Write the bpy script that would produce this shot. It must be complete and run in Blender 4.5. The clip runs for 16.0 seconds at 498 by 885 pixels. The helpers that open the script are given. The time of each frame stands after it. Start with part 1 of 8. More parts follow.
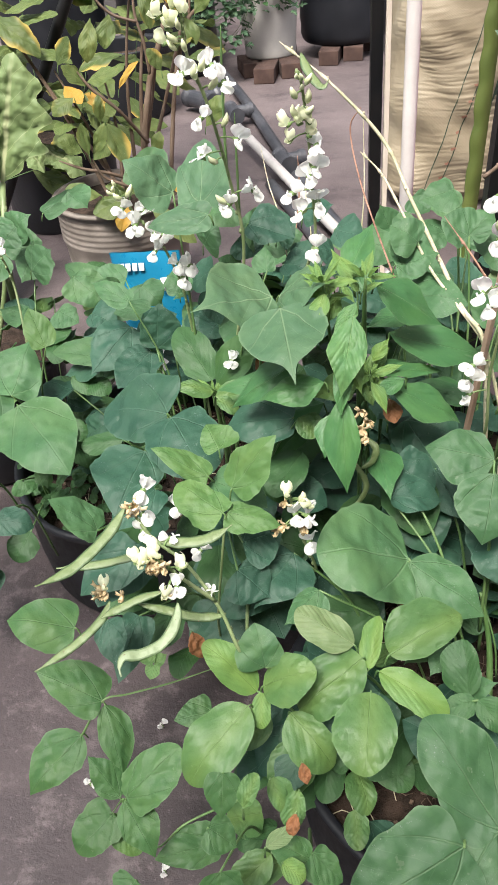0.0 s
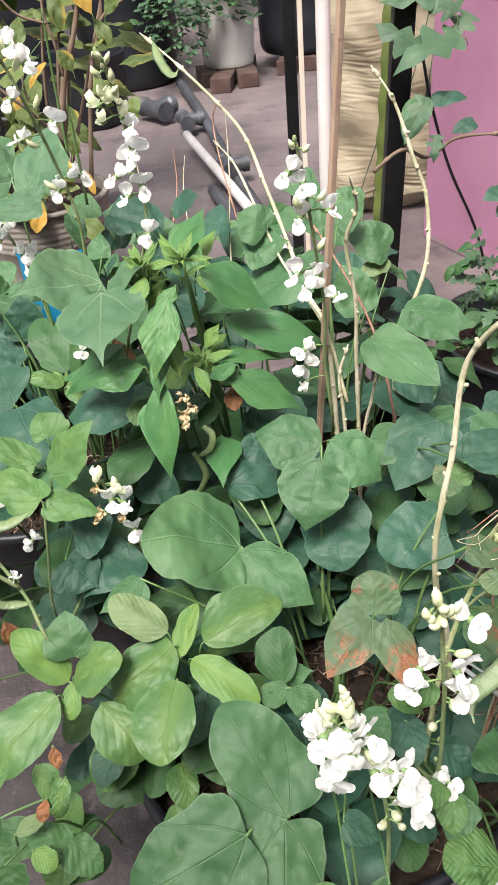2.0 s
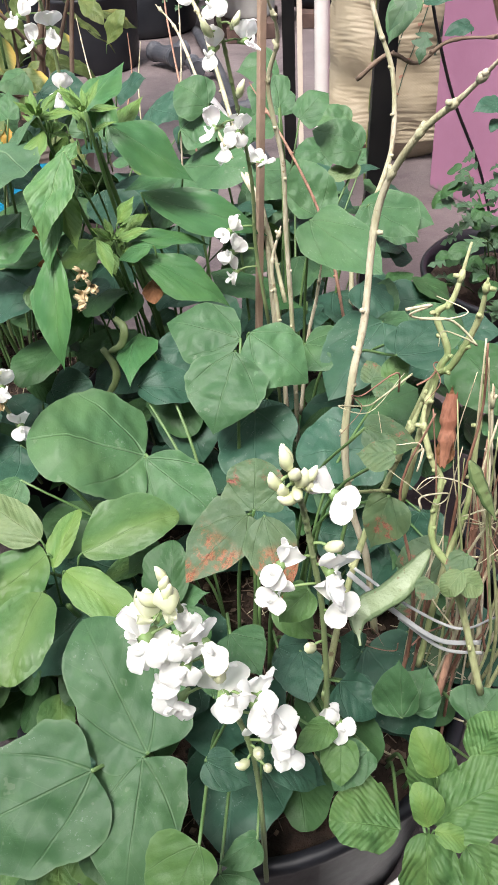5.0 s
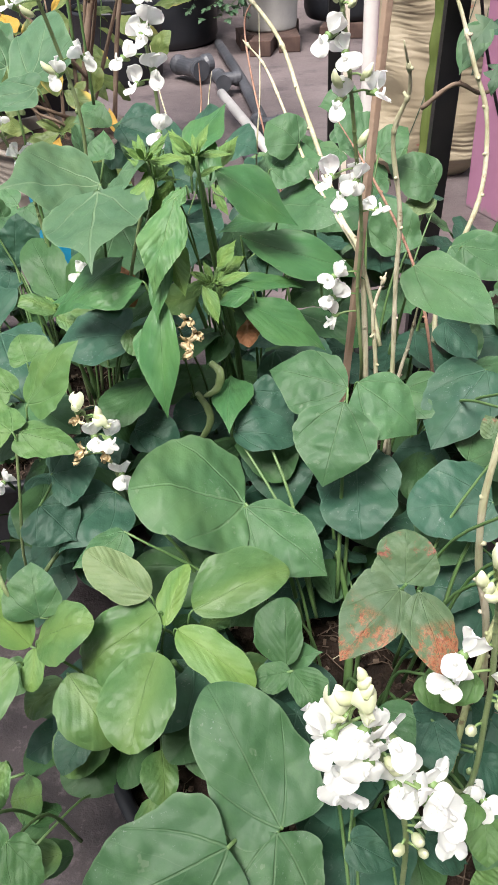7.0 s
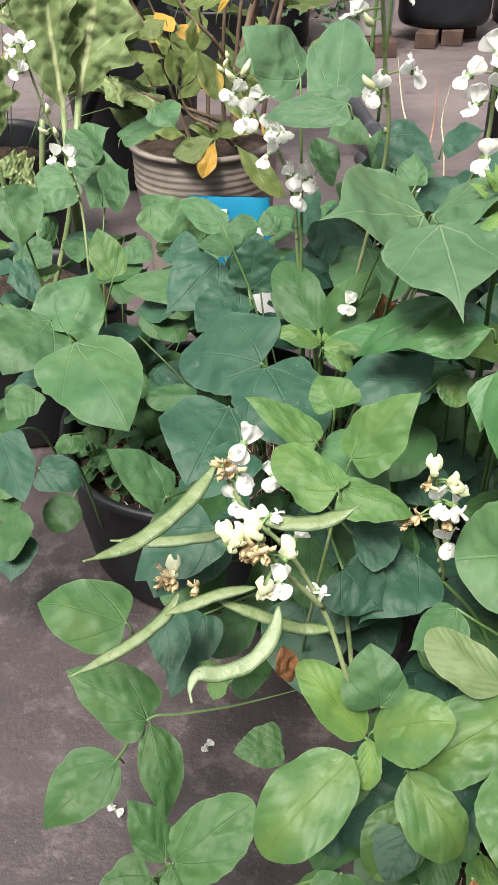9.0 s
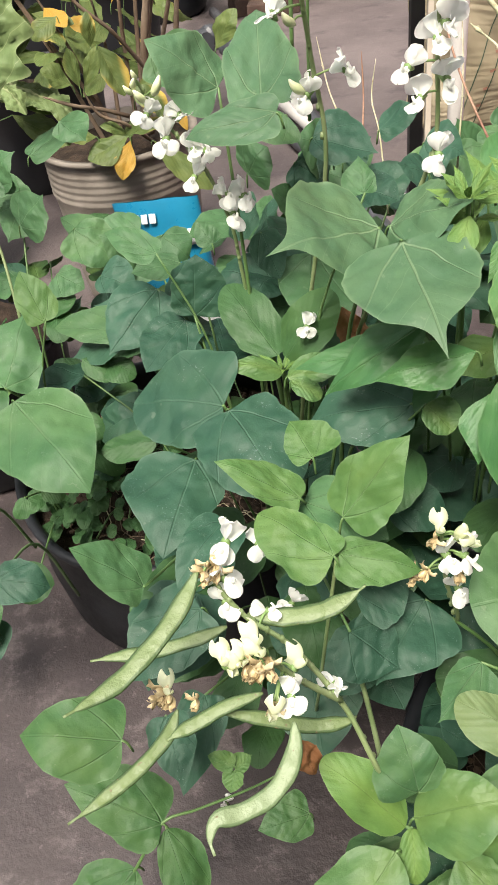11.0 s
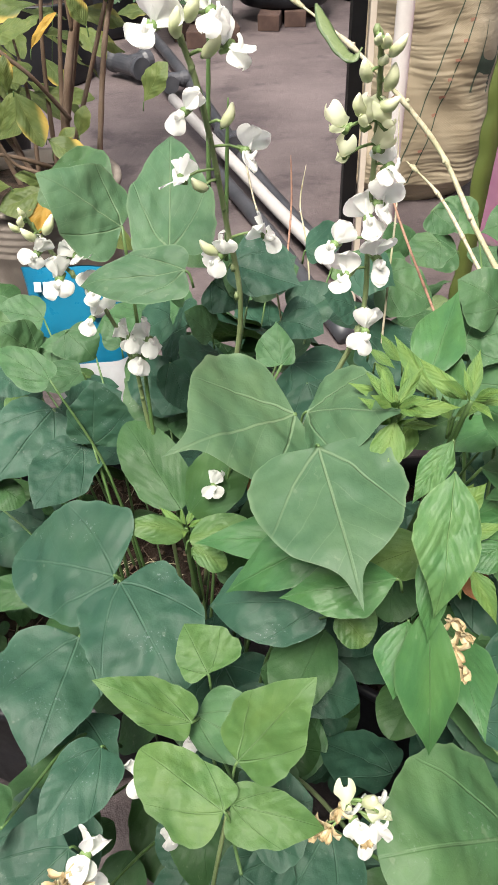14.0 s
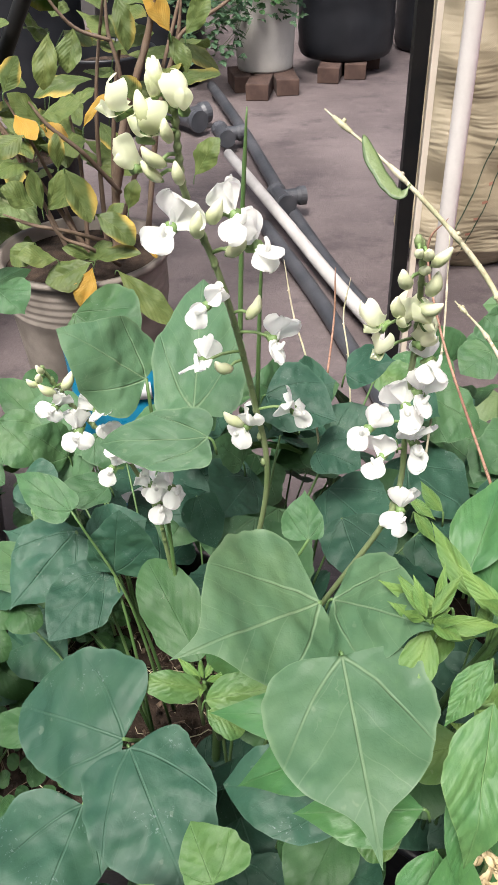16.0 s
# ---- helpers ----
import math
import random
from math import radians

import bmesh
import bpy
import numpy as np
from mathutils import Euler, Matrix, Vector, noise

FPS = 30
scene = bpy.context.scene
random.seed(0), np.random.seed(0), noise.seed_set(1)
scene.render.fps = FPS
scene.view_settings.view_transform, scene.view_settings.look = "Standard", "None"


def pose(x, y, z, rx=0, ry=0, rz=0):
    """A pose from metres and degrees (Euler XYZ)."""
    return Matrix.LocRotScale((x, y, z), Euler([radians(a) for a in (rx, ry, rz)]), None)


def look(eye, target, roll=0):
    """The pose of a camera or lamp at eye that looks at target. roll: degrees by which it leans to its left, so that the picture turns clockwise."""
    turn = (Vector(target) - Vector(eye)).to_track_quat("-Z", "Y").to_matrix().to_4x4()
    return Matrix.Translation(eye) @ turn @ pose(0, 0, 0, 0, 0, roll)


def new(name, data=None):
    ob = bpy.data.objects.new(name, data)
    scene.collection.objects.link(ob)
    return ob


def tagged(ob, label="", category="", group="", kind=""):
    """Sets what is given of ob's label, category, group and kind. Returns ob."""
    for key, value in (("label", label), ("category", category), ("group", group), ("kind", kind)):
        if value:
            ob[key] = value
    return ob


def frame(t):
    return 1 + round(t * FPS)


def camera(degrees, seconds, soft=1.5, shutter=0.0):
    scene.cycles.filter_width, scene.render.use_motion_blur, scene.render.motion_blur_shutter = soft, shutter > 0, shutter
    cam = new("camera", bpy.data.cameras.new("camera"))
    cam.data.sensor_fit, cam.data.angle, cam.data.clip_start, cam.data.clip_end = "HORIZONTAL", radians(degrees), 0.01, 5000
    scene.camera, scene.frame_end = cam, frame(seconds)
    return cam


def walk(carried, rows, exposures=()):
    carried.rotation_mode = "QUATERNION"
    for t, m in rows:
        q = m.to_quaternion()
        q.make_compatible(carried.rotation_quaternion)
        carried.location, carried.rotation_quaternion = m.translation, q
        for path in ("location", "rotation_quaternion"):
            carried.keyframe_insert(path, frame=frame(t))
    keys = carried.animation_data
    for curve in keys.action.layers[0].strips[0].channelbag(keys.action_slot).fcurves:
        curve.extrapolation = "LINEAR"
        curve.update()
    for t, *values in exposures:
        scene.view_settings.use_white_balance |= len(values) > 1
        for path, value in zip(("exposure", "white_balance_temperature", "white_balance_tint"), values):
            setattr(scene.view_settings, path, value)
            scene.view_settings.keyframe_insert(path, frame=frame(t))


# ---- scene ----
cam = camera(34.6, 16.0, 1.1)
ROWS = [
    (0.0, -0.0036, -0.0016, 1.0457, 52.36, 4.37, -0.06),
    (0.5, -0.0084, 0.0129, 1.0332, 52.89, 4.40, -0.65),
    (1.0, 0.0417, 0.0062, 1.0364, 53.14, 4.62, -0.83),
    (1.5, 0.1277, -0.0083, 1.0199, 53.24, 4.69, -0.62),
    (2.0, 0.1748, -0.0095, 0.9999, 53.29, 4.58, -0.63),
    (2.5, 0.2096, -0.0151, 0.9690, 52.84, 4.62, -0.62),
    (3.0, 0.2466, -0.0199, 0.9112, 52.57, 4.26, 0.37),
    (5.5, 0.2704, 0.0483, 0.8582, 52.16, 2.96, 2.27),
    (6.0, 0.2485, 0.0547, 0.8654, 52.50, 2.76, 2.35),
    (6.5, 0.2103, 0.0604, 0.8765, 52.78, 2.53, 2.43),
    (7.0, 0.1753, 0.0683, 0.8865, 52.56, 2.70, 2.54),
    (7.5, 0.1213, 0.0868, 0.8907, 52.53, 2.08, 3.05),
    (8.0, 0.0388, 0.1232, 0.8916, 52.46, 2.17, 4.95),
    (8.5, -0.0279, 0.1365, 0.8863, 52.55, 1.85, 5.67),
    (9.0, -0.0862, 0.1405, 0.8890, 52.66, 1.37, 5.54),
    (11.5, -0.0971, 0.2672, 0.9060, 49.14, 7.46, -3.67),
    (12.0, -0.0883, 0.2861, 0.9066, 48.88, 6.45, -4.61),
    (12.5, -0.0808, 0.3031, 0.9112, 48.66, 5.50, -5.47),
    (13.0, -0.0884, 0.3242, 0.9213, 48.93, 4.41, -6.12),
    (13.5, -0.0854, 0.3508, 0.9381, 49.32, 3.14, -6.35),
    (14.0, -0.0666, 0.3869, 0.9560, 50.13, 1.16, -4.59),
    (14.5, -0.0506, 0.4022, 0.9757, 50.65, 0.97, -3.95),
    (15.0, -0.0329, 0.4150, 0.9858, 51.03, 1.18, -1.77),
    (15.5, -0.0295, 0.4340, 0.9895, 51.84, 1.26, 0.18),
    (16.0, -0.0457, 0.4772, 1.0060, 52.29, 1.43, -0.49),
]
walk(cam, [(r[0], pose(*r[1:])) for r in ROWS],
     [(0.0, 1.84, 6500, 10), (1.0, 1.88, 6500, 10), (2.0, 1.9, 6500, 11), (3.0, 1.93, 6450, 11), (5.5, 1.87, 6350, 12), (7.5, 1.84, 6450, 10), (9.0, 1.8, 6650, 8),
      (11.5, 1.74, 6950, 7), (13.0, 1.72, 6900, 8), (15.0, 1.7, 6550, 10), (16.0, 1.7, 6500, 10)])

# ---- light ----
world = bpy.data.worlds.new("sky")
scene.world = world
world.use_nodes = True
wn, wl = world.node_tree.nodes, world.node_tree.links
sky = wn.new("ShaderNodeTexSky")
sky.sky_type, sky.sun_disc = "NISHITA", False
sky.sun_elevation, sky.sun_rotation = radians(66), radians(208)
sky.dust_density = 4.0
soft_sky = wn.new("ShaderNodeHueSaturation")
soft_sky.inputs["Saturation"].default_value = 0.35
wl.new(sky.outputs[0], soft_sky.inputs["Color"])
wl.new(soft_sky.outputs[0], wn["Background"].inputs["Color"])
wn["Background"].inputs["Strength"].default_value = 0.085
sun = new("sun", bpy.data.lights.new("sun", "SUN"))
sun.data.energy, sun.data.angle, sun.data.color = 2.2, radians(18), (1.0, 0.95, 0.88)
sun.matrix_basis = look((-0.9, -1.9, 5), (0, 0.8, 0.3))

# ---- materials ----


def material(name, rough=0.6, metal=0.0, spec=0.5):
    m = bpy.data.materials.new(name)
    m.use_nodes = True
    b = m.node_tree.nodes["Principled BSDF"]
    b.inputs["Roughness"].default_value = rough
    b.inputs["Metallic"].default_value = metal
    b.inputs["Specular IOR Level"].default_value = spec
    return m, m.node_tree.nodes, m.node_tree.links, b


def math_node(n, l, op, a, b=None, clamp=False):
    k = n.new("ShaderNodeMath")
    k.operation, k.use_clamp = op, clamp
    for i, v in enumerate((a, b)):
        if v is None:
            continue
        if isinstance(v, (int, float)):
            k.inputs[i].default_value = v
        else:
            l.new(v, k.inputs[i])
    return k.outputs[0]


def mix_node(n, l, fac, a, b, blend="MIX"):
    k = n.new("ShaderNodeMix")
    k.data_type, k.blend_type = "RGBA", blend
    for sock, v in ((k.inputs[0], fac), (k.inputs[6], a), (k.inputs[7], b)):
        if isinstance(v, (int, float)):
            sock.default_value = v
        elif isinstance(v, tuple):
            sock.default_value = (*v, 1)
        else:
            l.new(v, sock)
    return k.outputs[2]


def noise_node(n, l, scale, coord, detail=4.0, rough=0.55):
    k = n.new("ShaderNodeTexNoise")
    k.inputs["Scale"].default_value, k.inputs["Detail"].default_value, k.inputs["Roughness"].default_value = scale, detail, rough
    if coord is not None:
        l.new(coord, k.inputs["Vector"])
    return k.outputs["Fac"]


def ramp(n, l, fac, lo, hi):
    k = n.new("ShaderNodeMapRange")
    k.interpolation_type = "SMOOTHSTEP"
    l.new(fac, k.inputs["Value"])
    k.inputs["From Min"].default_value, k.inputs["From Max"].default_value = lo, hi
    return k.outputs["Result"]


def bump(n, l, b, height, strength, distance):
    k = n.new("ShaderNodeBump")
    k.inputs["Strength"].default_value, k.inputs["Distance"].default_value = strength, distance
    l.new(height, k.inputs["Height"])
    l.new(k.outputs[0], b.inputs["Normal"])


def plain(name, a, b_col, scale, rough=0.6, relief=0.2, metal=0.0, spec=0.5, fine=8.0):
    """A surface of two tones at two scales, with a fine relief."""
    m, n, l, b = material(name, rough, metal, spec)
    c = n.new("ShaderNodeTexCoord").outputs["Object"]
    big = ramp(n, l, noise_node(n, l, scale, c), 0.35, 0.68)
    small = noise_node(n, l, scale * fine, c, 6.0, 0.65)
    col = mix_node(n, l, big, a, b_col)
    col = mix_node(n, l, math_node(n, l, "MULTIPLY", small, 0.45), col, tuple(v * 0.45 for v in a))
    l.new(col, b.inputs["Base Color"])
    l.new(math_node(n, l, "ADD", math_node(n, l, "MULTIPLY", small, 0.25), rough - 0.12), b.inputs["Roughness"])
    bump(n, l, b, small, relief, 0.003)
    return m


def leaf_material(name, col, tip, vein, rough=0.55, veins=4.6, slope=1.0, spots=None, spot_amount=0.0, puff=0.05, edge=None, quilt=0.0, basal=False, rib_width=0.013, vein_mix=0.36, cast=(1.12, 1.0, 0.95), dust=0.0, pale_mid=0.0):
    """A leaf blade, one unit long in its own space: midrib and side veins, mottling, spots, some light passing through."""
    m, n, l, b = material(name, rough, 0.0, 0.3)
    tc = n.new("ShaderNodeTexCoord").outputs["Object"]
    info = n.new("ShaderNodeObjectInfo").outputs["Random"]
    sep = n.new("ShaderNodeSeparateXYZ")
    l.new(tc, sep.inputs[0])
    ax = math_node(n, l, "ABSOLUTE", sep.outputs["X"])
    y = sep.outputs["Y"]
    shift = n.new("ShaderNodeVectorMath")
    shift.operation = "MULTIPLY_ADD"
    comb = n.new("ShaderNodeCombineXYZ")
    for i in range(3):
        l.new(info, comb.inputs[i])
    l.new(comb.outputs[0], shift.inputs[0])
    shift.inputs[1].default_value = (37, 53, 71)
    l.new(tc, shift.inputs[2])
    place = shift.outputs[0]
    rib = math_node(n, l, "MULTIPLY", ramp(n, l, ax, rib_width, rib_width * 0.3), ramp(n, l, y, 1.3, 0.1))
    rim = n.new("ShaderNodeAttribute")
    rim.attribute_name = "rim"
    margin = ramp(n, l, rim.outputs["Fac"], 0.93, 1.0)
    along = math_node(n, l, "MULTIPLY", math_node(n, l, "SUBTRACT", y, math_node(n, l, "MULTIPLY", ax, slope)), veins)
    along = math_node(n, l, "ADD", along, math_node(n, l, "MULTIPLY", noise_node(n, l, 2.5, place, 2.0), 0.7))
    tri = math_node(n, l, "ABSOLUTE", math_node(n, l, "SUBTRACT", math_node(n, l, "FRACT", along), 0.5))
    side = ramp(n, l, tri, 0.032, 0.006)
    if basal:
        bend = math_node(n, l, "ADD", math_node(n, l, "MULTIPLY", ax, 0.7), math_node(n, l, "MULTIPLY", math_node(n, l, "MULTIPLY", ax, ax), 1.2))
        gap = math_node(n, l, "SUBTRACT", y, bend)
        side = math_node(n, l, "MULTIPLY", side, ramp(n, l, gap, 0.0, 0.05))
        pair = math_node(n, l, "MULTIPLY", ramp(n, l, math_node(n, l, "ABSOLUTE", gap), 0.02, 0.004), ramp(n, l, y, 0.75, 0.1))
        rib = math_node(n, l, "MAXIMUM", rib, math_node(n, l, "MULTIPLY", pair, 0.8))
    line = math_node(n, l, "MAXIMUM", rib, math_node(n, l, "MULTIPLY", side, 0.3))
    mott = noise_node(n, l, 3.0, place, 5.0, 0.6)
    fine = noise_node(n, l, 26.0, place, 4.0, 0.6)
    base = mix_node(n, l, ramp(n, l, mott, 0.22, 0.8), col, tip)
    base = mix_node(n, l, math_node(n, l, "MULTIPLY", info, 0.55), base, tuple(v * 0.62 for v in col))
    base = mix_node(n, l, math_node(n, l, "MULTIPLY", fine, 0.25), base, tuple(v * 0.55 for v in col))
    between = math_node(n, l, "MULTIPLY", ramp(n, l, tri, 0.24, 0.02), 0.1)
    base = mix_node(n, l, between, base, tuple(v * 0.6 for v in col))
    fleck = math_node(n, l, "MULTIPLY", ramp(n, l, noise_node(n, l, 7.0, place, 5.0, 0.65), 0.5, 0.72), 0.13)
    base = mix_node(n, l, fleck, base, tuple(min(1, v * k) for v, k in zip(tip, (1.25, 1.22, 0.95))))
    if pale_mid:
        mid = math_node(n, l, "MULTIPLY", ramp(n, l, math_node(n, l, "ADD", ax, math_node(n, l, "MULTIPLY", mott, 0.2)), 0.42, 0.1), pale_mid)
        base = mix_node(n, l, mid, base, tuple(min(1, v * k) for v, k in zip(tip, (1.55, 1.22, 0.8))))
    hue = math_node(n, l, "FRACT", math_node(n, l, "MULTIPLY", info, 7.31))
    wash = math_node(n, l, "MULTIPLY", math_node(n, l, "MULTIPLY", hue, hue), ramp(n, l, noise_node(n, l, 1.6, place, 3.0), 0.35, 0.7))
    base = mix_node(n, l, math_node(n, l, "MULTIPLY", wash, 0.3), base, tuple(min(1, v * k) for v, k in zip(tip, (1.45, 1.12, 0.85))))
    base = mix_node(n, l, math_node(n, l, "MULTIPLY", line, vein_mix), base, vein)
    base = mix_node(n, l, math_node(n, l, "MULTIPLY", margin, 0.3), base, vein)
    net = n.new("ShaderNodeTexVoronoi")
    net.feature = "DISTANCE_TO_EDGE"
    net.inputs["Scale"].default_value = 17.0
    l.new(place, net.inputs["Vector"])
    mesh_line = ramp(n, l, net.outputs["Distance"], 0.09, 0.0)
    base = mix_node(n, l, math_node(n, l, "MULTIPLY", mesh_line, 0.02), base, tuple(v * 0.5 for v in col))
    worm = ramp(n, l, noise_node(n, l, 9.0, place, 2.0), 0.69, 0.74)
    trail = ramp(n, l, math_node(n, l, "ABSOLUTE", math_node(n, l, "SUBTRACT", noise_node(n, l, 5.0, place, 3.0), 0.5)), 0.012, 0.004)
    trail = math_node(n, l, "MULTIPLY", trail, ramp(n, l, noise_node(n, l, 2.3, place, 1.0), 0.64, 0.72))
    base = mix_node(n, l, math_node(n, l, "MULTIPLY", math_node(n, l, "MAXIMUM", worm, trail), 0.1), base, (0.34, 0.4, 0.3))
    if dust:
        grit = math_node(n, l, "MULTIPLY", ramp(n, l, noise_node(n, l, 34.0, place, 3.0, 0.7), 0.6, 0.68), ramp(n, l, noise_node(n, l, 2.6, place, 2.0), 0.52, 0.66))
        base = mix_node(n, l, math_node(n, l, "MULTIPLY", grit, dust), base, (0.42, 0.5, 0.48))
    if edge:
        rim = ramp(n, l, math_node(n, l, "ADD", math_node(n, l, "MULTIPLY", ax, 1.2), math_node(n, l, "MULTIPLY", y, 0.55)), 0.62, 0.95)
        base = mix_node(n, l, math_node(n, l, "MULTIPLY", rim, ramp(n, l, info, 0.7, 1.0)), base, edge)
    if spots:
        patch = ramp(n, l, noise_node(n, l, 2.2, place, 6.0, 0.7), 0.62 - spot_amount, 0.72 - spot_amount)
        speck = mix_node(n, l, ramp(n, l, fine, 0.45, 0.62), spots, tuple(v * 0.45 for v in spots))
        half = math_node(n, l, "MULTIPLY", ramp(n, l, y, 0.3, 0.5), ramp(n, l, fine, 0.34, 0.5))
        base = mix_node(n, l, math_node(n, l, "MULTIPLY", patch, half), base, speck)
    base = mix_node(n, l, 1.0, base, cast, "MULTIPLY")
    l.new(base, b.inputs["Base Color"])
    l.new(math_node(n, l, "ADD", math_node(n, l, "MULTIPLY", fine, 0.3), rough - 0.15), b.inputs["Roughness"])
    height = math_node(n, l, "ADD", math_node(n, l, "MULTIPLY", ramp(n, l, tri, 0.02, 0.4), puff * 1.2), math_node(n, l, "MULTIPLY", mott, 0.1))
    height = math_node(n, l, "ADD", height, math_node(n, l, "MULTIPLY", fine, 0.06))
    height = math_node(n, l, "SUBTRACT", height, math_node(n, l, "MULTIPLY", mesh_line, 0.006))
    if quilt:
        cells = n.new("ShaderNodeTexVoronoi")
        cells.inputs["Scale"].default_value = 9.0
        l.new(place, cells.inputs["Vector"])
        patchy = ramp(n, l, noise_node(n, l, 2.2, place, 2.0), 0.5, 0.64)
        height = math_node(n, l, "SUBTRACT", height, math_node(n, l, "MULTIPLY", math_node(n, l, "MULTIPLY", cells.outputs["Distance"], patchy), quilt))
    bump(n, l, b, math_node(n, l, "SUBTRACT", height, math_node(n, l, "MULTIPLY", rib, 0.3)), 0.55, 0.007)
    glow = n.new("ShaderNodeBsdfTranslucent")
    l.new(mix_node(n, l, 0.5, base, (0.12, 0.22, 0.03)), glow.inputs["Color"])
    both = n.new("ShaderNodeMixShader")
    both.inputs[0].default_value = 0.16
    l.new(b.outputs[0], both.inputs[1])
    l.new(glow.outputs[0], both.inputs[2])
    l.new(both.outputs[0], n["Material Output"].inputs["Surface"])
    return m


VEIN = (0.12, 0.21, 0.11)
LEAF = {
    "soft": leaf_material("bean_leaf_soft", (0.05, 0.13, 0.07), (0.088, 0.182, 0.1), (0.18, 0.28, 0.17), basal=True, vein_mix=0.5),
    "green": leaf_material("bean_leaf", (0.033, 0.104, 0.041), (0.061, 0.157, 0.063), VEIN, basal=True, cast=(1.16, 1.0, 1.04), dust=0.15, vein_mix=0.34),
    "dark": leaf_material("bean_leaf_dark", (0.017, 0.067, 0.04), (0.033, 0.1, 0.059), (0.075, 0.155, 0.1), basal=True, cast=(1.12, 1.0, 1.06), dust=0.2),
    "vine": leaf_material("vine_leaf", (0.03, 0.1, 0.032), (0.064, 0.148, 0.05), VEIN, basal=True, cast=(1.12, 1.0, 1.0), vein_mix=0.3),
    "young": leaf_material("bean_leaf_young", (0.049, 0.132, 0.038), (0.086, 0.182, 0.06), VEIN, basal=True),
    "rust": leaf_material("bean_leaf_rusted", (0.05, 0.11, 0.055), (0.085, 0.145, 0.075), VEIN, basal=True, spots=(0.22, 0.075, 0.06), spot_amount=0.085),
    "blight": leaf_material("bean_leaf_blighted", (0.05, 0.108, 0.055), (0.085, 0.14, 0.075), VEIN, basal=True, spots=(0.26, 0.105, 0.055), spot_amount=0.19),
    "ovate": leaf_material("cowpea_leaf", (0.045, 0.127, 0.04), (0.086, 0.18, 0.066), (0.11, 0.21, 0.09), veins=5.0, slope=1.1, puff=0.05, quilt=0.3, rough=0.48, pale_mid=0.3),
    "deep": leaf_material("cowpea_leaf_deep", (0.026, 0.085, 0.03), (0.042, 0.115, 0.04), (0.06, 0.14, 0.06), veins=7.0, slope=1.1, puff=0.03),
    "lime": leaf_material("shoot_leaf", (0.072, 0.178, 0.047), (0.12, 0.24, 0.07), (0.18, 0.29, 0.11), veins=6.0, slope=1.1, puff=0.04, pale_mid=0.2),
    "pale": leaf_material("pale_leaf", (0.1, 0.18, 0.075), (0.155, 0.235, 0.115), (0.22, 0.28, 0.16), veins=7.0, slope=1.1),
    "pepper": leaf_material("pepper_leaf", (0.036, 0.13, 0.05), (0.06, 0.175, 0.06), VEIN, veins=6.0, slope=1.3, puff=0.03, rough=0.45),
    "crinkle": leaf_material("curled_pepper_leaf", (0.05, 0.15, 0.055), (0.1, 0.22, 0.08), (0.17, 0.28, 0.12), veins=6.0, slope=1.0, puff=0.1, rough=0.5, quilt=0.35),
    "lobed": leaf_material("lobed_leaf", (0.035, 0.09, 0.05), (0.06, 0.125, 0.07), (0.12, 0.2, 0.13), veins=4.0, slope=0.9),
    "basil": leaf_material("crinkled_leaf", (0.05, 0.14, 0.045), (0.1, 0.21, 0.07), (0.12, 0.25, 0.08), veins=9.0, slope=1.0, puff=0.15, quilt=0.6),
    "shrub": leaf_material("shrub_leaf", (0.06, 0.108, 0.032), (0.12, 0.17, 0.055), (0.17, 0.22, 0.08), veins=9.0, slope=0.8, puff=0.06, edge=(0.36, 0.29, 0.07)),
    "yellow": leaf_material("yellowed_leaf", (0.4, 0.25, 0.04), (0.33, 0.27, 0.07), (0.5, 0.4, 0.12), veins=12.0, slope=0.8),
    "kale": leaf_material("crumpled_leaf", (0.115, 0.195, 0.08), (0.19, 0.28, 0.13), (0.38, 0.45, 0.27), veins=5.0, slope=0.7, puff=0.2, quilt=0.5, rib_width=0.05, vein_mix=0.85),
    "dry": leaf_material("dead_leaf", (0.17, 0.08, 0.038), (0.28, 0.15, 0.075), (0.25, 0.17, 0.11), rough=0.7),
}
STEM = plain("green_stem", (0.075, 0.155, 0.045), (0.12, 0.2, 0.07), 12, 0.5)


def vine_material(name, a, b_col, scar):
    """Drying stem: pale skin with long streaks, brown scars and a wrinkled relief."""
    m, n, l, b = material(name, 0.65)
    c = n.new("ShaderNodeTexCoord").outputs["Object"]
    squash = n.new("ShaderNodeMapping")
    squash.inputs["Scale"].default_value = (1, 1, 0.18)
    l.new(c, squash.inputs["Vector"])
    streak = noise_node(n, l, 420.0, squash.outputs[0], 3.0)
    col = mix_node(n, l, ramp(n, l, noise_node(n, l, 18.0, c, 4.0), 0.35, 0.65), a, b_col)
    col = mix_node(n, l, math_node(n, l, "MULTIPLY", ramp(n, l, streak, 0.45, 0.7), 0.45), col, scar)
    col = mix_node(n, l, ramp(n, l, noise_node(n, l, 75.0, c, 5.0, 0.7), 0.6, 0.7), col, scar)
    l.new(col, b.inputs["Base Color"])
    bump(n, l, b, streak, 0.6, 0.002)
    return m


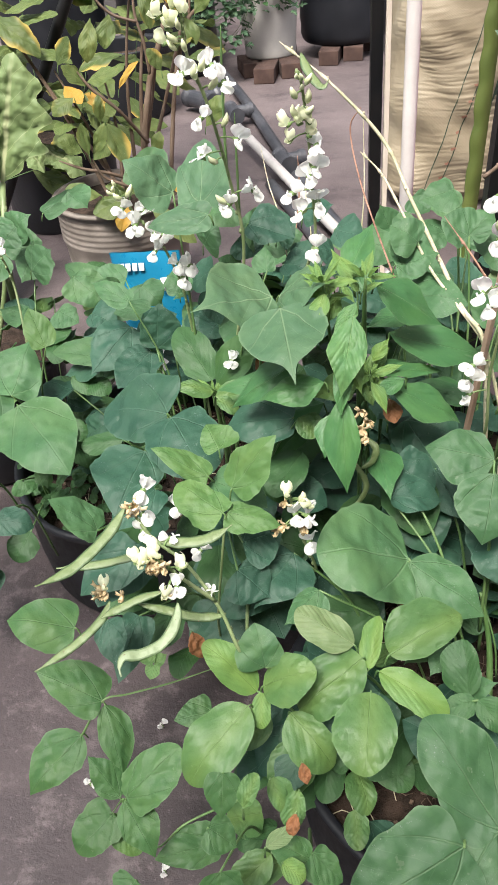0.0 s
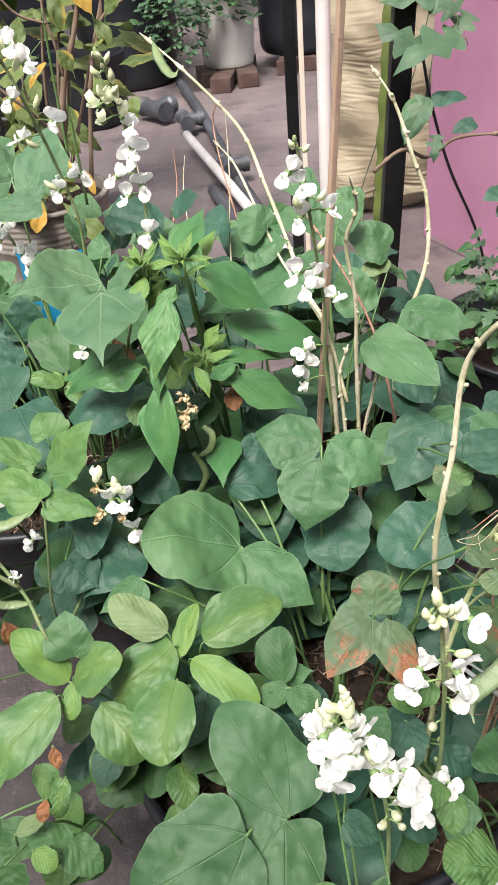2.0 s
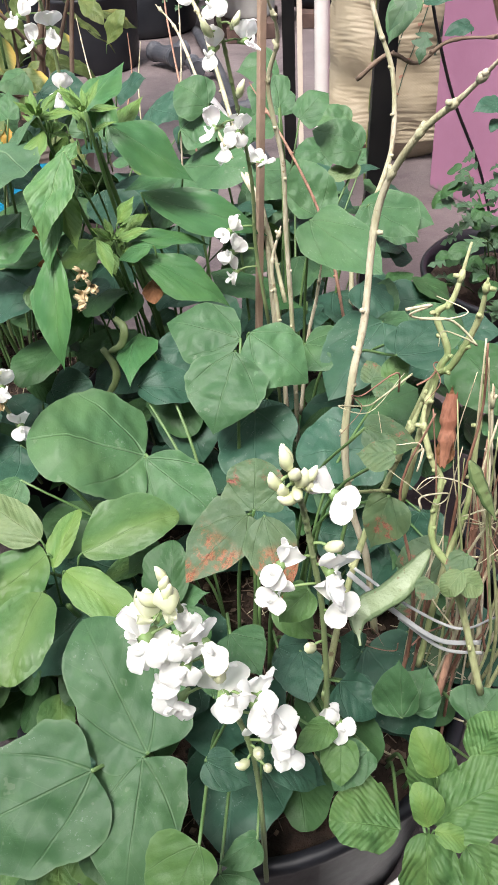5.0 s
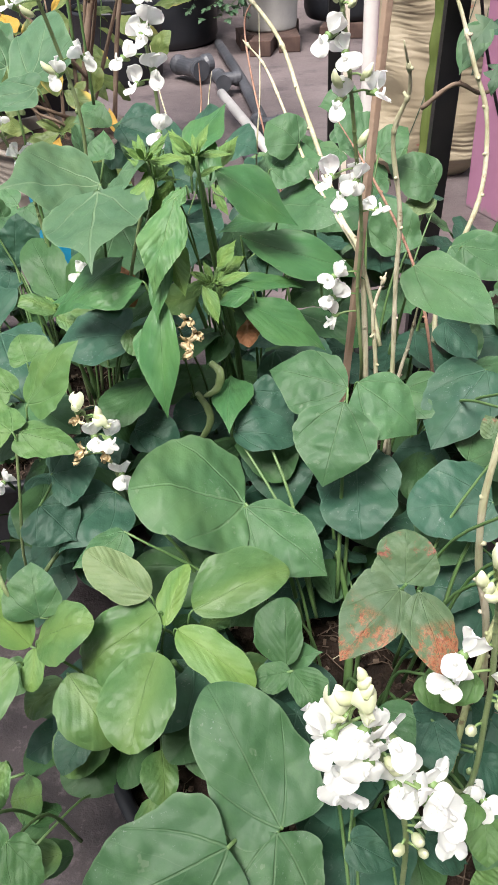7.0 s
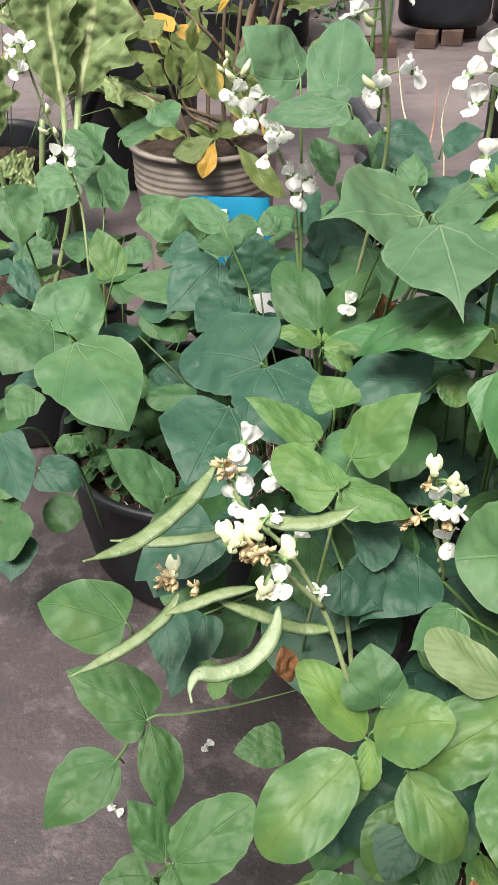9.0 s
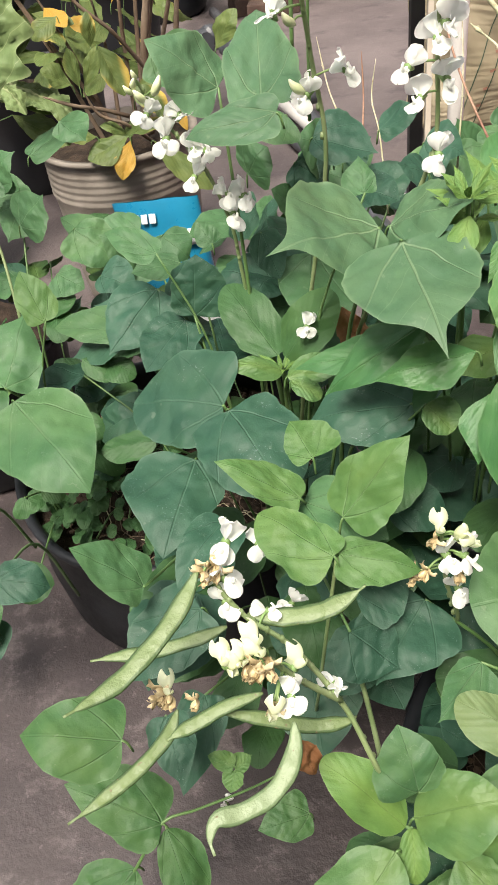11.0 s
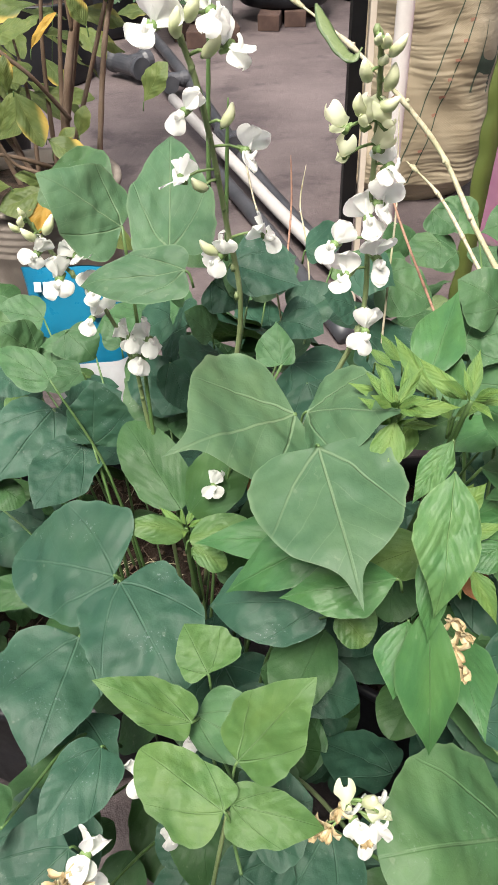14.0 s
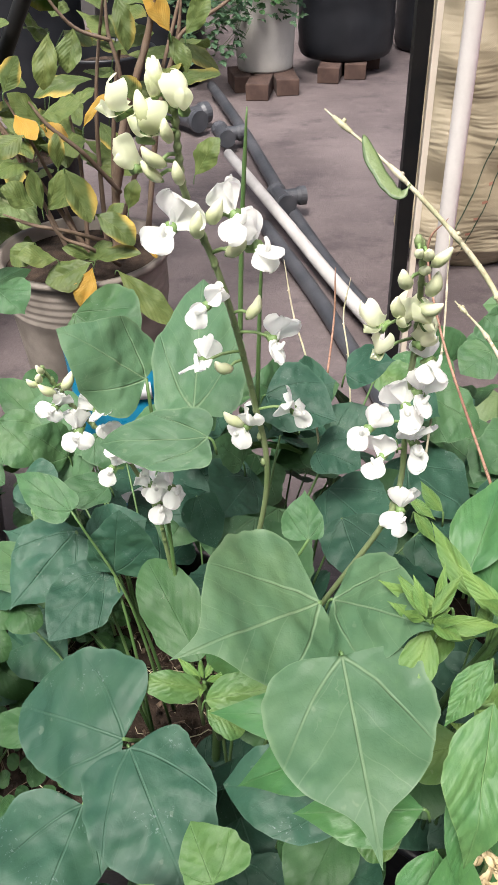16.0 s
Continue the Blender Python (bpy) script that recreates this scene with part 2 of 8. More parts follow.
DRY_STEM = vine_material("dry_vine", (0.33, 0.33, 0.2), (0.48, 0.44, 0.33), (0.22, 0.15, 0.08))
GREEN_VINE = vine_material("greenish_vine", (0.2, 0.26, 0.1), (0.36, 0.38, 0.2), (0.15, 0.12, 0.06))
BROWN_STEM = vine_material("brown_vine", (0.2, 0.095, 0.062), (0.33, 0.19, 0.13), (0.06, 0.035, 0.025))
STRAW = vine_material("straw", (0.46, 0.42, 0.27), (0.58, 0.53, 0.38), (0.3, 0.2, 0.12))
WITHERED = vine_material("withered_leaf", (0.2, 0.075, 0.045), (0.32, 0.15, 0.09), (0.09, 0.035, 0.02))
WOOD = plain("stake_wood", (0.36, 0.24, 0.17), (0.45, 0.32, 0.24), 10, 0.75, 0.5)
TWIG = plain("dark_twig", (0.12, 0.08, 0.055), (0.2, 0.14, 0.1), 20, 0.8, 0.5)
STALK = plain("flower_stalk", (0.15, 0.21, 0.085), (0.23, 0.28, 0.135), 30, 0.5)
BARK = plain("bark", (0.13, 0.085, 0.055), (0.18, 0.13, 0.095), 18, 0.85, 0.6)


def petal_material(name, pale, tint):
    """Thin white petals, faintly creamy, that let much of the light through."""
    m, n, l, b = material(name, 0.6, 0.0, 0.2)
    c = n.new("ShaderNodeTexCoord").outputs["Object"]
    col = mix_node(n, l, noise_node(n, l, 60.0, c, 2.0), pale, tint)
    l.new(col, b.inputs["Base Color"])
    glow = n.new("ShaderNodeBsdfTranslucent")
    l.new(col, glow.inputs["Color"])
    both = n.new("ShaderNodeMixShader")
    both.inputs[0].default_value = 0.58
    l.new(b.outputs[0], both.inputs[1])
    l.new(glow.outputs[0], both.inputs[2])
    l.new(both.outputs[0], n["Material Output"].inputs["Surface"])
    return m


PETAL = petal_material("petal", (0.94, 0.94, 0.93), (0.9, 0.9, 0.86))
CREAM_PETAL = petal_material("opening_petal", (0.92, 0.93, 0.76), (0.82, 0.86, 0.6))
BUD = plain("bud", (0.6, 0.65, 0.36), (0.8, 0.81, 0.58), 60, 0.5, 0.1)
CALYX = plain("calyx", (0.15, 0.25, 0.08), (0.24, 0.34, 0.13), 60, 0.5, 0.1)
FADED = plain("faded_petal", (0.45, 0.34, 0.18), (0.72, 0.64, 0.45), 60, 0.6, 0.2)


def pod_material(name, flank, seam):
    """Pod skin: pale flanks, dark green seams, wrinkles and a few specks."""
    m, n, l, b = material(name, 0.5)
    c = n.new("ShaderNodeTexCoord").outputs["Object"]
    rim = n.new("ShaderNodeAttribute")
    rim.attribute_name = "rim"
    blot = noise_node(n, l, 60.0, c, 4.0)
    edge = ramp(n, l, math_node(n, l, "ADD", rim.outputs["Fac"], math_node(n, l, "MULTIPLY", blot, 0.3)), 0.98, 1.12)
    col = mix_node(n, l, edge, flank, seam)
    cord = math_node(n, l, "MULTIPLY", ramp(n, l, rim.outputs["Fac"], 0.58, 0.74), ramp(n, l, rim.outputs["Fac"], 0.95, 0.86))
    col = mix_node(n, l, math_node(n, l, "MULTIPLY", cord, 0.8), col, seam)
    col = mix_node(n, l, math_node(n, l, "MULTIPLY", blot, 0.5), col, seam)
    col = mix_node(n, l, ramp(n, l, noise_node(n, l, 220.0, c, 2.0), 0.68, 0.74), col, (0.12, 0.1, 0.05))
    l.new(col, b.inputs["Base Color"])
    bump(n, l, b, noise_node(n, l, 150.0, c, 4.0), 0.5, 0.003)
    return m


POD = pod_material("pod_skin", (0.135, 0.18, 0.07), (0.035, 0.07, 0.022))
PALE_POD = pod_material("pale_pod_skin", (0.2, 0.25, 0.14), (0.075, 0.12, 0.05))
CONCRETE = None
SOIL = plain("soil", (0.02, 0.013, 0.009), (0.065, 0.042, 0.03), 45, 0.95, 1.0, 0.0, 0.3)
BLACK_PLASTIC = plain("black_plastic", (0.007, 0.008, 0.011), (0.014, 0.015, 0.019), 8, 0.45, 0.15, 0.0, 0.35)
BLACK_STEEL = plain("black_paint", (0.004, 0.004, 0.005), (0.009, 0.008, 0.008), 12, 0.45, 0.15, 0.0, 0.3)
CREAM = plain("cream_plastic", (0.55, 0.47, 0.39), (0.62, 0.55, 0.47), 9, 0.5, 0.1)
WHITE_PVC = plain("white_pipe", (0.56, 0.52, 0.5), (0.66, 0.62, 0.6), 7, 0.45, 0.1)
DARK_PIPE = plain("dark_pipe", (0.035, 0.038, 0.046), (0.07, 0.07, 0.08), 9, 0.45, 0.15)
BRICK = plain("brick", (0.05, 0.026, 0.02), (0.09, 0.052, 0.04), 14, 0.9, 0.7)
BUCKET = plain("old_bucket", (0.4, 0.38, 0.36), (0.5, 0.48, 0.45), 6, 0.5, 0.15)
GRIMY = plain("grimy_bucket", (0.16, 0.135, 0.115), (0.27, 0.235, 0.205), 14, 0.6, 0.3)
BLUE = plain("blue_film", (0.006, 0.15, 0.28), (0.012, 0.2, 0.34), 8, 0.3, 0.1)
WHITE_FILM = plain("white_film", (0.6, 0.62, 0.65), (0.7, 0.7, 0.72), 8, 0.35, 0.1)
RED_INK = plain("red_ink", (0.3, 0.13, 0.09), (0.35, 0.19, 0.13), 20, 0.6)
GREEN_INK = plain("green_ink", (0.03, 0.06, 0.035), (0.06, 0.09, 0.06), 20, 0.6)
GREEN_STRIP = plain("green_strip", (0.07, 0.1, 0.018), (0.12, 0.15, 0.035), 10, 0.6)
STRING = plain("twine", (0.34, 0.36, 0.36), (0.46, 0.47, 0.46), 30, 0.35)


def concrete_material():
    m, n, l, b = material("worn_concrete", 0.55)
    c = n.new("ShaderNodeTexCoord").outputs["Object"]
    big = ramp(n, l, noise_node(n, l, 1.6, c, 6.0, 0.6), 0.35, 0.65)
    mid = ramp(n, l, noise_node(n, l, 9.0, c, 6.0, 0.7), 0.42, 0.62)
    fine = noise_node(n, l, 120.0, c, 4.0, 0.7)
    pale = ramp(n, l, noise_node(n, l, 17.0, c, 9.0, 0.75), 0.5, 0.63)
    col = mix_node(n, l, big, (0.05, 0.038, 0.04), (0.105, 0.082, 0.084))
    col = mix_node(n, l, math_node(n, l, "MULTIPLY", mid, 0.6), col, (0.05, 0.038, 0.042))
    col = mix_node(n, l, math_node(n, l, "MULTIPLY", pale, 0.7), col, (0.205, 0.17, 0.17))
    # floor colour darker near the plants, lighter beyond: shade there painted in
    plant_dist = n.new("ShaderNodeVectorMath")
    plant_dist.operation = "DISTANCE"
    plant_dist.inputs[1].default_value = (-0.1, 0.5, 0)
    l.new(c, plant_dist.inputs[0])
    lit_floor = ramp(n, l, math_node(n, l, "ADD", plant_dist.outputs["Value"], math_node(n, l, "MULTIPLY", noise_node(n, l, 2.5, c, 5.0), 1.2)), 1.3, 2.3)
    col = mix_node(n, l, math_node(n, l, "MULTIPLY", lit_floor, 0.6), col, mix_node(n, l, big, (0.165, 0.132, 0.134), (0.3, 0.246, 0.245)))
    smudge = ramp(n, l, noise_node(n, l, 4.2, c, 8.0, 0.68), 0.52, 0.64)
    col = mix_node(n, l, math_node(n, l, "MULTIPLY", smudge, 0.8), col, (0.07, 0.054, 0.06))
    speck = ramp(n, l, noise_node(n, l, 70.0, c, 3.0, 0.7), 0.62, 0.68)
    col = mix_node(n, l, math_node(n, l, "MULTIPLY", speck, 0.5), col, (0.24, 0.2, 0.2))
    col = mix_node(n, l, math_node(n, l, "MULTIPLY", fine, 0.45), col, (0.04, 0.033, 0.034))
    col = mix_node(n, l, 1.0, col, (0.76, 0.75, 0.75), "MULTIPLY")
    l.new(col, b.inputs["Base Color"])
    bump(n, l, b, math_node(n, l, "ADD", fine, mid), 0.35, 0.003)
    return m


def pink_material():
    m, n, l, b = material("pink_wall_paint", 0.75)
    c = n.new("ShaderNodeTexCoord").outputs["Object"]
    sep = n.new("ShaderNodeSeparateXYZ")
    l.new(c, sep.inputs[0])
    big = ramp(n, l, noise_node(n, l, 3.0, c, 5.0, 0.6), 0.3, 0.7)
    col = mix_node(n, l, big, (0.285, 0.122, 0.2), (0.34, 0.156, 0.245))
    worn = ramp(n, l, math_node(n, l, "ADD", sep.outputs["Z"], math_node(n, l, "MULTIPLY", noise_node(n, l, 30.0, c, 6.0, 0.7), 0.09)), 0.065, 0.05)
    col = mix_node(n, l, worn, col, (0.24, 0.18, 0.19))
    l.new(col, b.inputs["Base Color"])
    bump(n, l, b, noise_node(n, l, 45.0, c, 5.0), 0.25, 0.004)
    return m


def sack_material():
    """Woven plastic sacking: fine tapes both ways, dust and creases."""
    m, n, l, b = material("woven_sack", 0.5)
    c = n.new("ShaderNodeTexCoord").outputs["Object"]
    sep = n.new("ShaderNodeSeparateXYZ")
    l.new(c, sep.inputs[0])
    wx = math_node(n, l, "SINE", math_node(n, l, "MULTIPLY", sep.outputs["X"], 1600.0))
    wz = math_node(n, l, "SINE", math_node(n, l, "MULTIPLY", sep.outputs["Z"], 1600.0))
    big = ramp(n, l, noise_node(n, l, 5.0, c, 5.0, 0.6), 0.3, 0.72)
    col = mix_node(n, l, big, (0.27, 0.225, 0.15), (0.37, 0.32, 0.23))
    col = mix_node(n, l, math_node(n, l, "MULTIPLY", noise_node(n, l, 40.0, c, 5.0), 0.3), col, (0.24, 0.17, 0.1))
    l.new(col, b.inputs["Base Color"])
    bump(n, l, b, math_node(n, l, "MULTIPLY", wx, wz), 0.15, 0.001)
    return m


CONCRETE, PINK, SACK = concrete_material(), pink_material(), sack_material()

# ---- builders ----


def mesh_of(name, bm, mats, smooth=True):
    me = bpy.data.meshes.new(name)
    bmesh.ops.recalc_face_normals(bm, faces=bm.faces)
    bm.to_mesh(me)
    bm.free()
    for m in mats if isinstance(mats, (list, tuple)) else [mats]:
        me.materials.append(m)
    if smooth:
        me.shade_smooth()
    return me


def under(ob, parent):
    """Makes ob a part of parent; its own pose stays in world metres."""
    ob.parent = parent
    top = parent
    chain = parent.matrix_basis.copy()
    while top.parent is not None:
        chain = top.parent.matrix_basis @ top.matrix_parent_inverse @ chain
        top = top.parent
    ob.matrix_parent_inverse = chain.inverted()
    return ob


def part(name, bm, mats, parent, label="", smooth=True):
    ob = new(name, mesh_of(name, bm, mats, smooth))
    if parent is not None:
        under(ob, parent)
    return tagged(ob, label) if label else ob


def thing(name, at, label, category, group="", kind=""):
    ob = new(name)
    ob.matrix_basis = pose(*at)
    ob.empty_display_size = 0.02
    return tagged(ob, label, category, group, kind)


def smooth_line(pts, n):
    """n+1 points on a Catmull-Rom curve through pts."""
    p = [Vector(q) for q in pts]
    p = [p[0] * 2 - p[1]] + p + [p[-1] * 2 - p[-2]]
    res = []
    spans = len(p) - 3
    for i in range(n + 1):
        u = i / n * spans
        k = min(int(u), spans - 1)
        u -= k
        a, b, c, d = p[k:k + 4]
        res.append(0.5 * ((2 * b) + (c - a) * u + (2 * a - 5 * b + 4 * c - d) * u * u + (3 * b - a - 3 * c + d) * u ** 3))
    return res


def add_tube(bm, line, radius, sides=7, mat=0, flat=1.0):
    """Sweeps a ring along line. radius: a number or a function of 0..1."""
    rings, side = [], None
    n = len(line) - 1
    for i, q in enumerate(line):
        t = (line[min(i + 1, n)] - line[max(i - 1, 0)]).normalized()
        if side is None:
            side = t.orthogonal().normalized()
        side = (side - t * side.dot(t)).normalized()
        up = t.cross(side)
        r = radius(i / n) if callable(radius) else radius
        rings.append([bm.verts.new(q + side * (r * math.cos(a)) + up * (r * flat * math.sin(a)))
                      for a in (2 * math.pi * k / sides for k in range(sides))])
    for a, b in zip(rings, rings[1:]):
        for k in range(sides):
            bm.faces.new((a[k], a[(k + 1) % sides], b[(k + 1) % sides], b[k])).material_index = mat
    bm.faces.new(rings[0]).material_index = mat
    bm.faces.new(rings[-1]).material_index = mat


def tube(pts, radius, sides=7, n=None, flat=1.0):
    bm = bmesh.new()
    add_tube(bm, smooth_line(pts, n or 6 * (len(pts) - 1)), radius, sides, 0, flat)
    return bm


def add_lathe(bm, profile, sides=40, mat=0, wobble=0.0, at=(0, 0, 0)):
    rings = []
    for i, (r, z) in enumerate(profile):
        ring = []
        for k in range(sides):
            a = 2 * math.pi * k / sides
            w = 1 + wobble * noise.noise((math.cos(a) * 1.7, math.sin(a) * 1.7, z * 9))
            ring.append(bm.verts.new((at[0] + r * w * math.cos(a), at[1] + r * w * math.sin(a), at[2] + z)))
        rings.append(ring)
    for a, b in zip(rings, rings[1:]):
        for k in range(sides):
            bm.faces.new((a[k], a[(k + 1) % sides], b[(k + 1) % sides], b[k])).material_index = mat
    return rings


def add_box(bm, size, m=Matrix.Identity(4), bevel=0.0, mat=0):
    res = bmesh.ops.create_cube(bm, size=1, matrix=m @ Matrix.Diagonal((*size, 1)))
    fs = {f for v in res["verts"] for f in v.link_faces}
    for f in fs:
        f.material_index = mat
    if bevel:
        es = {e for v in res["verts"] for e in v.link_edges}
        bmesh.ops.bevel(bm, geom=list(es), offset=bevel, segments=2, affect="EDGES", profile=0.6)


OUTLINE = {
    "bean_round": ((0, 0.02), (0.008, 0.3), (0.03, 0.56), (0.08, 0.78), (0.16, 0.92), (0.26, 0.99), (0.38, 1), (0.5, 0.96), (0.61, 0.87), (0.71, 0.74), (0.8, 0.57), (0.875, 0.38), (0.93, 0.22), (0.97, 0.09), (1, 0.0)),
    "lobed": ((0, 0.03), (0.03, 0.5), (0.08, 0.85), (0.14, 0.7), (0.2, 0.3), (0.27, 0.62), (0.36, 1), (0.44, 0.8), (0.52, 0.3), (0.6, 0.42), (0.7, 0.5), (0.78, 0.36), (0.86, 0.2), (0.94, 0.08), (1, 0.0)),
    "drip": ((0, 0.02), (0.008, 0.3), (0.03, 0.58), (0.08, 0.8), (0.15, 0.93), (0.24, 1), (0.34, 1), (0.45, 0.94), (0.55, 0.84), (0.64, 0.66), (0.71, 0.43), (0.765, 0.23), (0.82, 0.12), (0.9, 0.055), (1, 0.0)),
    "blunt": ((0, 0.02), (0.004, 0.34), (0.02, 0.6), (0.06, 0.8), (0.13, 0.93), (0.23, 0.99), (0.35, 1), (0.47, 0.98), (0.59, 0.93), (0.7, 0.84), (0.8, 0.71), (0.88, 0.55), (0.945, 0.36), (0.985, 0.17), (1, 0.0)),
    "shield": ((0, 0.02), (0.004, 0.32), (0.02, 0.58), (0.07, 0.82), (0.14, 0.95), (0.24, 1), (0.36, 0.99), (0.48, 0.93), (0.6, 0.81), (0.7, 0.65), (0.79, 0.47), (0.87, 0.3), (0.93, 0.16), (0.97, 0.07), (1, 0.0)),
    "rhomb": ((0, 0.02), (0.01, 0.15), (0.04, 0.36), (0.1, 0.61), (0.18, 0.82), (0.28, 0.95), (0.39, 1), (0.5, 0.96), (0.6, 0.86), (0.7, 0.69), (0.8, 0.47), (0.88, 0.28), (0.94, 0.14), (1, 0.0)),
    "oval": ((0, 0.03), (0.02, 0.3), (0.07, 0.56), (0.16, 0.78), (0.28, 0.93), (0.42, 1), (0.56, 1), (0.7, 0.94), (0.82, 0.8), (0.91, 0.6), (0.965, 0.38), (0.99, 0.2), (1, 0.0)),
    "bean": ((0, 0.02), (0.01, 0.3), (0.04, 0.58), (0.1, 0.81), (0.18, 0.94), (0.28, 1), (0.38, 1), (0.5, 0.94), (0.61, 0.81), (0.71, 0.62), (0.79, 0.42), (0.855, 0.23), (0.905, 0.11), (0.95, 0.045), (1, 0.0)),
    "ovate": ((0, 0.02), (0.03, 0.3), (0.1, 0.6), (0.2, 0.82), (0.33, 0.95), (0.46, 1), (0.6, 0.98), (0.73, 0.89), (0.84, 0.72), (0.92, 0.52), (0.97, 0.32), (0.99, 0.18), (1, 0.0)),
    "lance": ((0, 0.03), (0.05, 0.22), (0.12, 0.5), (0.22, 0.8), (0.34, 0.98), (0.46, 1), (0.58, 0.86), (0.7, 0.62), (0.8, 0.38), (0.89, 0.18), (0.95, 0.07), (1, 0.0)),
    "long": ((0, 0.03), (0.08, 0.22), (0.18, 0.5), (0.3, 0.76), (0.42, 0.93), (0.54, 1), (0.66, 0.95), (0.77, 0.8), (0.86, 0.58), (0.93, 0.34), (0.98, 0.14), (1, 0.0)),
}
KINDS = {"vine": ("bean", "vine"), "drip": ("drip", "soft"), "round": ("bean_round", "green"), "bean": ("bean", "green"), "dark": ("bean", "dark"), "young": ("bean", "young"), "rust": ("bean", "rust"), "blight": ("bean", "blight"),
         "ovate": ("ovate", "ovate"), "ovate_deep": ("ovate", "deep"), "ovate_lime": ("ovate", "lime"), "ovate_pale": ("ovate", "pale"),
         "lance": ("lance", "pepper"), "lance_lime": ("lance", "lime"), "basil": ("ovate", "basil"), "basil_lime": ("ovate", "lime"),
         "shrub": ("long", "shrub"), "yellow": ("long", "yellow"), "kale": ("long", "kale"), "dry": ("long", "dry"), "crinkle": ("lance", "crinkle"), "lobed": ("lobed", "lobed"), "deep": ("ovate", "deep")}
BLADES = {}
BROAD = ("bean", "bean_round", "drip", "blunt", "shield", "rhomb")
leaf_random = random.Random(5)


def blade(shape, tone, variant, close=False, form=None):
    """The shared mesh of a leaf: from its base at the origin one unit along y, one unit wide.
    form: outline, how lopsided, bend of the midrib, fold along it and arch, for a leaf with a shape of its own."""
    key = (shape, tone, variant, close, form)
    if key in BLADES:
        return BLADES[key]
    rnd = random.Random(variant * 17 + len(shape))
    bm = bmesh.new()
    cols, rows = (18 if tone == "kale" or close else 12), []
    arch, fold = rnd.uniform(0.0, 0.17), rnd.uniform(-0.34, 0.28)
    ph1, ph2, wave = rnd.uniform(0, 6), rnd.uniform(0, 6), rnd.uniform(0.015, 0.05)
    skew, curl = rnd.uniform(-0.26, 0.26), rnd.uniform(-0.07, 0.07)
    droop = rnd.uniform(-0.06, 0.02)
    if form:
        shape, skew, curl, fold, arch = form
        fold *= -1
    rough = {"basil": 2.6, "kale": 1.7, "crinkle": 1.9, "shrub": 1.4, "dry": 3.0}.get(tone, 1.0)
    seed = Vector((variant * 7.3, len(shape) * 3.1, 0))
    line = OUTLINE["bean_round" if shape == "bean" and variant % 5 in (1, 3, 4) else shape]
    rim = bm.verts.layers.float.new("rim")
    if shape != "lobed":
        knots = smooth_line([(p[0], p[1], 0) for p in line], 60 if close else 28)
        line = [(min(1.0, max(0.0, q.x)), max(0.0, q.y)) for q in knots]
    if tone == "kale":
        line = [(k / 44, np.interp(k / 44, [p[0] for p in line], [p[1] for p in line])) for k in range(45)]
    for i, (s, w) in enumerate(line):
        row = []
        for k in range(cols + 1):
            u = k / cols * 2 - 1
            lop = 1 + skew * (1 if u > 0 else -1)
            rag = 1 + abs(u) * (0.13 * noise.noise(Vector((u * 1.4, s * 4, 1)) + seed) + 0.045 * rough * noise.noise(Vector((u * 2, s * 12, 4)) + seed))
            if tone == "kale":
                rag *= 1 + 0.22 * abs(u) * math.sin(26 * s + ph2 + 2 * u)
            x = 0.5 * w * u * lop * rag
            back = (0.085 * abs(u) ** 1.3 * w * (1 - s) ** 2 if form else 0.07 * abs(u) * w * (1 - s)) if shape in BROAD[:5] else 0.0
            z = arch * math.sin(math.pi * s) + fold * (abs(x) - 1.2 * x * x) + droop * math.sin(2 * math.pi * s)
            z += wave * rough ** 0.5 * abs(u) ** 1.5 * math.sin(9 * s + ph1 + (1.9 if u > 0 else 0)) * w
            z += 0.048 * rough * noise.noise(Vector((x * 4.5, s * 4.5, 9)) + seed) * w
            z += 0.018 * rough * noise.noise(Vector((x * 13, s * 13, 2)) + seed) * w
            vein_gap = abs(((s - 0.9 * abs(x)) * 4.6 + 0.35 * noise.noise(Vector((x * 3, s * 3, 5)) + seed)) % 1.0 - 0.5)
            if tone == "kale":
                z += 0.05 * noise.noise(Vector((x * 16, s * 22, 6)) + seed) * w
            z += (0.013 if shape in BROAD else 0.01) * rough ** 0.5 * math.sqrt(vein_gap) * min(1.0, abs(x) * 9) * (1 - abs(u) ** 4) * w
            row.append(bm.verts.new((x + curl * math.sin(math.pi * s) + 0.06 * skew * s, s - back * (1 if i else 0), z)))
            row[-1][rim] = abs(u)
        rows.append(row)
    for a, b in zip(rows, rows[1:]):
        for k in range(cols):
            bm.faces.new((a[k], a[k + 1], b[k + 1], b[k]))
    bmesh.ops.remove_doubles(bm, verts=bm.verts, dist=1e-5)
    me = mesh_of("leaf", bm, LEAF[tone])
    BLADES[key] = me
    return me


def hang_leaf(parent, kind, base, tip, width, normal, name="leaf", form=None):
    shape, tone = KINDS[kind]
    base, tip = Vector(base), Vector(tip)
    y = tip - base
    length = y.length
    y.normalize()
    z = Vector(normal)
    z = (z - y * z.dot(y)).normalized()
    x = y.cross(z)
    ob = new(name, blade(shape, tone, leaf_random.randrange(10), width > 0.06 or form is not None, form))
    rot = Matrix((x, y, z)).transposed().to_4x4()
    ob.matrix_basis = Matrix.Translation(base) @ rot @ Matrix.Diagonal((width, length, 0.5 * (width + length), 1))
    under(ob, parent)
    note = {"blight": "leaf with brown scorched patches", "rust": "rust-spotted leaf", "yellow": "yellowed leaf", "dry": "dead brown leaf", "lime": "bright young leaf", "pale": "pale bleached leaf"}.get(tone)
    return tagged(ob, note) if note else ob


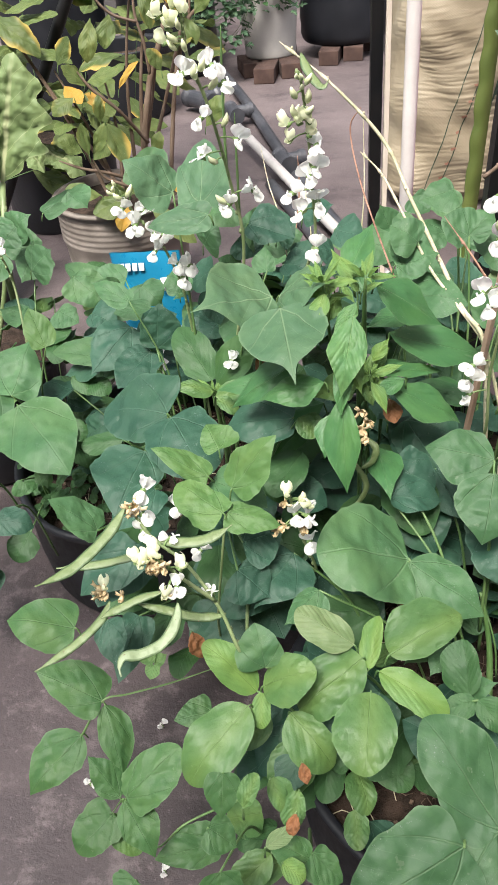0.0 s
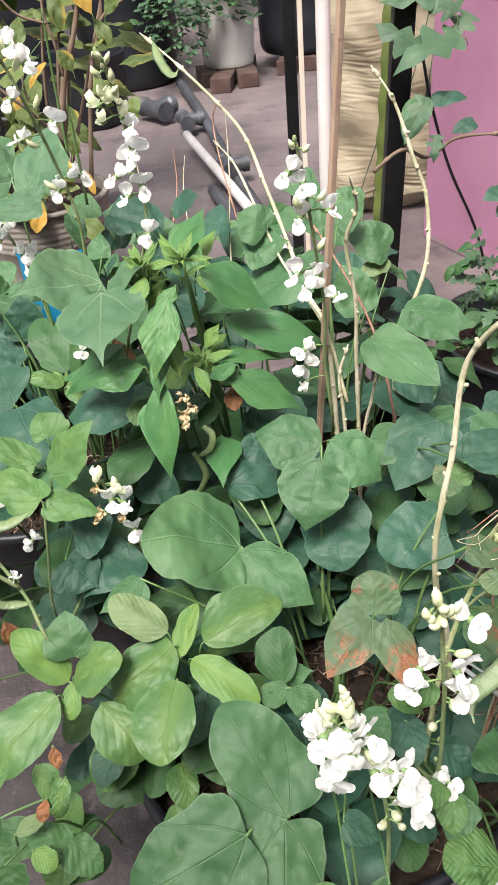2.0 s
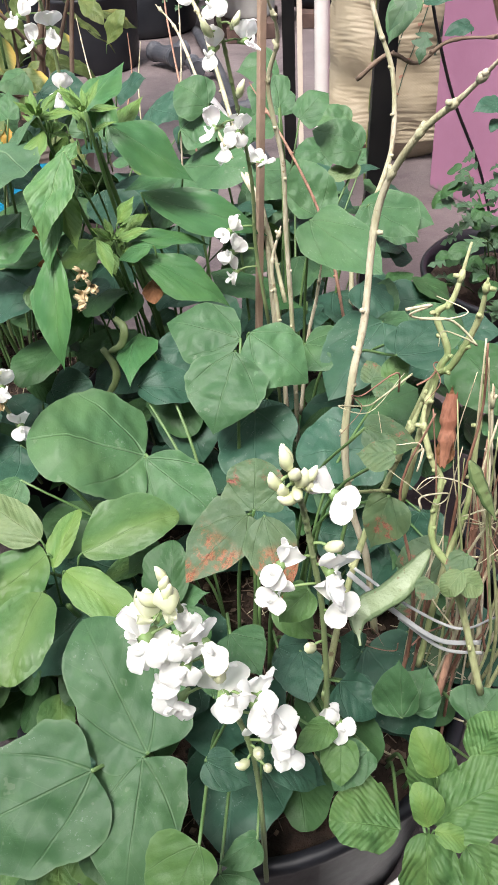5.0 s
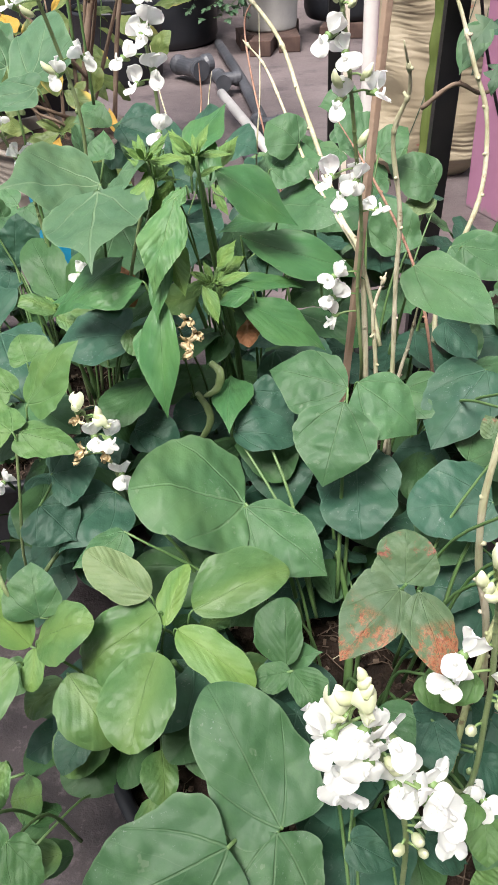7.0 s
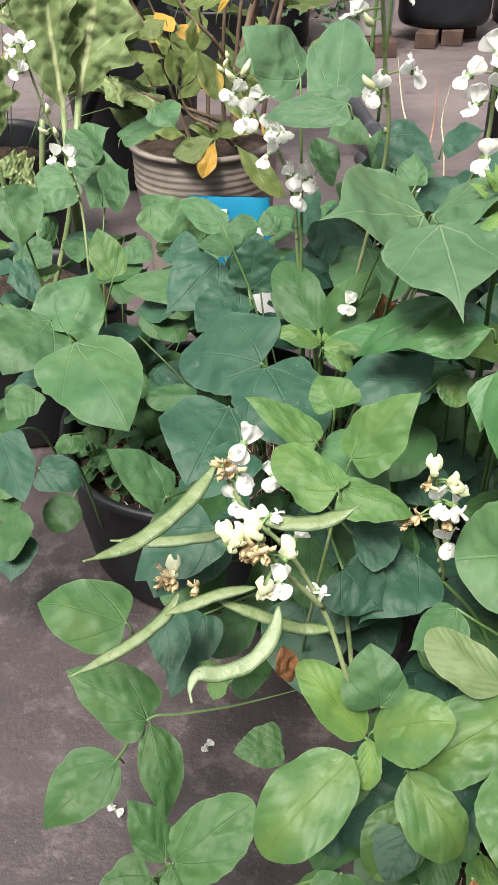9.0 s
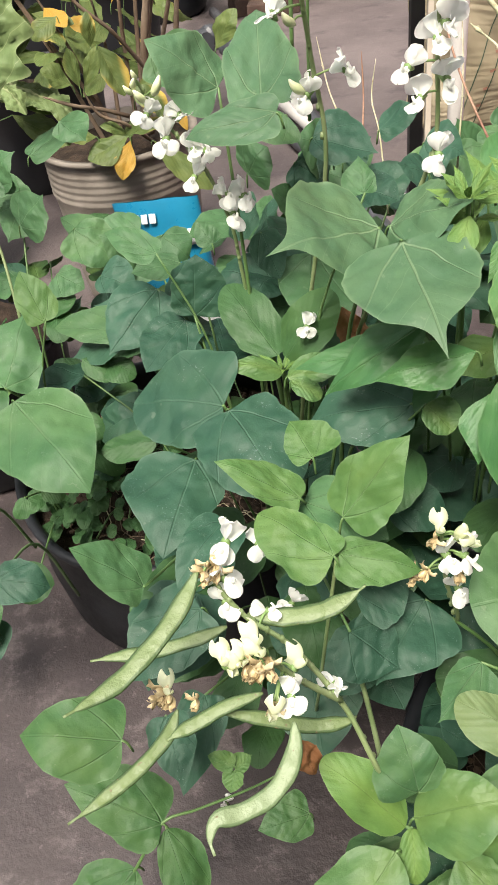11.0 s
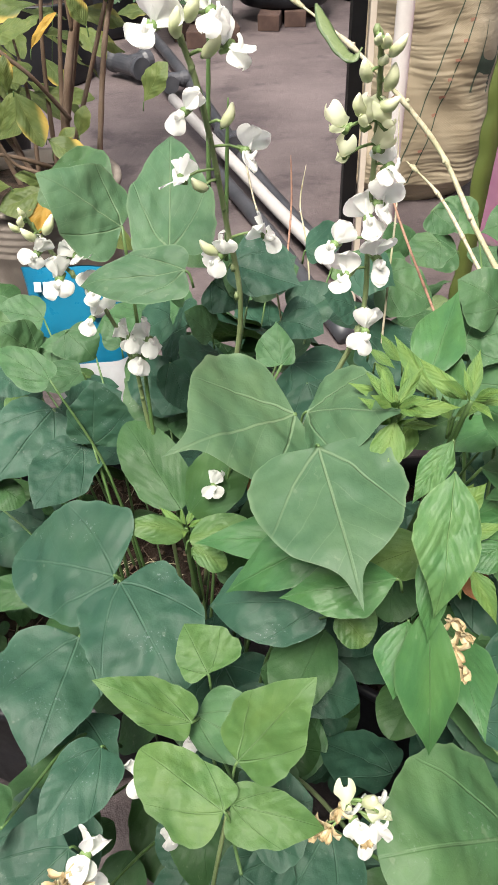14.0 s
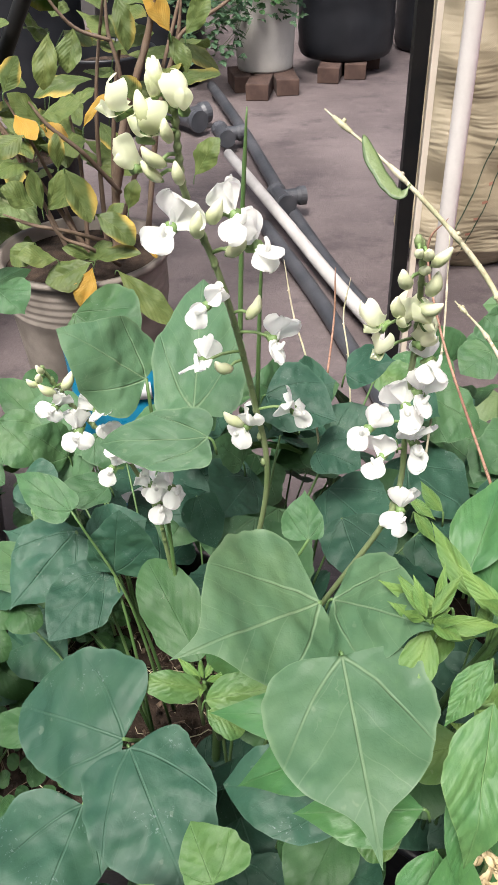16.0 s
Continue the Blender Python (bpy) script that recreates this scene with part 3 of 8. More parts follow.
def stalk_line(root, top, sway=0.25):
    root, top = Vector(root), Vector(top)
    rise = top - root
    mid = root + Vector((rise.x * 0.35, rise.y * 0.35, rise.z * 0.62))
    return [root, mid, top]


def stalk_foot(plant, base):
    """Where a leaf's stalk leaves the plant's inner stems."""
    root, base = plant.matrix_basis.translation, Vector(base)
    p = base.lerp(root, leaf_random.uniform(0.4, 0.65))
    p.z = root.z + (base.z - root.z) * leaf_random.uniform(0.1, 0.4)
    return p + Vector((leaf_random.uniform(-0.02, 0.02), leaf_random.uniform(-0.02, 0.02), 0))


def leaf(plant, kind, base, tip, width, normal, stalk=False, form=None):
    ob = hang_leaf(plant, kind, base, tip, width, normal, form=form)
    if stalk:
        r = 0.001 + 0.009 * width
        part("petiole", tube(stalk_line(stalk_foot(plant, base), base), lambda s: r * (1.4 - 0.6 * s), 6, 10), STEM, plant)
    else:
        d = Vector(tip) - Vector(base)
        part("leaf_stalk", tube([Vector(base) - d * 0.07 - Vector((0, 0, 0.014)), Vector(base) - d * 0.04 - Vector((0, 0, 0.003)), base], 0.001, 5, 4), STEM, plant)
    return ob

# ---- flowers and pods ----


def petal_sheet(bm, m, length, width, cup, mat=0, rows=8, cols=7, notch=0.0, ruffle=0.0, seed=0.0, blunt=0.5):
    """A petal from a narrow claw to a broad blunt end, cupped across, with a ruffled and slightly notched margin."""
    grid = []
    for i in range(rows + 1):
        s = math.sin(0.5 * math.pi * i / rows)
        open_ = 0.22 + 0.78 * math.sin(math.pi * 0.5 * min(1, s / 0.68)) ** 1.1
        w = width * open_ * (1 if s < 0.68 else math.sqrt(max(0.0, 1 - ((s - 0.68) / 0.32) ** 2)) * (1 - blunt) + blunt * (1 - 0.25 * (s - 0.68) / 0.32))
        row = []
        for k in range(cols + 1):
            u = k / cols * 2 - 1
            edge = noise.noise((u * 2.1 + seed, s * 1.5, seed * 1.7))
            y = length * s * (1 - notch * (1 - abs(u)) * s - 0.16 * blunt * u * u * s + ruffle * 0.5 * s * edge)
            z = cup * (u * u * 0.5 - math.sin(math.pi * s) * 0.35) * width
            z += ruffle * width * (abs(u) ** 1.5 + s * s) * 0.35 * math.sin(5 * u + 6 * s + seed)
            row.append(bm.verts.new(m @ Vector((0.5 * w * u * (1 + ruffle * edge), y, z))))
        grid.append(row)
    for a, b in zip(grid, grid[1:]):
        for k in range(cols):
            bm.faces.new((a[k], a[k + 1], b[k + 1], b[k])).material_index = mat


def flower_mesh(variant):
    """A bean flower facing +y, 26 mm across: a broad folded standard above two rounded wings, a keel and a green calyx."""
    rnd = random.Random(variant * 5 + 1)
    bm = bmesh.new()
    shut = variant % 4 == 3
    lift = rnd.uniform(58, 78) if shut else rnd.uniform(80, 112)
    for s in (-1, 1):
        # the standard's two halves, folded along its middle
        petal_sheet(bm, pose(0.0008 * s, 0.001, 0.002, lift + rnd.uniform(-8, 8), s * rnd.uniform(2, 24), -s * (rnd.uniform(14, 22) if shut else rnd.uniform(26, 42))), rnd.uniform(0.0125, 0.015), rnd.uniform(0.0135, 0.0165), rnd.uniform(-0.35, 0.35), 0, 8, 8, 0.0, 0.13, rnd.uniform(0, 30), rnd.uniform(0.15, 0.45))
        drop = rnd.uniform(-68, -18)
        petal_sheet(bm, pose(0.002 * s, 0.003, 0.0, drop, s * rnd.uniform(0, 45), s * (rnd.uniform(8, 16) if shut else rnd.uniform(20, 50))), rnd.uniform(0.0125, 0.016), rnd.uniform(0.0105, 0.0135), rnd.uniform(-0.45, 0.35), 0, 8, 7, 0.0, 0.12, rnd.uniform(0, 30), rnd.uniform(0.05, 0.3))
    keel = smooth_line([(0, 0.001, 0), (0, 0.006, -0.0025), (0, 0.009, 0.0), (0, 0.0095, 0.003)], 8)
    add_tube(bm, keel, lambda s: 0.002 * (1 - 0.6 * s), 6, 0)
    cup = smooth_line([(0, -0.006, 0), (0, -0.002, 0), (0, 0.003, 0)], 4)
    add_tube(bm, cup, lambda s: 0.0012 + 0.0018 * s, 7, 1)
    return mesh_of("flower", bm, [PETAL, CALYX])


def bud_mesh():
    bm = bmesh.new()
    add_tube(bm, smooth_line([(0, -0.003, 0), (0, 0.003, 0.0005), (0, 0.010, 0.002), (0, 0.016, 0.0065)], 10), lambda s: 0.0008 + 0.0036 * math.sin(math.pi * (0.15 + 0.85 * s)) ** 0.8, 8, 0)
    add_tube(bm, smooth_line([(0, -0.006, 0), (0, -0.002, 0), (0, 0.003, 0.0005)], 4), lambda s: 0.0012 + 0.0027 * s, 7, 1)
    return mesh_of("bud", bm, [BUD, CALYX])


def old_mesh():
    rnd = random.Random(3)
    bm = bmesh.new()
    for k in range(5):
        petal_sheet(bm, pose(0, 0, 0, rnd.uniform(-60, 60), rnd.uniform(-60, 60), rnd.uniform(-80, 80)), 0.014, 0.007, 1.0, 0, 6, 5, 0.0, 0.4, k * 3.7, 0.3)
    return mesh_of("old_flower", bm, [FADED])


def opening_mesh():
    """A flower about to open: two cupped petals closed like a shell on a green calyx."""
    bm = bmesh.new()
    petal_sheet(bm, pose(0, 0, 0.001, 66, 10, 8), 0.018, 0.015, 1.0, 0, 9, 8, 0.0, 0.15, 2.0, 0.45)
    petal_sheet(bm, pose(0, 0, 0, 24, -12, -8), 0.015, 0.009, 0.8, 0, 9, 8, 0.0, 0.15, 5.0, 0.3)
    add_tube(bm, smooth_line([(0, -0.006, 0), (0, -0.002, 0), (0, 0.003, 0)], 4), lambda s: 0.0012 + 0.002 * s, 7, 1)
    return mesh_of("opening_flower", bm, [CREAM_PETAL, CALYX])


OPENING = opening_mesh()
FLOWERS = [flower_mesh(v) for v in range(12)]
BUD_MESH, OLD_MESH = bud_mesh(), old_mesh()
bloom_random = random.Random(11)


STEM_LINES = {}


def bloom(parent, me, name, at, size, free):
    """Sets a flower out from its stem on a short stalk, turned outwards and a little to the open side."""
    r = bloom_random
    at = Vector(at)
    line = STEM_LINES.get(parent.name)
    out = Vector((r.uniform(-0.6, 0.6), -1, 0.2))
    if line:
        foot = min(line, key=lambda q: (q - at).length)
        if (at - foot).length > 0.005:
            away = (at - foot).normalized()
            at = foot + away * min((at - foot).length, 0.011 if name == "bud" else 0.022)
            part("pedicel", tube([foot, foot.lerp(at, 0.55) + Vector((0, 0, 0.002)), at], 0.0009, 5, 4), CALYX, parent)
            out = away * 1.0 + Vector((r.uniform(-0.45, 0.45), -0.7, r.uniform(-0.1, 0.75) if name != "bud" else 1.3))
    rot = out.to_track_quat("Y", "Z").to_matrix().to_4x4()
    ob = new(name, me)
    ob.matrix_basis = Matrix.Translation(at) @ rot @ pose(0, 0, 0, r.uniform(-15, 15), r.uniform(-free, free), 0) @ Matrix.Diagonal((size, size, size, 1))
    return under(ob, parent)


def flower(parent, at, size=1.0):
    return bloom(parent, FLOWERS[bloom_random.randrange(12)], "flower", at, size * bloom_random.uniform(0.95, 1.2), 35)


def bud(parent, at, size=0.8):
    return bloom(parent, BUD_MESH, "bud", at, size * bloom_random.uniform(0.85, 1.1), 40)


def half_open(parent, at):
    return bloom(parent, OPENING, "opening_flower", at, bloom_random.uniform(0.78, 0.92), 40)


def old_flower(parent, at):
    return bloom(parent, OLD_MESH, "old_flower", at, bloom_random.uniform(0.55, 0.85), 90)


def raceme(plant, pts, side=False):
    root = plant.matrix_basis.translation
    first = Vector(pts[0])
    low = [root.lerp(first, 0.3), root.lerp(first, 0.65) + Vector((0, 0, 0.02))]
    line = ([] if side else low) + [Vector(p) for p in pts]
    bm = tube(line, lambda s: 0.0022 - 0.0008 * s, 7, 8 * (len(line) - 1))
    for q in smooth_line(pts, 3 * len(pts))[1:]:
        add_tube(bm, [q + Vector((0, 0, -0.003)), q, q + Vector((0, 0, 0.003))], lambda s: 0.0012 + 0.0009 * math.sin(math.pi * s), 7)
    ob = part("raceme", bm, STALK, plant)
    STEM_LINES[ob.name] = smooth_line(pts, 60)
    return ob


def pod(plant, pts, width, mat):
    """A flat bean pod with a beak, seams and the swellings of its seeds."""
    line = smooth_line(pts, 30)
    d = line[-1] - line[0]
    face = d.cross(Vector((0, -0.35, 0.93))).normalized().cross(d).normalized()
    bm = bmesh.new()
    rim = bm.verts.layers.float.new("rim")
    rings = []
    n = len(line) - 1
    for i, q in enumerate(line):
        s = i / n
        t = (line[min(i + 1, n)] - line[max(i - 1, 0)]).normalized()
        a = (face - t * face.dot(t)).normalized()
        b = t.cross(a)
        w = 0.5 * width * (min(1, 0.12 + s / 0.2) ** 0.8) * (1 + 0.05 * math.sin(s * 31) + 0.08 * noise.noise(q * 90)) * (1 if s < 0.6 else max(0.07, 1 - ((s - 0.6) / 0.33) ** 1.6 if s < 0.93 else 0.07))
        w = max(w, 0.0009)
        th = w * (0.27 + 0.07 * math.cos(s * 2 * math.pi * 6))
        rings.append([bm.verts.new(q + b * w * math.cos(g) + a * th * math.sin(g)) for g in (2 * math.pi * k / 12 for k in range(12))])
        for k, v in enumerate(rings[-1]):
            v[rim] = abs(math.cos(2 * math.pi * k / 12))
    for p, q in zip(rings, rings[1:]):
        for k in range(12):
            bm.faces.new((p[k], p[(k + 1) % 12], q[(k + 1) % 12], q[k]))
    bm.faces.new(rings[0]), bm.faces.new(rings[-1])
    return part("pod", bm, mat, plant)


def vine(plant, pts, radius, mat, name="vine", knobs=True, seed=1):
    """A bare climbing stem with swollen nodes and short flower stubs."""
    rnd = random.Random(seed)
    if pts[0][2] > pts[-1][2]:
        pts = pts[::-1]
    pts = [Vector(p) for p in pts]
    if knobs:
        radius *= 0.82
        drop = pts[0] - pts[1]
        pts = [pts[0] + drop.normalized() * 0.05 + Vector((0, 0, -0.05))] + pts
    n = 9 * (len(pts) - 1)
    line = smooth_line(pts, n)
    bm = bmesh.new()
    add_tube(bm, line, lambda s: radius * (1.15 - 0.4 * s - (0.45 * max(0, s - 0.8) / 0.2)) * (1 + 0.07 * math.sin(s * 60)), 8)
    if knobs:
        for i in range(4, n, 6):
            q = line[i]
            out = Vector((rnd.uniform(-1, 1), rnd.uniform(-1, 0.4), rnd.uniform(-0.2, 1))).normalized()
            add_tube(bm, [q, q + out * radius * 1.2, q + out * radius * rnd.uniform(1.5, 2.6)], lambda s: radius * (0.5 + 0.25 * math.sin(math.pi * s)), 6)
            add_tube(bm, [line[i - 1], q, line[min(i + 1, n)]], lambda s: radius * (0.7 + 0.38 * math.sin(math.pi * s)), 7)
    return part(name, bm, mat, plant)


def curl_strip(pts, width):
    """A shrivelled leaf: a strip rolled along its length, with crumpled edges."""
    bm = bmesh.new()
    line, rows = smooth_line(pts, 22), []
    for i, q in enumerate(line):
        s = i / 22
        w = width * (0.35 + 0.65 * math.sin(math.pi * min(1, 0.08 + s)) ** 0.7) * (1 + 0.3 * noise.noise((s * 7, 1, 2)))
        rows.append([bm.verts.new(q + Vector((0.5 * w * math.sin(a), -0.32 * w * math.cos(a), 0.003 * noise.noise((a, s * 9, 4))))) for a in (-1.7 + 3.4 * k / 8 for k in range(9))])
    for p, q in zip(rows, rows[1:]):
        for k in range(8):
            bm.faces.new((p[k], p[k + 1], q[k + 1], q[k]))
    return bm


# ---- setting ----
bm = bmesh.new()
bmesh.ops.create_grid(bm, x_segments=60, y_segments=60, size=40)
for v in bm.verts:
    v.co.z = 0.002 * noise.noise(v.co * 0.8)
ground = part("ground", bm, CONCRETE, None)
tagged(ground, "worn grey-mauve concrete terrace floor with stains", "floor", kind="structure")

bm = bmesh.new()
add_box(bm, (14, 0.2, 2.6), pose(0, 6.6, 1.3))
wall = part("wall_north", bm, plain("dark_render", (0.06, 0.055, 0.055), (0.1, 0.09, 0.085), 2, 0.9, 0.6), None, smooth=False)
tagged(wall, "dark weathered plaster wall behind the terrace", "wall", kind="structure")

# unseen wall added to cut off low sky and darken the near floor
bm = bmesh.new()
add_box(bm, (14, 0.2, 3.0), pose(0, -1.5, 1.5))
wall = part("sky_block_wall", bm, plain("grey_render", (0.3, 0.28, 0.26), (0.38, 0.36, 0.34), 2, 0.9, 0.5), None, smooth=False)
tagged(wall, "unseen plain grey wall added to block low sky light", "wall", kind="structure")

a, b_end = Vector((0.655, 2.33, 0)), Vector((1.45, 0.78, 0))
d = (b_end - a)
bm = bmesh.new()
ang = math.degrees(math.atan2(d.y, d.x))
add_box(bm, (d.length, 0.12, 2.4), Matrix.Translation(a) @ pose(0, 0, 1.2, 0, 0, ang) @ pose(d.length / 2, 0.06, 0), 0.006)
wall = part("wall_east", bm, PINK, None, smooth=False)
tagged(wall, "pink painted masonry wall, chipped along its foot", "wall", kind="structure")

# ---- grow bags ----


def grow_bag(at, r, h, label, soil=0.8):
    ob = thing("grow_bag", at, label, "planter", "black grow bags")
    bm = bmesh.new()
    add_lathe(bm, [(r * 0.86, 0.0), (r * 0.93, 0.02), (r * 0.98, h * 0.5), (r, h - 0.012), (r * 1.035, h - 0.008), (r * 1.04, h), (r * 1.03, h + 0.006), (r * 0.99, h + 0.006), (r * 0.97, h - 0.01), (r * 0.95, h * 0.6)], 56, 0, 0.05)
    body = part("body", bm, BLACK_PLASTIC, ob)
    body.matrix_basis = pose(*at)
    bm = bmesh.new()
    rings = []
    for i in range(12):
        rr = r * 0.965 * i / 11
        rings.append([bm.verts.new((rr * math.cos(q), rr * math.sin(q), h * soil + 0.018 * noise.noise((rr * 20 * math.cos(q), rr * 20 * math.sin(q), at[0] * 9))
                                    + 0.01 * noise.noise((rr * 70 * math.cos(q), rr * 70 * math.sin(q), 3)))) for q in (2 * math.pi * k / 40 for k in range(40))])
    for p, q in zip(rings, rings[1:]):
        for k in range(40):
            bm.faces.new((p[k], p[(k + 1) % 40], q[(k + 1) % 40], q[k]))
    bmesh.ops.remove_doubles(bm, verts=bm.verts, dist=1e-6)
    s = part("soil", bm, SOIL, ob, "damp dark brown potting soil")
    s.matrix_basis = pose(*at)
    return ob


grow_bag((0.205, 0.56, 0), 0.228, 0.2, "round black plastic grow bag filled with dark soil")
grow_bag((-0.245, 1.075, 0), 0.215, 0.21, "round black plastic grow bag filled with dark soil")
grow_bag((0.21, 1.02, 0), 0.2, 0.2, "round black plastic grow bag filled with dark soil")
grow_bag((0.66, 0.72, 0), 0.2, 0.2, "round black plastic grow bag filled with dark soil")
grow_bag((0.68, 1.37, 0), 0.18, 0.2, "round black plastic grow bag filled with dark soil")
grow_bag((-0.66, 1.42, 0), 0.2, 0.22, "round black plastic grow bag filled with dark soil")

# ---- posts, sack, pipes ----


def post(name, at, size, height, mat, label, lean=(0, 0), round_post=False):
    bm = bmesh.new()
    if round_post:
        add_tube(bm, [Vector((0, 0, height * k / 6)) for k in range(7)], size[0] / 2, 20)
    else:
        add_box(bm, (size[0], size[1], height), pose(0, 0, height / 2), 0.0015)
    ob = part(name, bm, mat, None, smooth=round_post)
    ob.matrix_basis = pose(*at, lean[0], lean[1], 0)
    return tagged(ob, label, "post")


post("post", (0.261, 2.015, 0), (0.028, 0.028), 2.2, BLACK_STEEL, "black painted square steel post standing on the concrete")
post("batten", (0.286, 2.006, 0), (0.012, 0.016), 2.2, CREAM, "narrow cream plastic batten standing against a black post")
post("pole", (0.334, 1.957, 0), (0.033, 0.033), 2.2, WHITE_PVC, "upright white plastic pipe used as a garden pole", round_post=True)
post("post", (0.404, 1.485, 0), (0.036, 0.036), 2.2, BLACK_STEEL, "black painted square steel post beside the grow bags", (0, 2.0))
bm = bmesh.new()
rows = []
for i in range(221):
    z = 2.2 * i / 220
    w = 0.011 + 0.004 * abs(math.sin(z * 42)) + 0.002 * noise.noise((z * 30, 0, 0))
    rows.append([bm.verts.new((x, y, z)) for x, y in ((-w, 0), (0.018, 0), (0.018, 0.006), (-w, 0.006))])
for p, q in zip(rows, rows[1:]):
    for k in range(4):
        bm.faces.new((p[k], p[(k + 1) % 4], q[(k + 1) % 4], q[k]))
bm.faces.new(rows[0][::-1]), bm.faces.new(rows[-1])
strip = part("strip", bm, GREEN_STRIP, None)
strip.matrix_basis = pose(0.42, 1.715, 0, 0, 2.0, 0)
tagged(strip, "faded green strip with a scalloped edge along a black post", "strip")

bm = bmesh.new()
add_tube(bm, smooth_line([(-0.896, 2.150, 0.0), (0.261, 2.150, 2.000)], 6), 0.015, 20)
pole = part("pole", bm, BLACK_STEEL, None)
tagged(pole, "black painted tube leaning behind the shrubs", "pole")


def sack():
    at = (0.58, 2.69, 0)
    ob = thing("sack", at, "bulging cream woven plastic sack with printed lines", "sack")
    bm = bmesh.new()
    rows, cols = 330, 130
    grid = []
    for i in range(rows + 1):
        s = i / rows
        z = 0.95 * s
        fat = 1 - 0.35 * max(0, 0.07 - s) / 0.07 - 0.16 * max(0, s - 0.2) / 0.8 - 0.2 * max(0, s - 0.85) / 0.15
        row = []
        for k in range(cols):
            q = 2 * math.pi * k / cols
            cx, sy = math.cos(q), math.sin(q)
            x = 0.2 * fat * math.copysign(abs(cx) ** 0.8, cx)
            y = 0.18 * fat * math.copysign(abs(sy) ** 0.8, sy)
            sag = z * 105 + 2.5 * noise.noise((x * 7, y * 7, z * 4)) + 9 * x * noise.noise((x * 3, y * 3, z * 6 + 8))
            pleat = 1 - abs(noise.noise((x * 9, y * 9, sag * 1.0)))
            pleat = pleat ** 3 * (0.7 + 0.9 * noise.noise((x * 8, y * 8, z * 9 + 2)))
            calm = 1 if z < 0.42 else max(0.35, 1 - (z - 0.42) * 3)
            c = 0.0034 * pleat * calm + 0.018 * noise.noise((x * 6, y * 6, z * 7)) + 0.014 * noise.noise((x * 12 + z * 9, y * 12, z * 10 + 7))
            row.append(bm.verts.new((x + c * cx, y + c * sy, z)))
        grid.append(row)
    for a, b in zip(grid, grid[1:]):
        for k in range(cols):
            bm.faces.new((a[k], a[(k + 1) % cols], b[(k + 1) % cols], b[k]))
    bm.faces.new(grid[0][::-1]), bm.faces.new(grid[-1])
    body = part("body", bm, SACK, ob)
    body.matrix_basis = pose(*at)
    # printed lines run slanting over the front, just proud of the cloth
    me = body.data
    from mathutils.bvhtree import BVHTree
    tree = BVHTree.FromPolygons([v.co for v in me.vertices], [p.vertices for p in me.polygons])

    def on_cloth(x, z, lift=0.0015):
        hit = tree.ray_cast(Vector((x, -1, z)), Vector((0, 1, 0)))
        return hit[0] - Vector((0, lift, 0)) if hit[0] else None

    def band(name, x0, z0, x1, z1, w, mat, label):
        bm = bmesh.new()
        prev = None
        n = 40
        ux = Vector((z1 - z0, 0, x0 - x1)).normalized() * w / 2
        for i in range(n + 1):
            s = i / n
            x, z = x0 + (x1 - x0) * s, z0 + (z1 - z0) * s
            ps = [on_cloth(x - ux.x, z - ux.z), on_cloth(x + ux.x, z + ux.z)]
            if None in ps:
                prev = None
                continue
            cur = [bm.verts.new(p) for p in ps]
            if prev:
                bm.faces.new((prev[0], prev[1], cur[1], cur[0]))
            prev = cur
        o = part(name, bm, mat, ob, label)
        o.matrix_basis = pose(*at)

    band("printed_line", -0.105, 0.05, 0.075, 0.62, 0.003, GREEN_INK, "thin dark printed line")
    band("printed_line", -0.06, 0.05, 0.115, 0.6, 0.003, GREEN_INK, "thin dark printed line")
    band("printed_patch", 0.12, 0.3, 0.15, 0.47, 0.06, GREEN_INK, "dark green printed patch")
    for k in range(9):
        z = 0.12 + 0.045 * k
        band("printed_mark", -0.05 + 0.0145 * k, z, -0.035 + 0.0145 * k, z + 0.003, 0.007, RED_INK, "faded red printed mark")


sack()


def pipe(name, pts, r, mat, label, n=None):
    ob = part(name, tube(pts, r, 18, n), mat, None)
    return tagged(ob, label, "pipe")


pipe("pipe", [(-0.118, 3.375, 0.075), (0.052, 2.809, 0.06), (0.18, 2.37, 0.05), (0.33, 1.93, 0.035)], 0.018, plain("dull_pipe", (0.4, 0.38, 0.37), (0.52, 0.49, 0.48), 9, 0.55, 0.15), "grey-white plastic pipe lying across the terrace")
pipe("pipe", [(0.0, 2.83, 0.026), (0.122, 2.371, 0.024), (0.186, 2.083, 0.022), (0.24, 1.84, 0.022)], 0.021, DARK_PIPE, "thick dark plastic pipe lying across the terrace")
pipe("pipe", [(-0.21, 4.433, 0.05), (-0.067, 3.772, 0.04), (0.091, 2.91, 0.03), (0.191, 2.466, 0.026), (0.28, 2.16, 0.024)], 0.022, DARK_PIPE, "thick dark plastic pipe lying across the terrace")


def fitting(at, yaw, label, size=1.0):
    ob = thing("pipe_fitting", at, label, "pipe fitting")
    bm = bmesh.new()
    prof = lambda s: 0.043 if s < 0.18 or s > 0.82 else 0.036
    add_tube(bm, [Vector((0, 0.19 * k / 10 - 0.095, 0)) for k in range(11)], prof, 20)
    o = part("body", bm, DARK_PIPE, ob, smooth=False)
    o.matrix_basis = pose(*at, 0, 0, yaw) @ Matrix.Diagonal((size, size, size, 1))
    bm = bmesh.new()
    add_tube(bm, [Vector((0.11 * k / 8, 0, 0)) for k in range(9)], lambda s: 0.043 if s > 0.7 else 0.035, 20)
    o = part("branch", bm, DARK_PIPE, ob, smooth=False)
    o.matrix_basis = pose(*at, 0, 0, yaw) @ Matrix.Diagonal((size, size, size, 1))


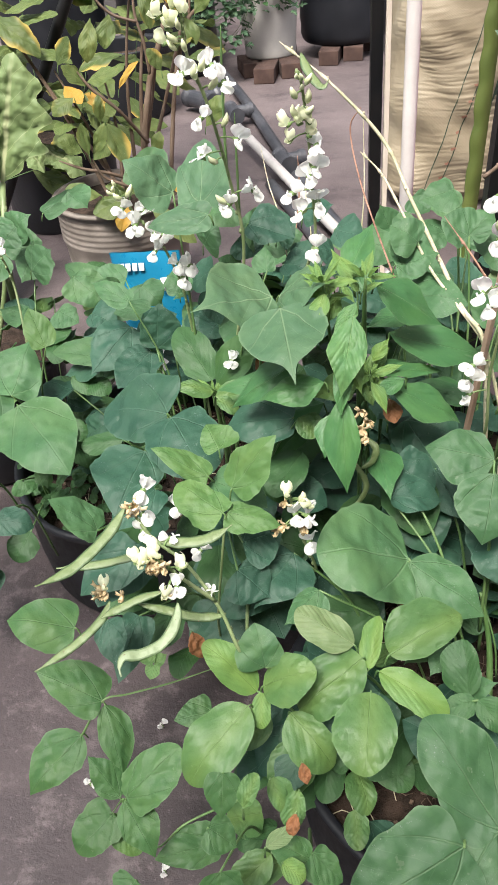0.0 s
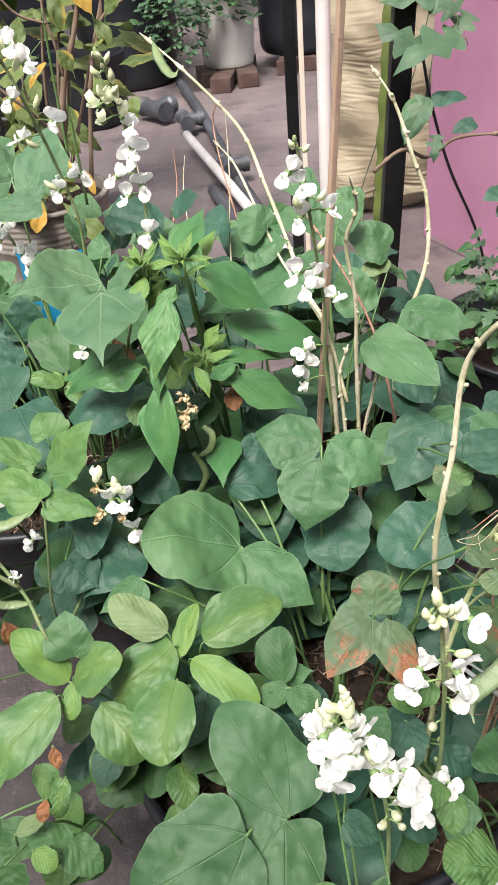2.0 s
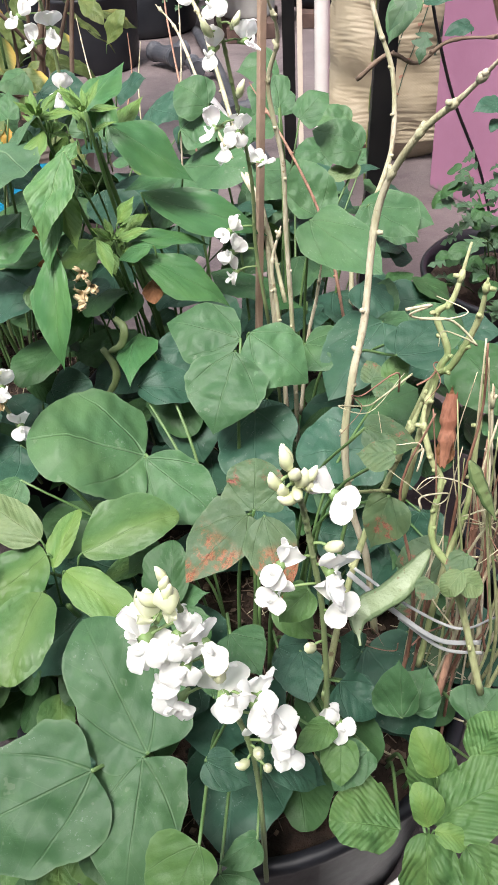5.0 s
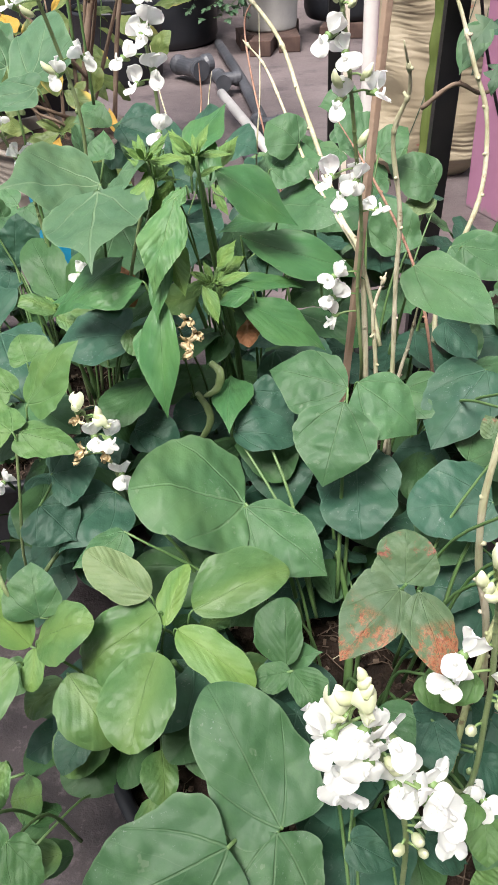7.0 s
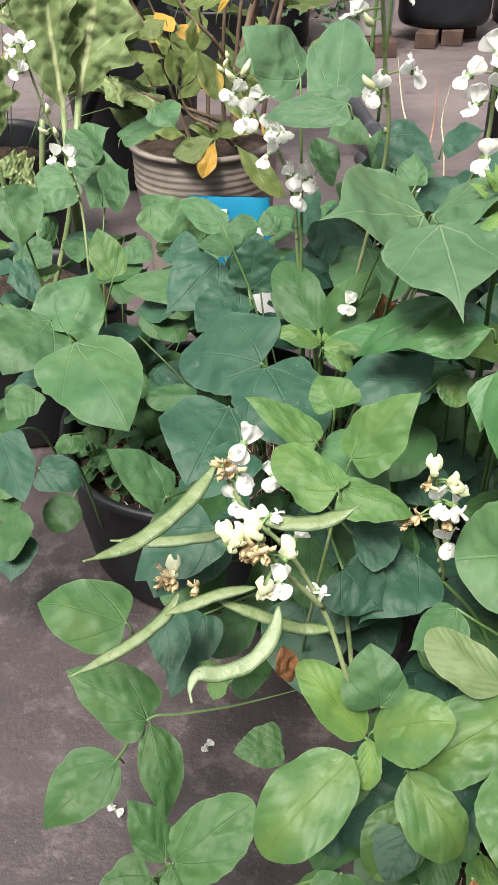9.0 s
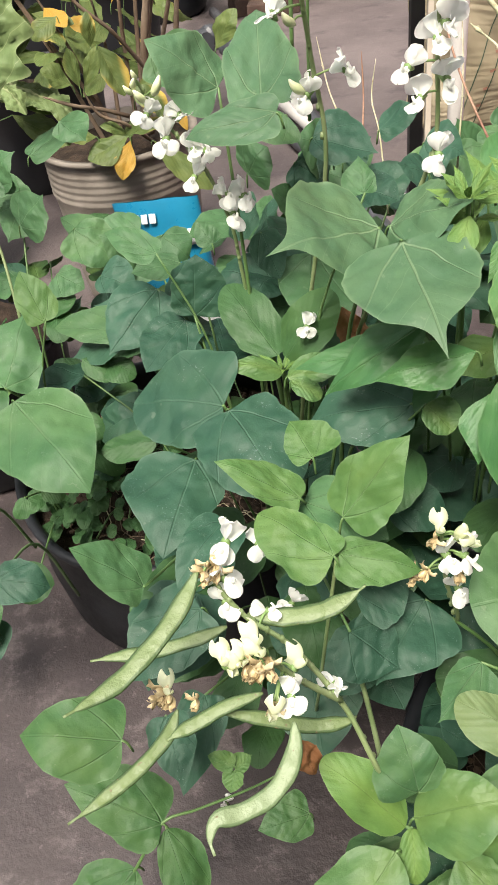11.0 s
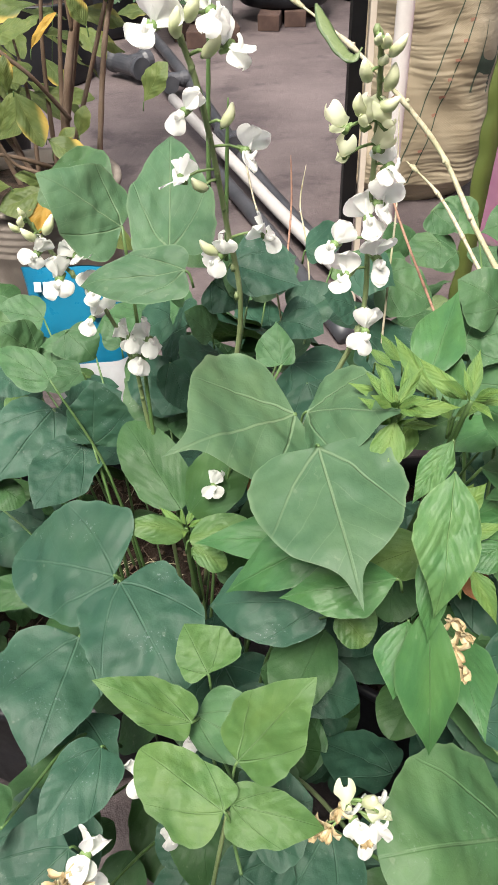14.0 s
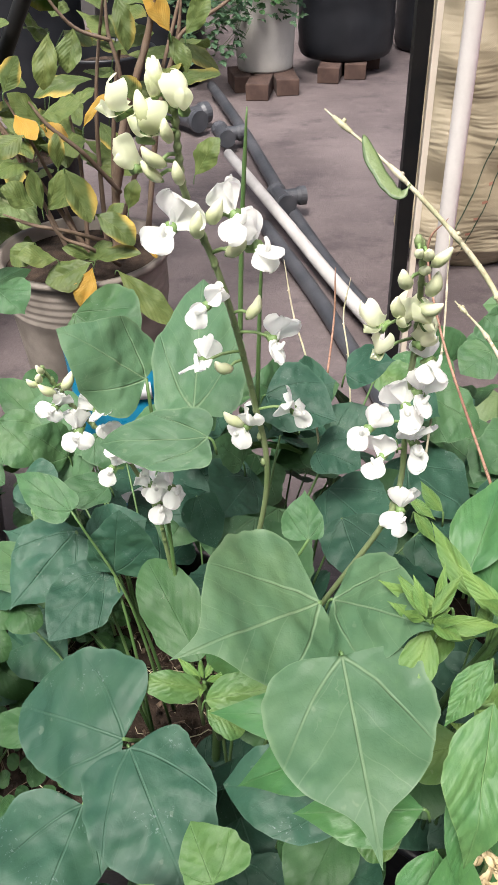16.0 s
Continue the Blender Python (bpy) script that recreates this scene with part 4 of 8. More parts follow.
fitting((-0.142, 3.66, 0.06), 14, "dark grey plastic pipe tee on the terrace floor", 0.75)
fitting((0.055, 2.95, 0.07), 14, "dark grey plastic pipe coupling on the terrace floor", 0.7)
fitting((-0.3, 3.9, 0.06), 40, "dark grey plastic pipe elbow on the terrace floor")

# ---- bricks, bucket, drums at the back ----


def brick(at, yaw, label="weathered red clay brick lying on the concrete"):
    bm = bmesh.new()
    add_box(bm, (0.22, 0.105, 0.072), pose(0, 0, 0.036), 0.005)
    for v in bm.verts:
        v.co += Vector((noise.noise(v.co * 40 + Vector(at)), noise.noise(v.co * 40 - Vector(at)), 0)) * 0.002
    ob = part("brick", bm, BRICK, None, smooth=False)
    ob.matrix_basis = pose(*at, 0, 0, yaw)
    return tagged(ob, label, "brick", "bricks under the containers")


for x, y, yaw in ((0.015, 4.45, 82), (0.135, 4.52, 95), (-0.07, 4.6, 100), (0.13, 4.78, 85), (0.37, 4.72, 78), (0.5, 4.78, 82), (0.42, 5.0, 90), (0.58, 4.98, 90)):
    brick((x, y, 0), yaw)


def bucket(at, r, h, mat, label, rings=True):
    ob = thing("bucket", at, label, "bucket")
    bm = bmesh.new()
    prof = [(r * 0.3, 0), (r * 0.84, 0.0), (r * 0.86, 0.008)]
    for k in range(1, 10):
        s = k / 10
        prof.append((r * (0.86 + 0.12 * s), h * 0.72 * s))
    z = h * 0.72
    if rings:
        for k in range(6):
            prof += [(r * 0.994, z), (r * 1.001, z + 0.002), (r * 1.001, z + 0.006), (r * 0.994, z + 0.009)]
            z += h * 0.042
    prof += [(r, h - 0.012), (r * 1.05, h - 0.01), (r * 1.05, h), (r * 0.97, h), (r * 0.965, h * 0.8), (r * 0.93, h * 0.72), (0.001, h * 0.72)]
    add_lathe(bm, prof, 48)
    o = part("body", bm, mat, ob)
    o.matrix_basis = pose(*at)
    bm = bmesh.new()
    rr = [(0.001, h * 0.93), (r * 0.5, h * 0.94), (r * 0.955, h * 0.92)]
    add_lathe(bm, rr, 40, 0, 0.0)
    o = part("soil", bm, SOIL, ob, "dry brown soil")
    o.matrix_basis = pose(*at)
    return ob


bucket((0.045, 4.66, 0.073), 0.155, 0.38, BUCKET, "white plastic bucket planter standing on bricks", False)
bucket((-0.38, 1.975, 0), 0.164, 0.348, GRIMY, "grimy white ribbed plastic bucket holding a shrub")


def drum(at, r, h, label):
    ob = thing("drum", at, label, "drum")
    bm = bmesh.new()
    prof = [(r * 0.2, 0), (r * 0.9, 0), (r * 0.95, 0.01)] + [(r * (1 + 0.012 * math.cos(k * 1.9)), h * k / 14) for k in range(1, 15)] + [(r * 1.03, h), (r * 0.98, h + 0.005), (r * 0.96, h * 0.9), (0.001, h * 0.88)]
    add_lathe(bm, prof, 48, 0, 0.01)
    o = part("body", bm, BLACK_PLASTIC, ob)
    o.matrix_basis = pose(*at)
    for name, z, out in (("rim", h - 0.01, 1.045),):
        bm = bmesh.new()
        add_lathe(bm, [(r * 0.98, z - 0.014), (r * out, z - 0.01), (r * (out + 0.012), z), (r * out, z + 0.01), (r * 0.98, z + 0.014)], 48)
        o = part(name, bm, BLACK_PLASTIC, ob)
        o.matrix_basis = pose(*at)


drum((0.46, 4.92, 0.073), 0.24, 0.6, "large black plastic drum standing on bricks")
drum((-0.5, 4.78, 0), 0.26, 0.62, "large black plastic drum on the terrace")
drum((-1.05, 4.5, 0), 0.27, 0.6, "large black plastic drum on the terrace")
drum((1.05, 5.35, 0), 0.27, 0.6, "large black plastic drum on the terrace")
drum((-0.55, 5.5, 0), 0.27, 0.6, "large black plastic drum on the terrace")
grow_bag((-0.62, 4.0, 0), 0.2, 0.3, "black plastic grow bag behind a shrub")
grow_bag((-0.72, 2.75, 0), 0.2, 0.3, "black plastic grow bag behind a shrub")
grow_bag((-0.95, 2.05, 0), 0.2, 0.3, "black plastic grow bag behind a shrub")

# blue packet beside the ribbed bucket
packet = thing("packet", (-0.25, 1.56, 0), "blue and white plastic product bag standing upright", "bag")
bm = bmesh.new()
grid = []
for i in range(21):
    z = 0.362 * i / 20
    row = []
    for k in range(28):
        q = 2 * math.pi * k / 28
        fat = 0.035 * math.sin(math.pi * min(1, 0.97 * (1 - i / 20))) ** 0.7 + 0.002
        row.append(bm.verts.new((0.078 * math.cos(q) * (1 + 0.04 * noise.noise((z * 9, q, 2))), fat * math.sin(q) + 0.006 * noise.noise((math.cos(q) * 2, z * 12, 5)), z)))
    grid.append(row)
for i, (p, q) in enumerate(zip(grid, grid[1:])):
    for k in range(28):
        bm.faces.new((p[k], p[(k + 1) % 28], q[(k + 1) % 28], q[k])).material_index = 0 if i > 10 or i < 3 else 1
bm.faces.new(grid[0][::-1])
o = part("body", bm, [BLUE, WHITE_FILM], packet)
o.matrix_basis = pose(-0.25, 1.56, 0, 0, -4, -12)
bm = bmesh.new()
add_box(bm, (0.035, 0.002, 0.028), pose(0.052, -0.028, 0.300, -12, 0, 14))
o = part("label", bm, WHITE_FILM, packet, "small white printed label")
o.matrix_basis = pose(-0.25, 1.56, 0, 0, -4, -12)
for x, w in ((-0.05, 0.012), (-0.035, 0.011), (-0.02, 0.011), (-0.005, 0.012)):
    bm = bmesh.new()
    add_box(bm, (w, 0.002, 0.016), Matrix.Identity(4), 0.0005)
    o = part("printed_mark", bm, WHITE_FILM, packet, "plain white printed bar")
    o.matrix_basis = pose(-0.25, 1.56, 0, 0, -4, -12) @ pose(x, -0.0195, 0.336, -22, 0, 0)


def curled_pod(plant, pts, r):
    """A withered pod, ridged and twisted."""
    bm = bmesh.new()
    add_tube(bm, smooth_line(pts, 30), lambda s: r * (0.25 + 0.75 * math.sin(math.pi * min(1, 0.1 + 0.9 * s)) ** 0.5) * (1 + 0.06 * math.sin(30 * s)), 10, 0, 0.55)
    return part("pod", bm, POD, plant)

# ---- plants ----
BEAN = "climbing bean plant with heart-shaped leaflets and white flowers"
bean_a = thing("bean_plant", (0.22, 0.56, 0.17), "bean plant with heart-shaped leaflets, some rusted, and white flowers", "plant", "bean plants")
bean_b = thing("bean_plant", (-0.1, 0.95, 0.17), BEAN, "plant", "bean plants")
bean_c = thing("bean_plant", (0.25, 0.92, 0.17), "bean plant with white flowers climbing beside a wooden stake", "plant", "bean plants")
bean_f = thing("bean_plant", (-0.06, 0.84, 0.17), "bean plant bearing long green pods and white flowers", "plant", "bean plants")
bean_l = thing("bean_plant", (-0.4, 1.06, 0.17), BEAN, "plant", "bean plants")
bean_g = thing("bean_plant", (0.01, 0.5, 0.17), "low bean vine trailing over the concrete floor", "plant", "bean plants")
cowpea = thing("cowpea_plant", (0.06, 0.53, 0.17), "young plant with rounded bright green leaves", "plant", "young plants")
cowpea_b = thing("cowpea_plant", (-0.09, 0.93, 0.17), "young plant with ridged dark green leaves", "plant", "young plants")
pepper = thing("pepper_plant", (0.1, 0.96, 0.17), "pepper plant with pointed glossy leaves and lime shoots", "plant")
basil = thing("herb_plant", (0.34, 0.5, 0.17), "leafy herb with crinkled bright green leaves", "plant")
castor = thing("climber", (0.62, 1.6, 0.0), "lobed climber with brown stems before a pink wall", "plant")
shrub = thing("shrub", (-0.365, 1.98, 0.25), "woody shrub with ridged leaves yellowing at the edges in a bucket", "shrub")
big = thing("leafy_green", (-0.62, 1.42, 0.18), "tall leafy green with crumpled pale leaves", "plant")

# bean b
leaf(bean_b, 'drip', (-0.009, 0.803, 0.630), (-0.096, 0.751, 0.643), 0.097, (0.280, -0.360, 0.890), stalk=True, form=("drip", 0.20, 0.00, 0.12, 0.06))
leaf(bean_b, 'drip', (-0.001, 0.754, 0.642), (0.010, 0.653, 0.609), 0.094, (-0.110, -0.340, 0.930), form=("drip", 0.00, 0.02, 0.16, 0.06))
leaf(bean_b, 'drip', (-0.001, 0.806, 0.629), (0.051, 0.748, 0.670), 0.074, (-0.68, -0.10, 0.73))
leaf(bean_b, 'bean', (-0.013, 0.848, 0.639), (-0.014, 0.873, 0.660), 0.028, (-0.07, -0.64, 0.77), stalk=True)
leaf(bean_b, 'dark', (-0.149, 0.812, 0.473), (-0.237, 0.854, 0.456), 0.105, (-0.290, -0.300, 0.910), stalk=True, form=("blunt", 0.15, 0.00, 0.14, 0.06))
leaf(bean_b, 'dark', (-0.144, 0.805, 0.473), (-0.101, 0.720, 0.443), 0.092, (0.010, -0.320, 0.950), form=("blunt", 0.00, 0.00, 0.20, 0.06))
leaf(bean_b, 'dark', (-0.179, 0.779, 0.442), (-0.208, 0.688, 0.416), 0.087, (0.130, -0.310, 0.940), form=("shield", 0.15, 0.03, 0.12, 0.06))
leaf(bean_b, 'dark', (-0.150, 0.664, 0.477), (-0.186, 0.613, 0.467), 0.042, (0.13, -0.27, 0.95))
leaf(bean_b, 'bean', (-0.213, 0.628, 0.454), (-0.258, 0.631, 0.500), 0.044, (0.660, -0.360, 0.660), stalk=True, form=("shield", 0.10, 0.00, 0.10, 0.05))
leaf(bean_b, 'dark', (-0.179, 0.986, 0.466), (-0.169, 1.003, 0.528), 0.066, (-0.05, -0.96, 0.27), stalk=True)
leaf(bean_b, 'dark', (-0.218, 1.025, 0.482), (-0.276, 0.965, 0.441), 0.078, (0.03, -0.58, 0.81), stalk=True)
leaf(bean_b, 'dark', (-0.191, 0.997, 0.456), (-0.234, 0.932, 0.437), 0.061, (0.16, -0.37, 0.91))
leaf(bean_b, 'dark', (-0.263, 1.003, 0.448), (-0.330, 1.014, 0.413), 0.047, (-0.47, -0.49, 0.74))
leaf(bean_b, 'lance', (0.016, 0.740, 0.585), (-0.063, 0.747, 0.520), 0.044, (-0.570, -0.500, 0.650), stalk=True, form=("lance", 0.00, 0.03, 0.30, 0.05))
leaf(bean_b, 'drip', (-0.120, 0.940, 0.706), (-0.173, 0.933, 0.751), 0.067, (0.530, -0.660, 0.520), stalk=True, form=("shield", -0.10, 0.00, 0.14, 0.05))
leaf(bean_b, 'drip', (-0.086, 0.906, 0.703), (-0.081, 1.011, 0.745), 0.063, (0.050, -0.370, 0.930), form=("shield", 0.05, 0.00, 0.14, 0.05))
leaf(bean_b, 'drip', (-0.076, 0.882, 0.698), (-0.151, 0.901, 0.680), 0.043, (-0.320, -0.550, 0.770), form=("shield", 0.00, 0.00, 0.10, 0.05))
leaf(bean_b, 'bean', (-0.266, 1.282, 0.434), (-0.327, 1.293, 0.445), 0.055, (0.06, -0.54, 0.84), stalk=True)
leaf(bean_b, 'bean', (-0.247, 1.218, 0.436), (-0.292, 1.190, 0.403), 0.051, (-0.10, -0.68, 0.72), stalk=True)
leaf(bean_b, 'bean', (-0.198, 1.200, 0.447), (-0.261, 1.198, 0.444), 0.037, (-0.02, -0.54, 0.84), stalk=True)
leaf(bean_b, 'bean', (-0.161, 1.169, 0.458), (-0.179, 1.190, 0.482), 0.033, (0.16, -0.68, 0.72))
leaf(bean_b, 'bean', (-0.313, 1.272, 0.421), (-0.366, 1.272, 0.421), 0.048, (-0.01, -0.54, 0.84), stalk=True)
leaf(bean_b, 'bean', (-0.010, 1.167, 0.533), (-0.045, 1.183, 0.551), 0.050, (0.09, -0.64, 0.76), stalk=True)
leaf(bean_b, 'bean', (-0.016, 1.167, 0.533), (0.043, 1.174, 0.542), 0.059, (-0.05, -0.57, 0.82))
leaf(bean_b, 'ovate', (0.099, 1.267, 0.497), (0.128, 1.250, 0.478), 0.047, (0.07, -0.69, 0.72), stalk=True)
leaf(bean_b, 'dark', (0.030, 1.095, 0.527), (0.082, 1.113, 0.549), 0.053, (-0.14, -0.57, 0.81), stalk=True)
leaf(bean_b, 'ovate_deep', (-0.231, 0.886, 0.382), (-0.291, 0.887, 0.376), 0.036, (-0.09, -0.42, 0.90), stalk=True)
leaf(bean_b, 'dark', (-0.213, 1.019, 0.454), (-0.301, 1.060, 0.453), 0.065, (-0.21, -0.44, 0.87), stalk=True)
leaf(bean_b, 'dark', (-0.207, 1.022, 0.456), (-0.148, 1.019, 0.502), 0.069, (-0.49, -0.65, 0.58))
leaf(bean_b, 'bean', (-0.316, 1.302, 0.403), (-0.391, 1.368, 0.432), 0.057, (-0.04, -0.44, 0.90), stalk=True)
leaf(bean_b, 'bean', (-0.206, 0.987, 0.542), (-0.262, 1.026, 0.554), 0.036, (-0.12, -0.45, 0.88), stalk=True)
leaf(bean_b, 'bean', (-0.258, 0.993, 0.454), (-0.343, 1.026, 0.447), 0.047, (-0.24, -0.44, 0.87), stalk=True)
leaf(bean_b, 'dark', (-0.175, 0.625, 0.426), (-0.237, 0.587, 0.396), 0.060, (-0.101, -0.504, 0.858), form=("shield", 0.10, 0.00, 0.15, 0.06))
leaf(bean_b, 'dark', (-0.208, 0.567, 0.378), (-0.197, 0.525, 0.353), 0.035, (0.000, -0.507, 0.862), form=("shield", 0.00, 0.00, 0.15, 0.06))
leaf(bean_b, 'dark', (-0.058, 0.637, 0.415), (-0.013, 0.644, 0.423), 0.068, (-0.10, -0.42, 0.90), stalk=True)
leaf(bean_b, 'dark', (-0.065, 0.609, 0.401), (-0.030, 0.588, 0.376), 0.064, (0.26, -0.53, 0.81), stalk=True)
leaf(bean_b, 'dark', (0.007, 0.750, 0.500), (-0.075, 0.775, 0.472), 0.065, (-0.40, -0.40, 0.82), stalk=True)
leaf(bean_b, 'ovate', (0.013, 0.726, 0.517), (0.031, 0.709, 0.501), 0.032, (0.13, -0.62, 0.78), stalk=True)
leaf(bean_b, 'bean', (-0.333, 1.200, 0.486), (-0.287, 1.180, 0.441), 0.068, (0.36, -0.66, 0.66))
leaf(bean_b, 'bean', (-0.263, 1.200, 0.434), (-0.306, 1.192, 0.478), 0.063, (0.64, -0.57, 0.52))
leaf(bean_b, 'bean', (-0.225, 1.200, 0.462), (-0.195, 1.180, 0.434), 0.058, (0.24, -0.65, 0.72))
leaf(bean_b, 'bean', (-0.351, 1.350, 0.573), (-0.318, 1.330, 0.548), 0.056, (0.20, -0.62, 0.76))
leaf(bean_b, 'bean', (-0.176, 1.000, 0.725), (-0.128, 0.980, 0.700), 0.066, (0.14, -0.62, 0.77))
leaf(bean_b, 'dark', (-0.036, 1.050, 0.615), (0.027, 1.030, 0.598), 0.065, (0.06, -0.51, 0.86))
leaf(bean_b, 'dark', (0.042, 1.120, 0.589), (0.086, 1.106, 0.611), 0.044, (-0.50, -0.41, 0.76))
leaf(bean_b, 'bean', (-0.198, 1.100, 0.472), (-0.253, 1.080, 0.476), 0.039, (0.21, -0.39, 0.89))
leaf(bean_b, 'dark', (-0.098, 1.000, 0.544), (-0.084, 0.980, 0.500), 0.036, (0.27, -0.84, 0.47))
leaf(bean_b, 'bean', (-0.060, 1.080, 0.631), (-0.095, 1.060, 0.616), 0.049, (-0.06, -0.55, 0.83))
leaf(bean_b, 'dark', (0.009, 1.050, 0.551), (0.048, 1.030, 0.546), 0.050, (-0.10, -0.42, 0.90))
leaf(bean_b, 'dark', (0.087, 1.100, 0.577), (0.127, 1.080, 0.564), 0.059, (0.01, -0.54, 0.84))
leaf(bean_b, 'bean', (-0.058, 1.050, 0.540), (-0.083, 1.050, 0.567), 0.039, (0.60, -0.59, 0.54))
leaf(bean_b, 'dark', (-0.304, 1.150, 0.442), (-0.263, 1.130, 0.427), 0.055, (0.05, -0.53, 0.85))
leaf(bean_b, 'bean', (-0.106, 1.100, 0.567), (-0.081, 1.099, 0.594), 0.061, (-0.49, -0.74, 0.45))
leaf(bean_b, 'bean', (-0.014, 1.100, 0.575), (-0.055, 1.088, 0.604), 0.072, (0.58, -0.59, 0.56))
leaf(bean_b, 'dark', (0.002, 1.120, 0.562), (0.033, 1.115, 0.584), 0.064, (-0.52, -0.63, 0.58))
leaf(bean_b, 'dark', (-0.054, 1.080, 0.581), (-0.021, 1.060, 0.562), 0.066, (0.04, -0.65, 0.76))
r = raceme(bean_b, [(-0.039, 0.888, 0.651), (-0.047, 0.873, 0.737), (-0.060, 0.837, 0.826), (-0.074, 0.831, 0.872), (-0.076, 0.827, 0.894), (-0.076, 0.824, 0.914)])
flower(r, (-0.081, 0.827, 0.861))
flower(r, (-0.053, 0.825, 0.867))
flower(r, (-0.042, 0.828, 0.850))
flower(r, (-0.067, 0.834, 0.818))
flower(r, (-0.036, 0.845, 0.791))
flower(r, (-0.075, 0.852, 0.772))
flower(r, (-0.050, 0.877, 0.711))
flower(r, (-0.023, 0.871, 0.727))
bud(r, (-0.061, 0.856, 0.765))
bud(r, (-0.056, 0.876, 0.713))
bud(r, (-0.063, 0.826, 0.865))
bud(r, (-0.070, 0.827, 0.858))
bud(r, (-0.051, 0.828, 0.848))
bud(r, (-0.040, 0.837, 0.809))
bud(r, (-0.087, 0.819, 0.909))
bud(r, (-0.084, 0.822, 0.892))
half_open(r, (-0.099, 0.819, 0.913))
half_open(r, (-0.072, 0.818, 0.914))
half_open(r, (-0.089, 0.820, 0.903))
half_open(r, (-0.094, 0.822, 0.890))
bud(r, (-0.091, 0.818, 0.939), 0.6)
bud(r, (-0.093, 0.818, 0.936), 0.6)
bud(r, (-0.088, 0.818, 0.937), 0.6)
bud(r, (-0.087, 0.818, 0.933), 0.6)
bud(r, (-0.093, 0.818, 0.932), 0.6)
bud(r, (-0.095, 0.818, 0.934), 0.6)
bud(r, (-0.090, 0.818, 0.930), 0.6)
bud(r, (-0.088, 0.818, 0.940), 0.6)
bud(r, (-0.091, 0.818, 0.941), 0.6)
bud(r, (-0.086, 0.818, 0.936), 0.6)
bud(r, (-0.090, 0.818, 0.935), 0.6)
bud(r, (-0.095, 0.818, 0.931), 0.6)
bud(r, (-0.079, 0.820, 0.903), 0.6)
bud(r, (-0.087, 0.823, 0.885), 0.6)
bud(r, (-0.076, 0.823, 0.884), 0.6)
r = raceme(bean_b, [(0.034, 0.856, 0.639), (0.044, 0.857, 0.677), (0.041, 0.850, 0.740), (0.038, 0.835, 0.799), (0.032, 0.814, 0.849), (0.028, 0.809, 0.859)])
flower(r, (0.044, 0.841, 0.756))
flower(r, (0.046, 0.834, 0.781))
flower(r, (0.016, 0.846, 0.728))
flower(r, (0.030, 0.849, 0.706))
flower(r, (0.046, 0.847, 0.718))
flower(r, (0.044, 0.850, 0.662))
flower(r, (0.039, 0.843, 0.746))
bud(r, (0.026, 0.814, 0.836))
bud(r, (0.038, 0.816, 0.831))
bud(r, (0.025, 0.823, 0.815))
bud(r, (0.037, 0.821, 0.819))
half_open(r, (0.019, 0.826, 0.807))
half_open(r, (0.020, 0.831, 0.789))
half_open(r, (0.039, 0.831, 0.793))
half_open(r, (0.030, 0.826, 0.807))
half_open(r, (0.039, 0.825, 0.808))
bud(r, (0.032, 0.806, 0.853), 0.6)
bud(r, (0.032, 0.811, 0.844), 0.6)
bud(r, (0.028, 0.805, 0.855), 0.6)
bud(r, (0.037, 0.808, 0.849), 0.6)
r = raceme(bean_b, [(-0.121, 0.945, 0.535), (-0.125, 0.940, 0.586), (-0.142, 0.934, 0.645), (-0.168, 0.929, 0.688), (-0.185, 0.925, 0.725)])
flower(r, (-0.180, 0.923, 0.697))
flower(r, (-0.154, 0.923, 0.692))
flower(r, (-0.168, 0.925, 0.675))
flower(r, (-0.148, 0.927, 0.662))
flower(r, (-0.137, 0.927, 0.659))
flower(r, (-0.150, 0.929, 0.638))
flower(r, (-0.125, 0.931, 0.619))
flower(r, (-0.111, 0.932, 0.614))
flower(r, (-0.122, 0.933, 0.598))
bud(r, (-0.171, 0.921, 0.714))
bud(r, (-0.181, 0.921, 0.709))
bud(r, (-0.184, 0.919, 0.727), 0.6)
bud(r, (-0.190, 0.920, 0.716), 0.6)
bud(r, (-0.187, 0.920, 0.720), 0.6)
flower(bean_b, (-0.066, 0.872, 0.508), 0.9)

# cowpea b
leaf(cowpea_b, 'ovate_deep', (-0.095, 0.880, 0.474), (-0.140, 0.952, 0.516), 0.052, (0.03, -0.49, 0.87), stalk=True)
leaf(cowpea_b, 'ovate_deep', (-0.089, 0.876, 0.471), (-0.038, 0.881, 0.535), 0.052, (-0.56, -0.68, 0.48))
leaf(cowpea_b, 'ovate', (-0.092, 0.853, 0.474), (-0.138, 0.852, 0.488), 0.024, (0.28, -0.47, 0.84))
leaf(cowpea_b, 'ovate', (-0.089, 0.842, 0.475), (-0.037, 0.846, 0.484), 0.031, (-0.11, -0.46, 0.88))
leaf(cowpea_b, 'ovate', (-0.086, 0.832, 0.477), (-0.060, 0.822, 0.462), 0.021, (0.23, -0.55, 0.80))

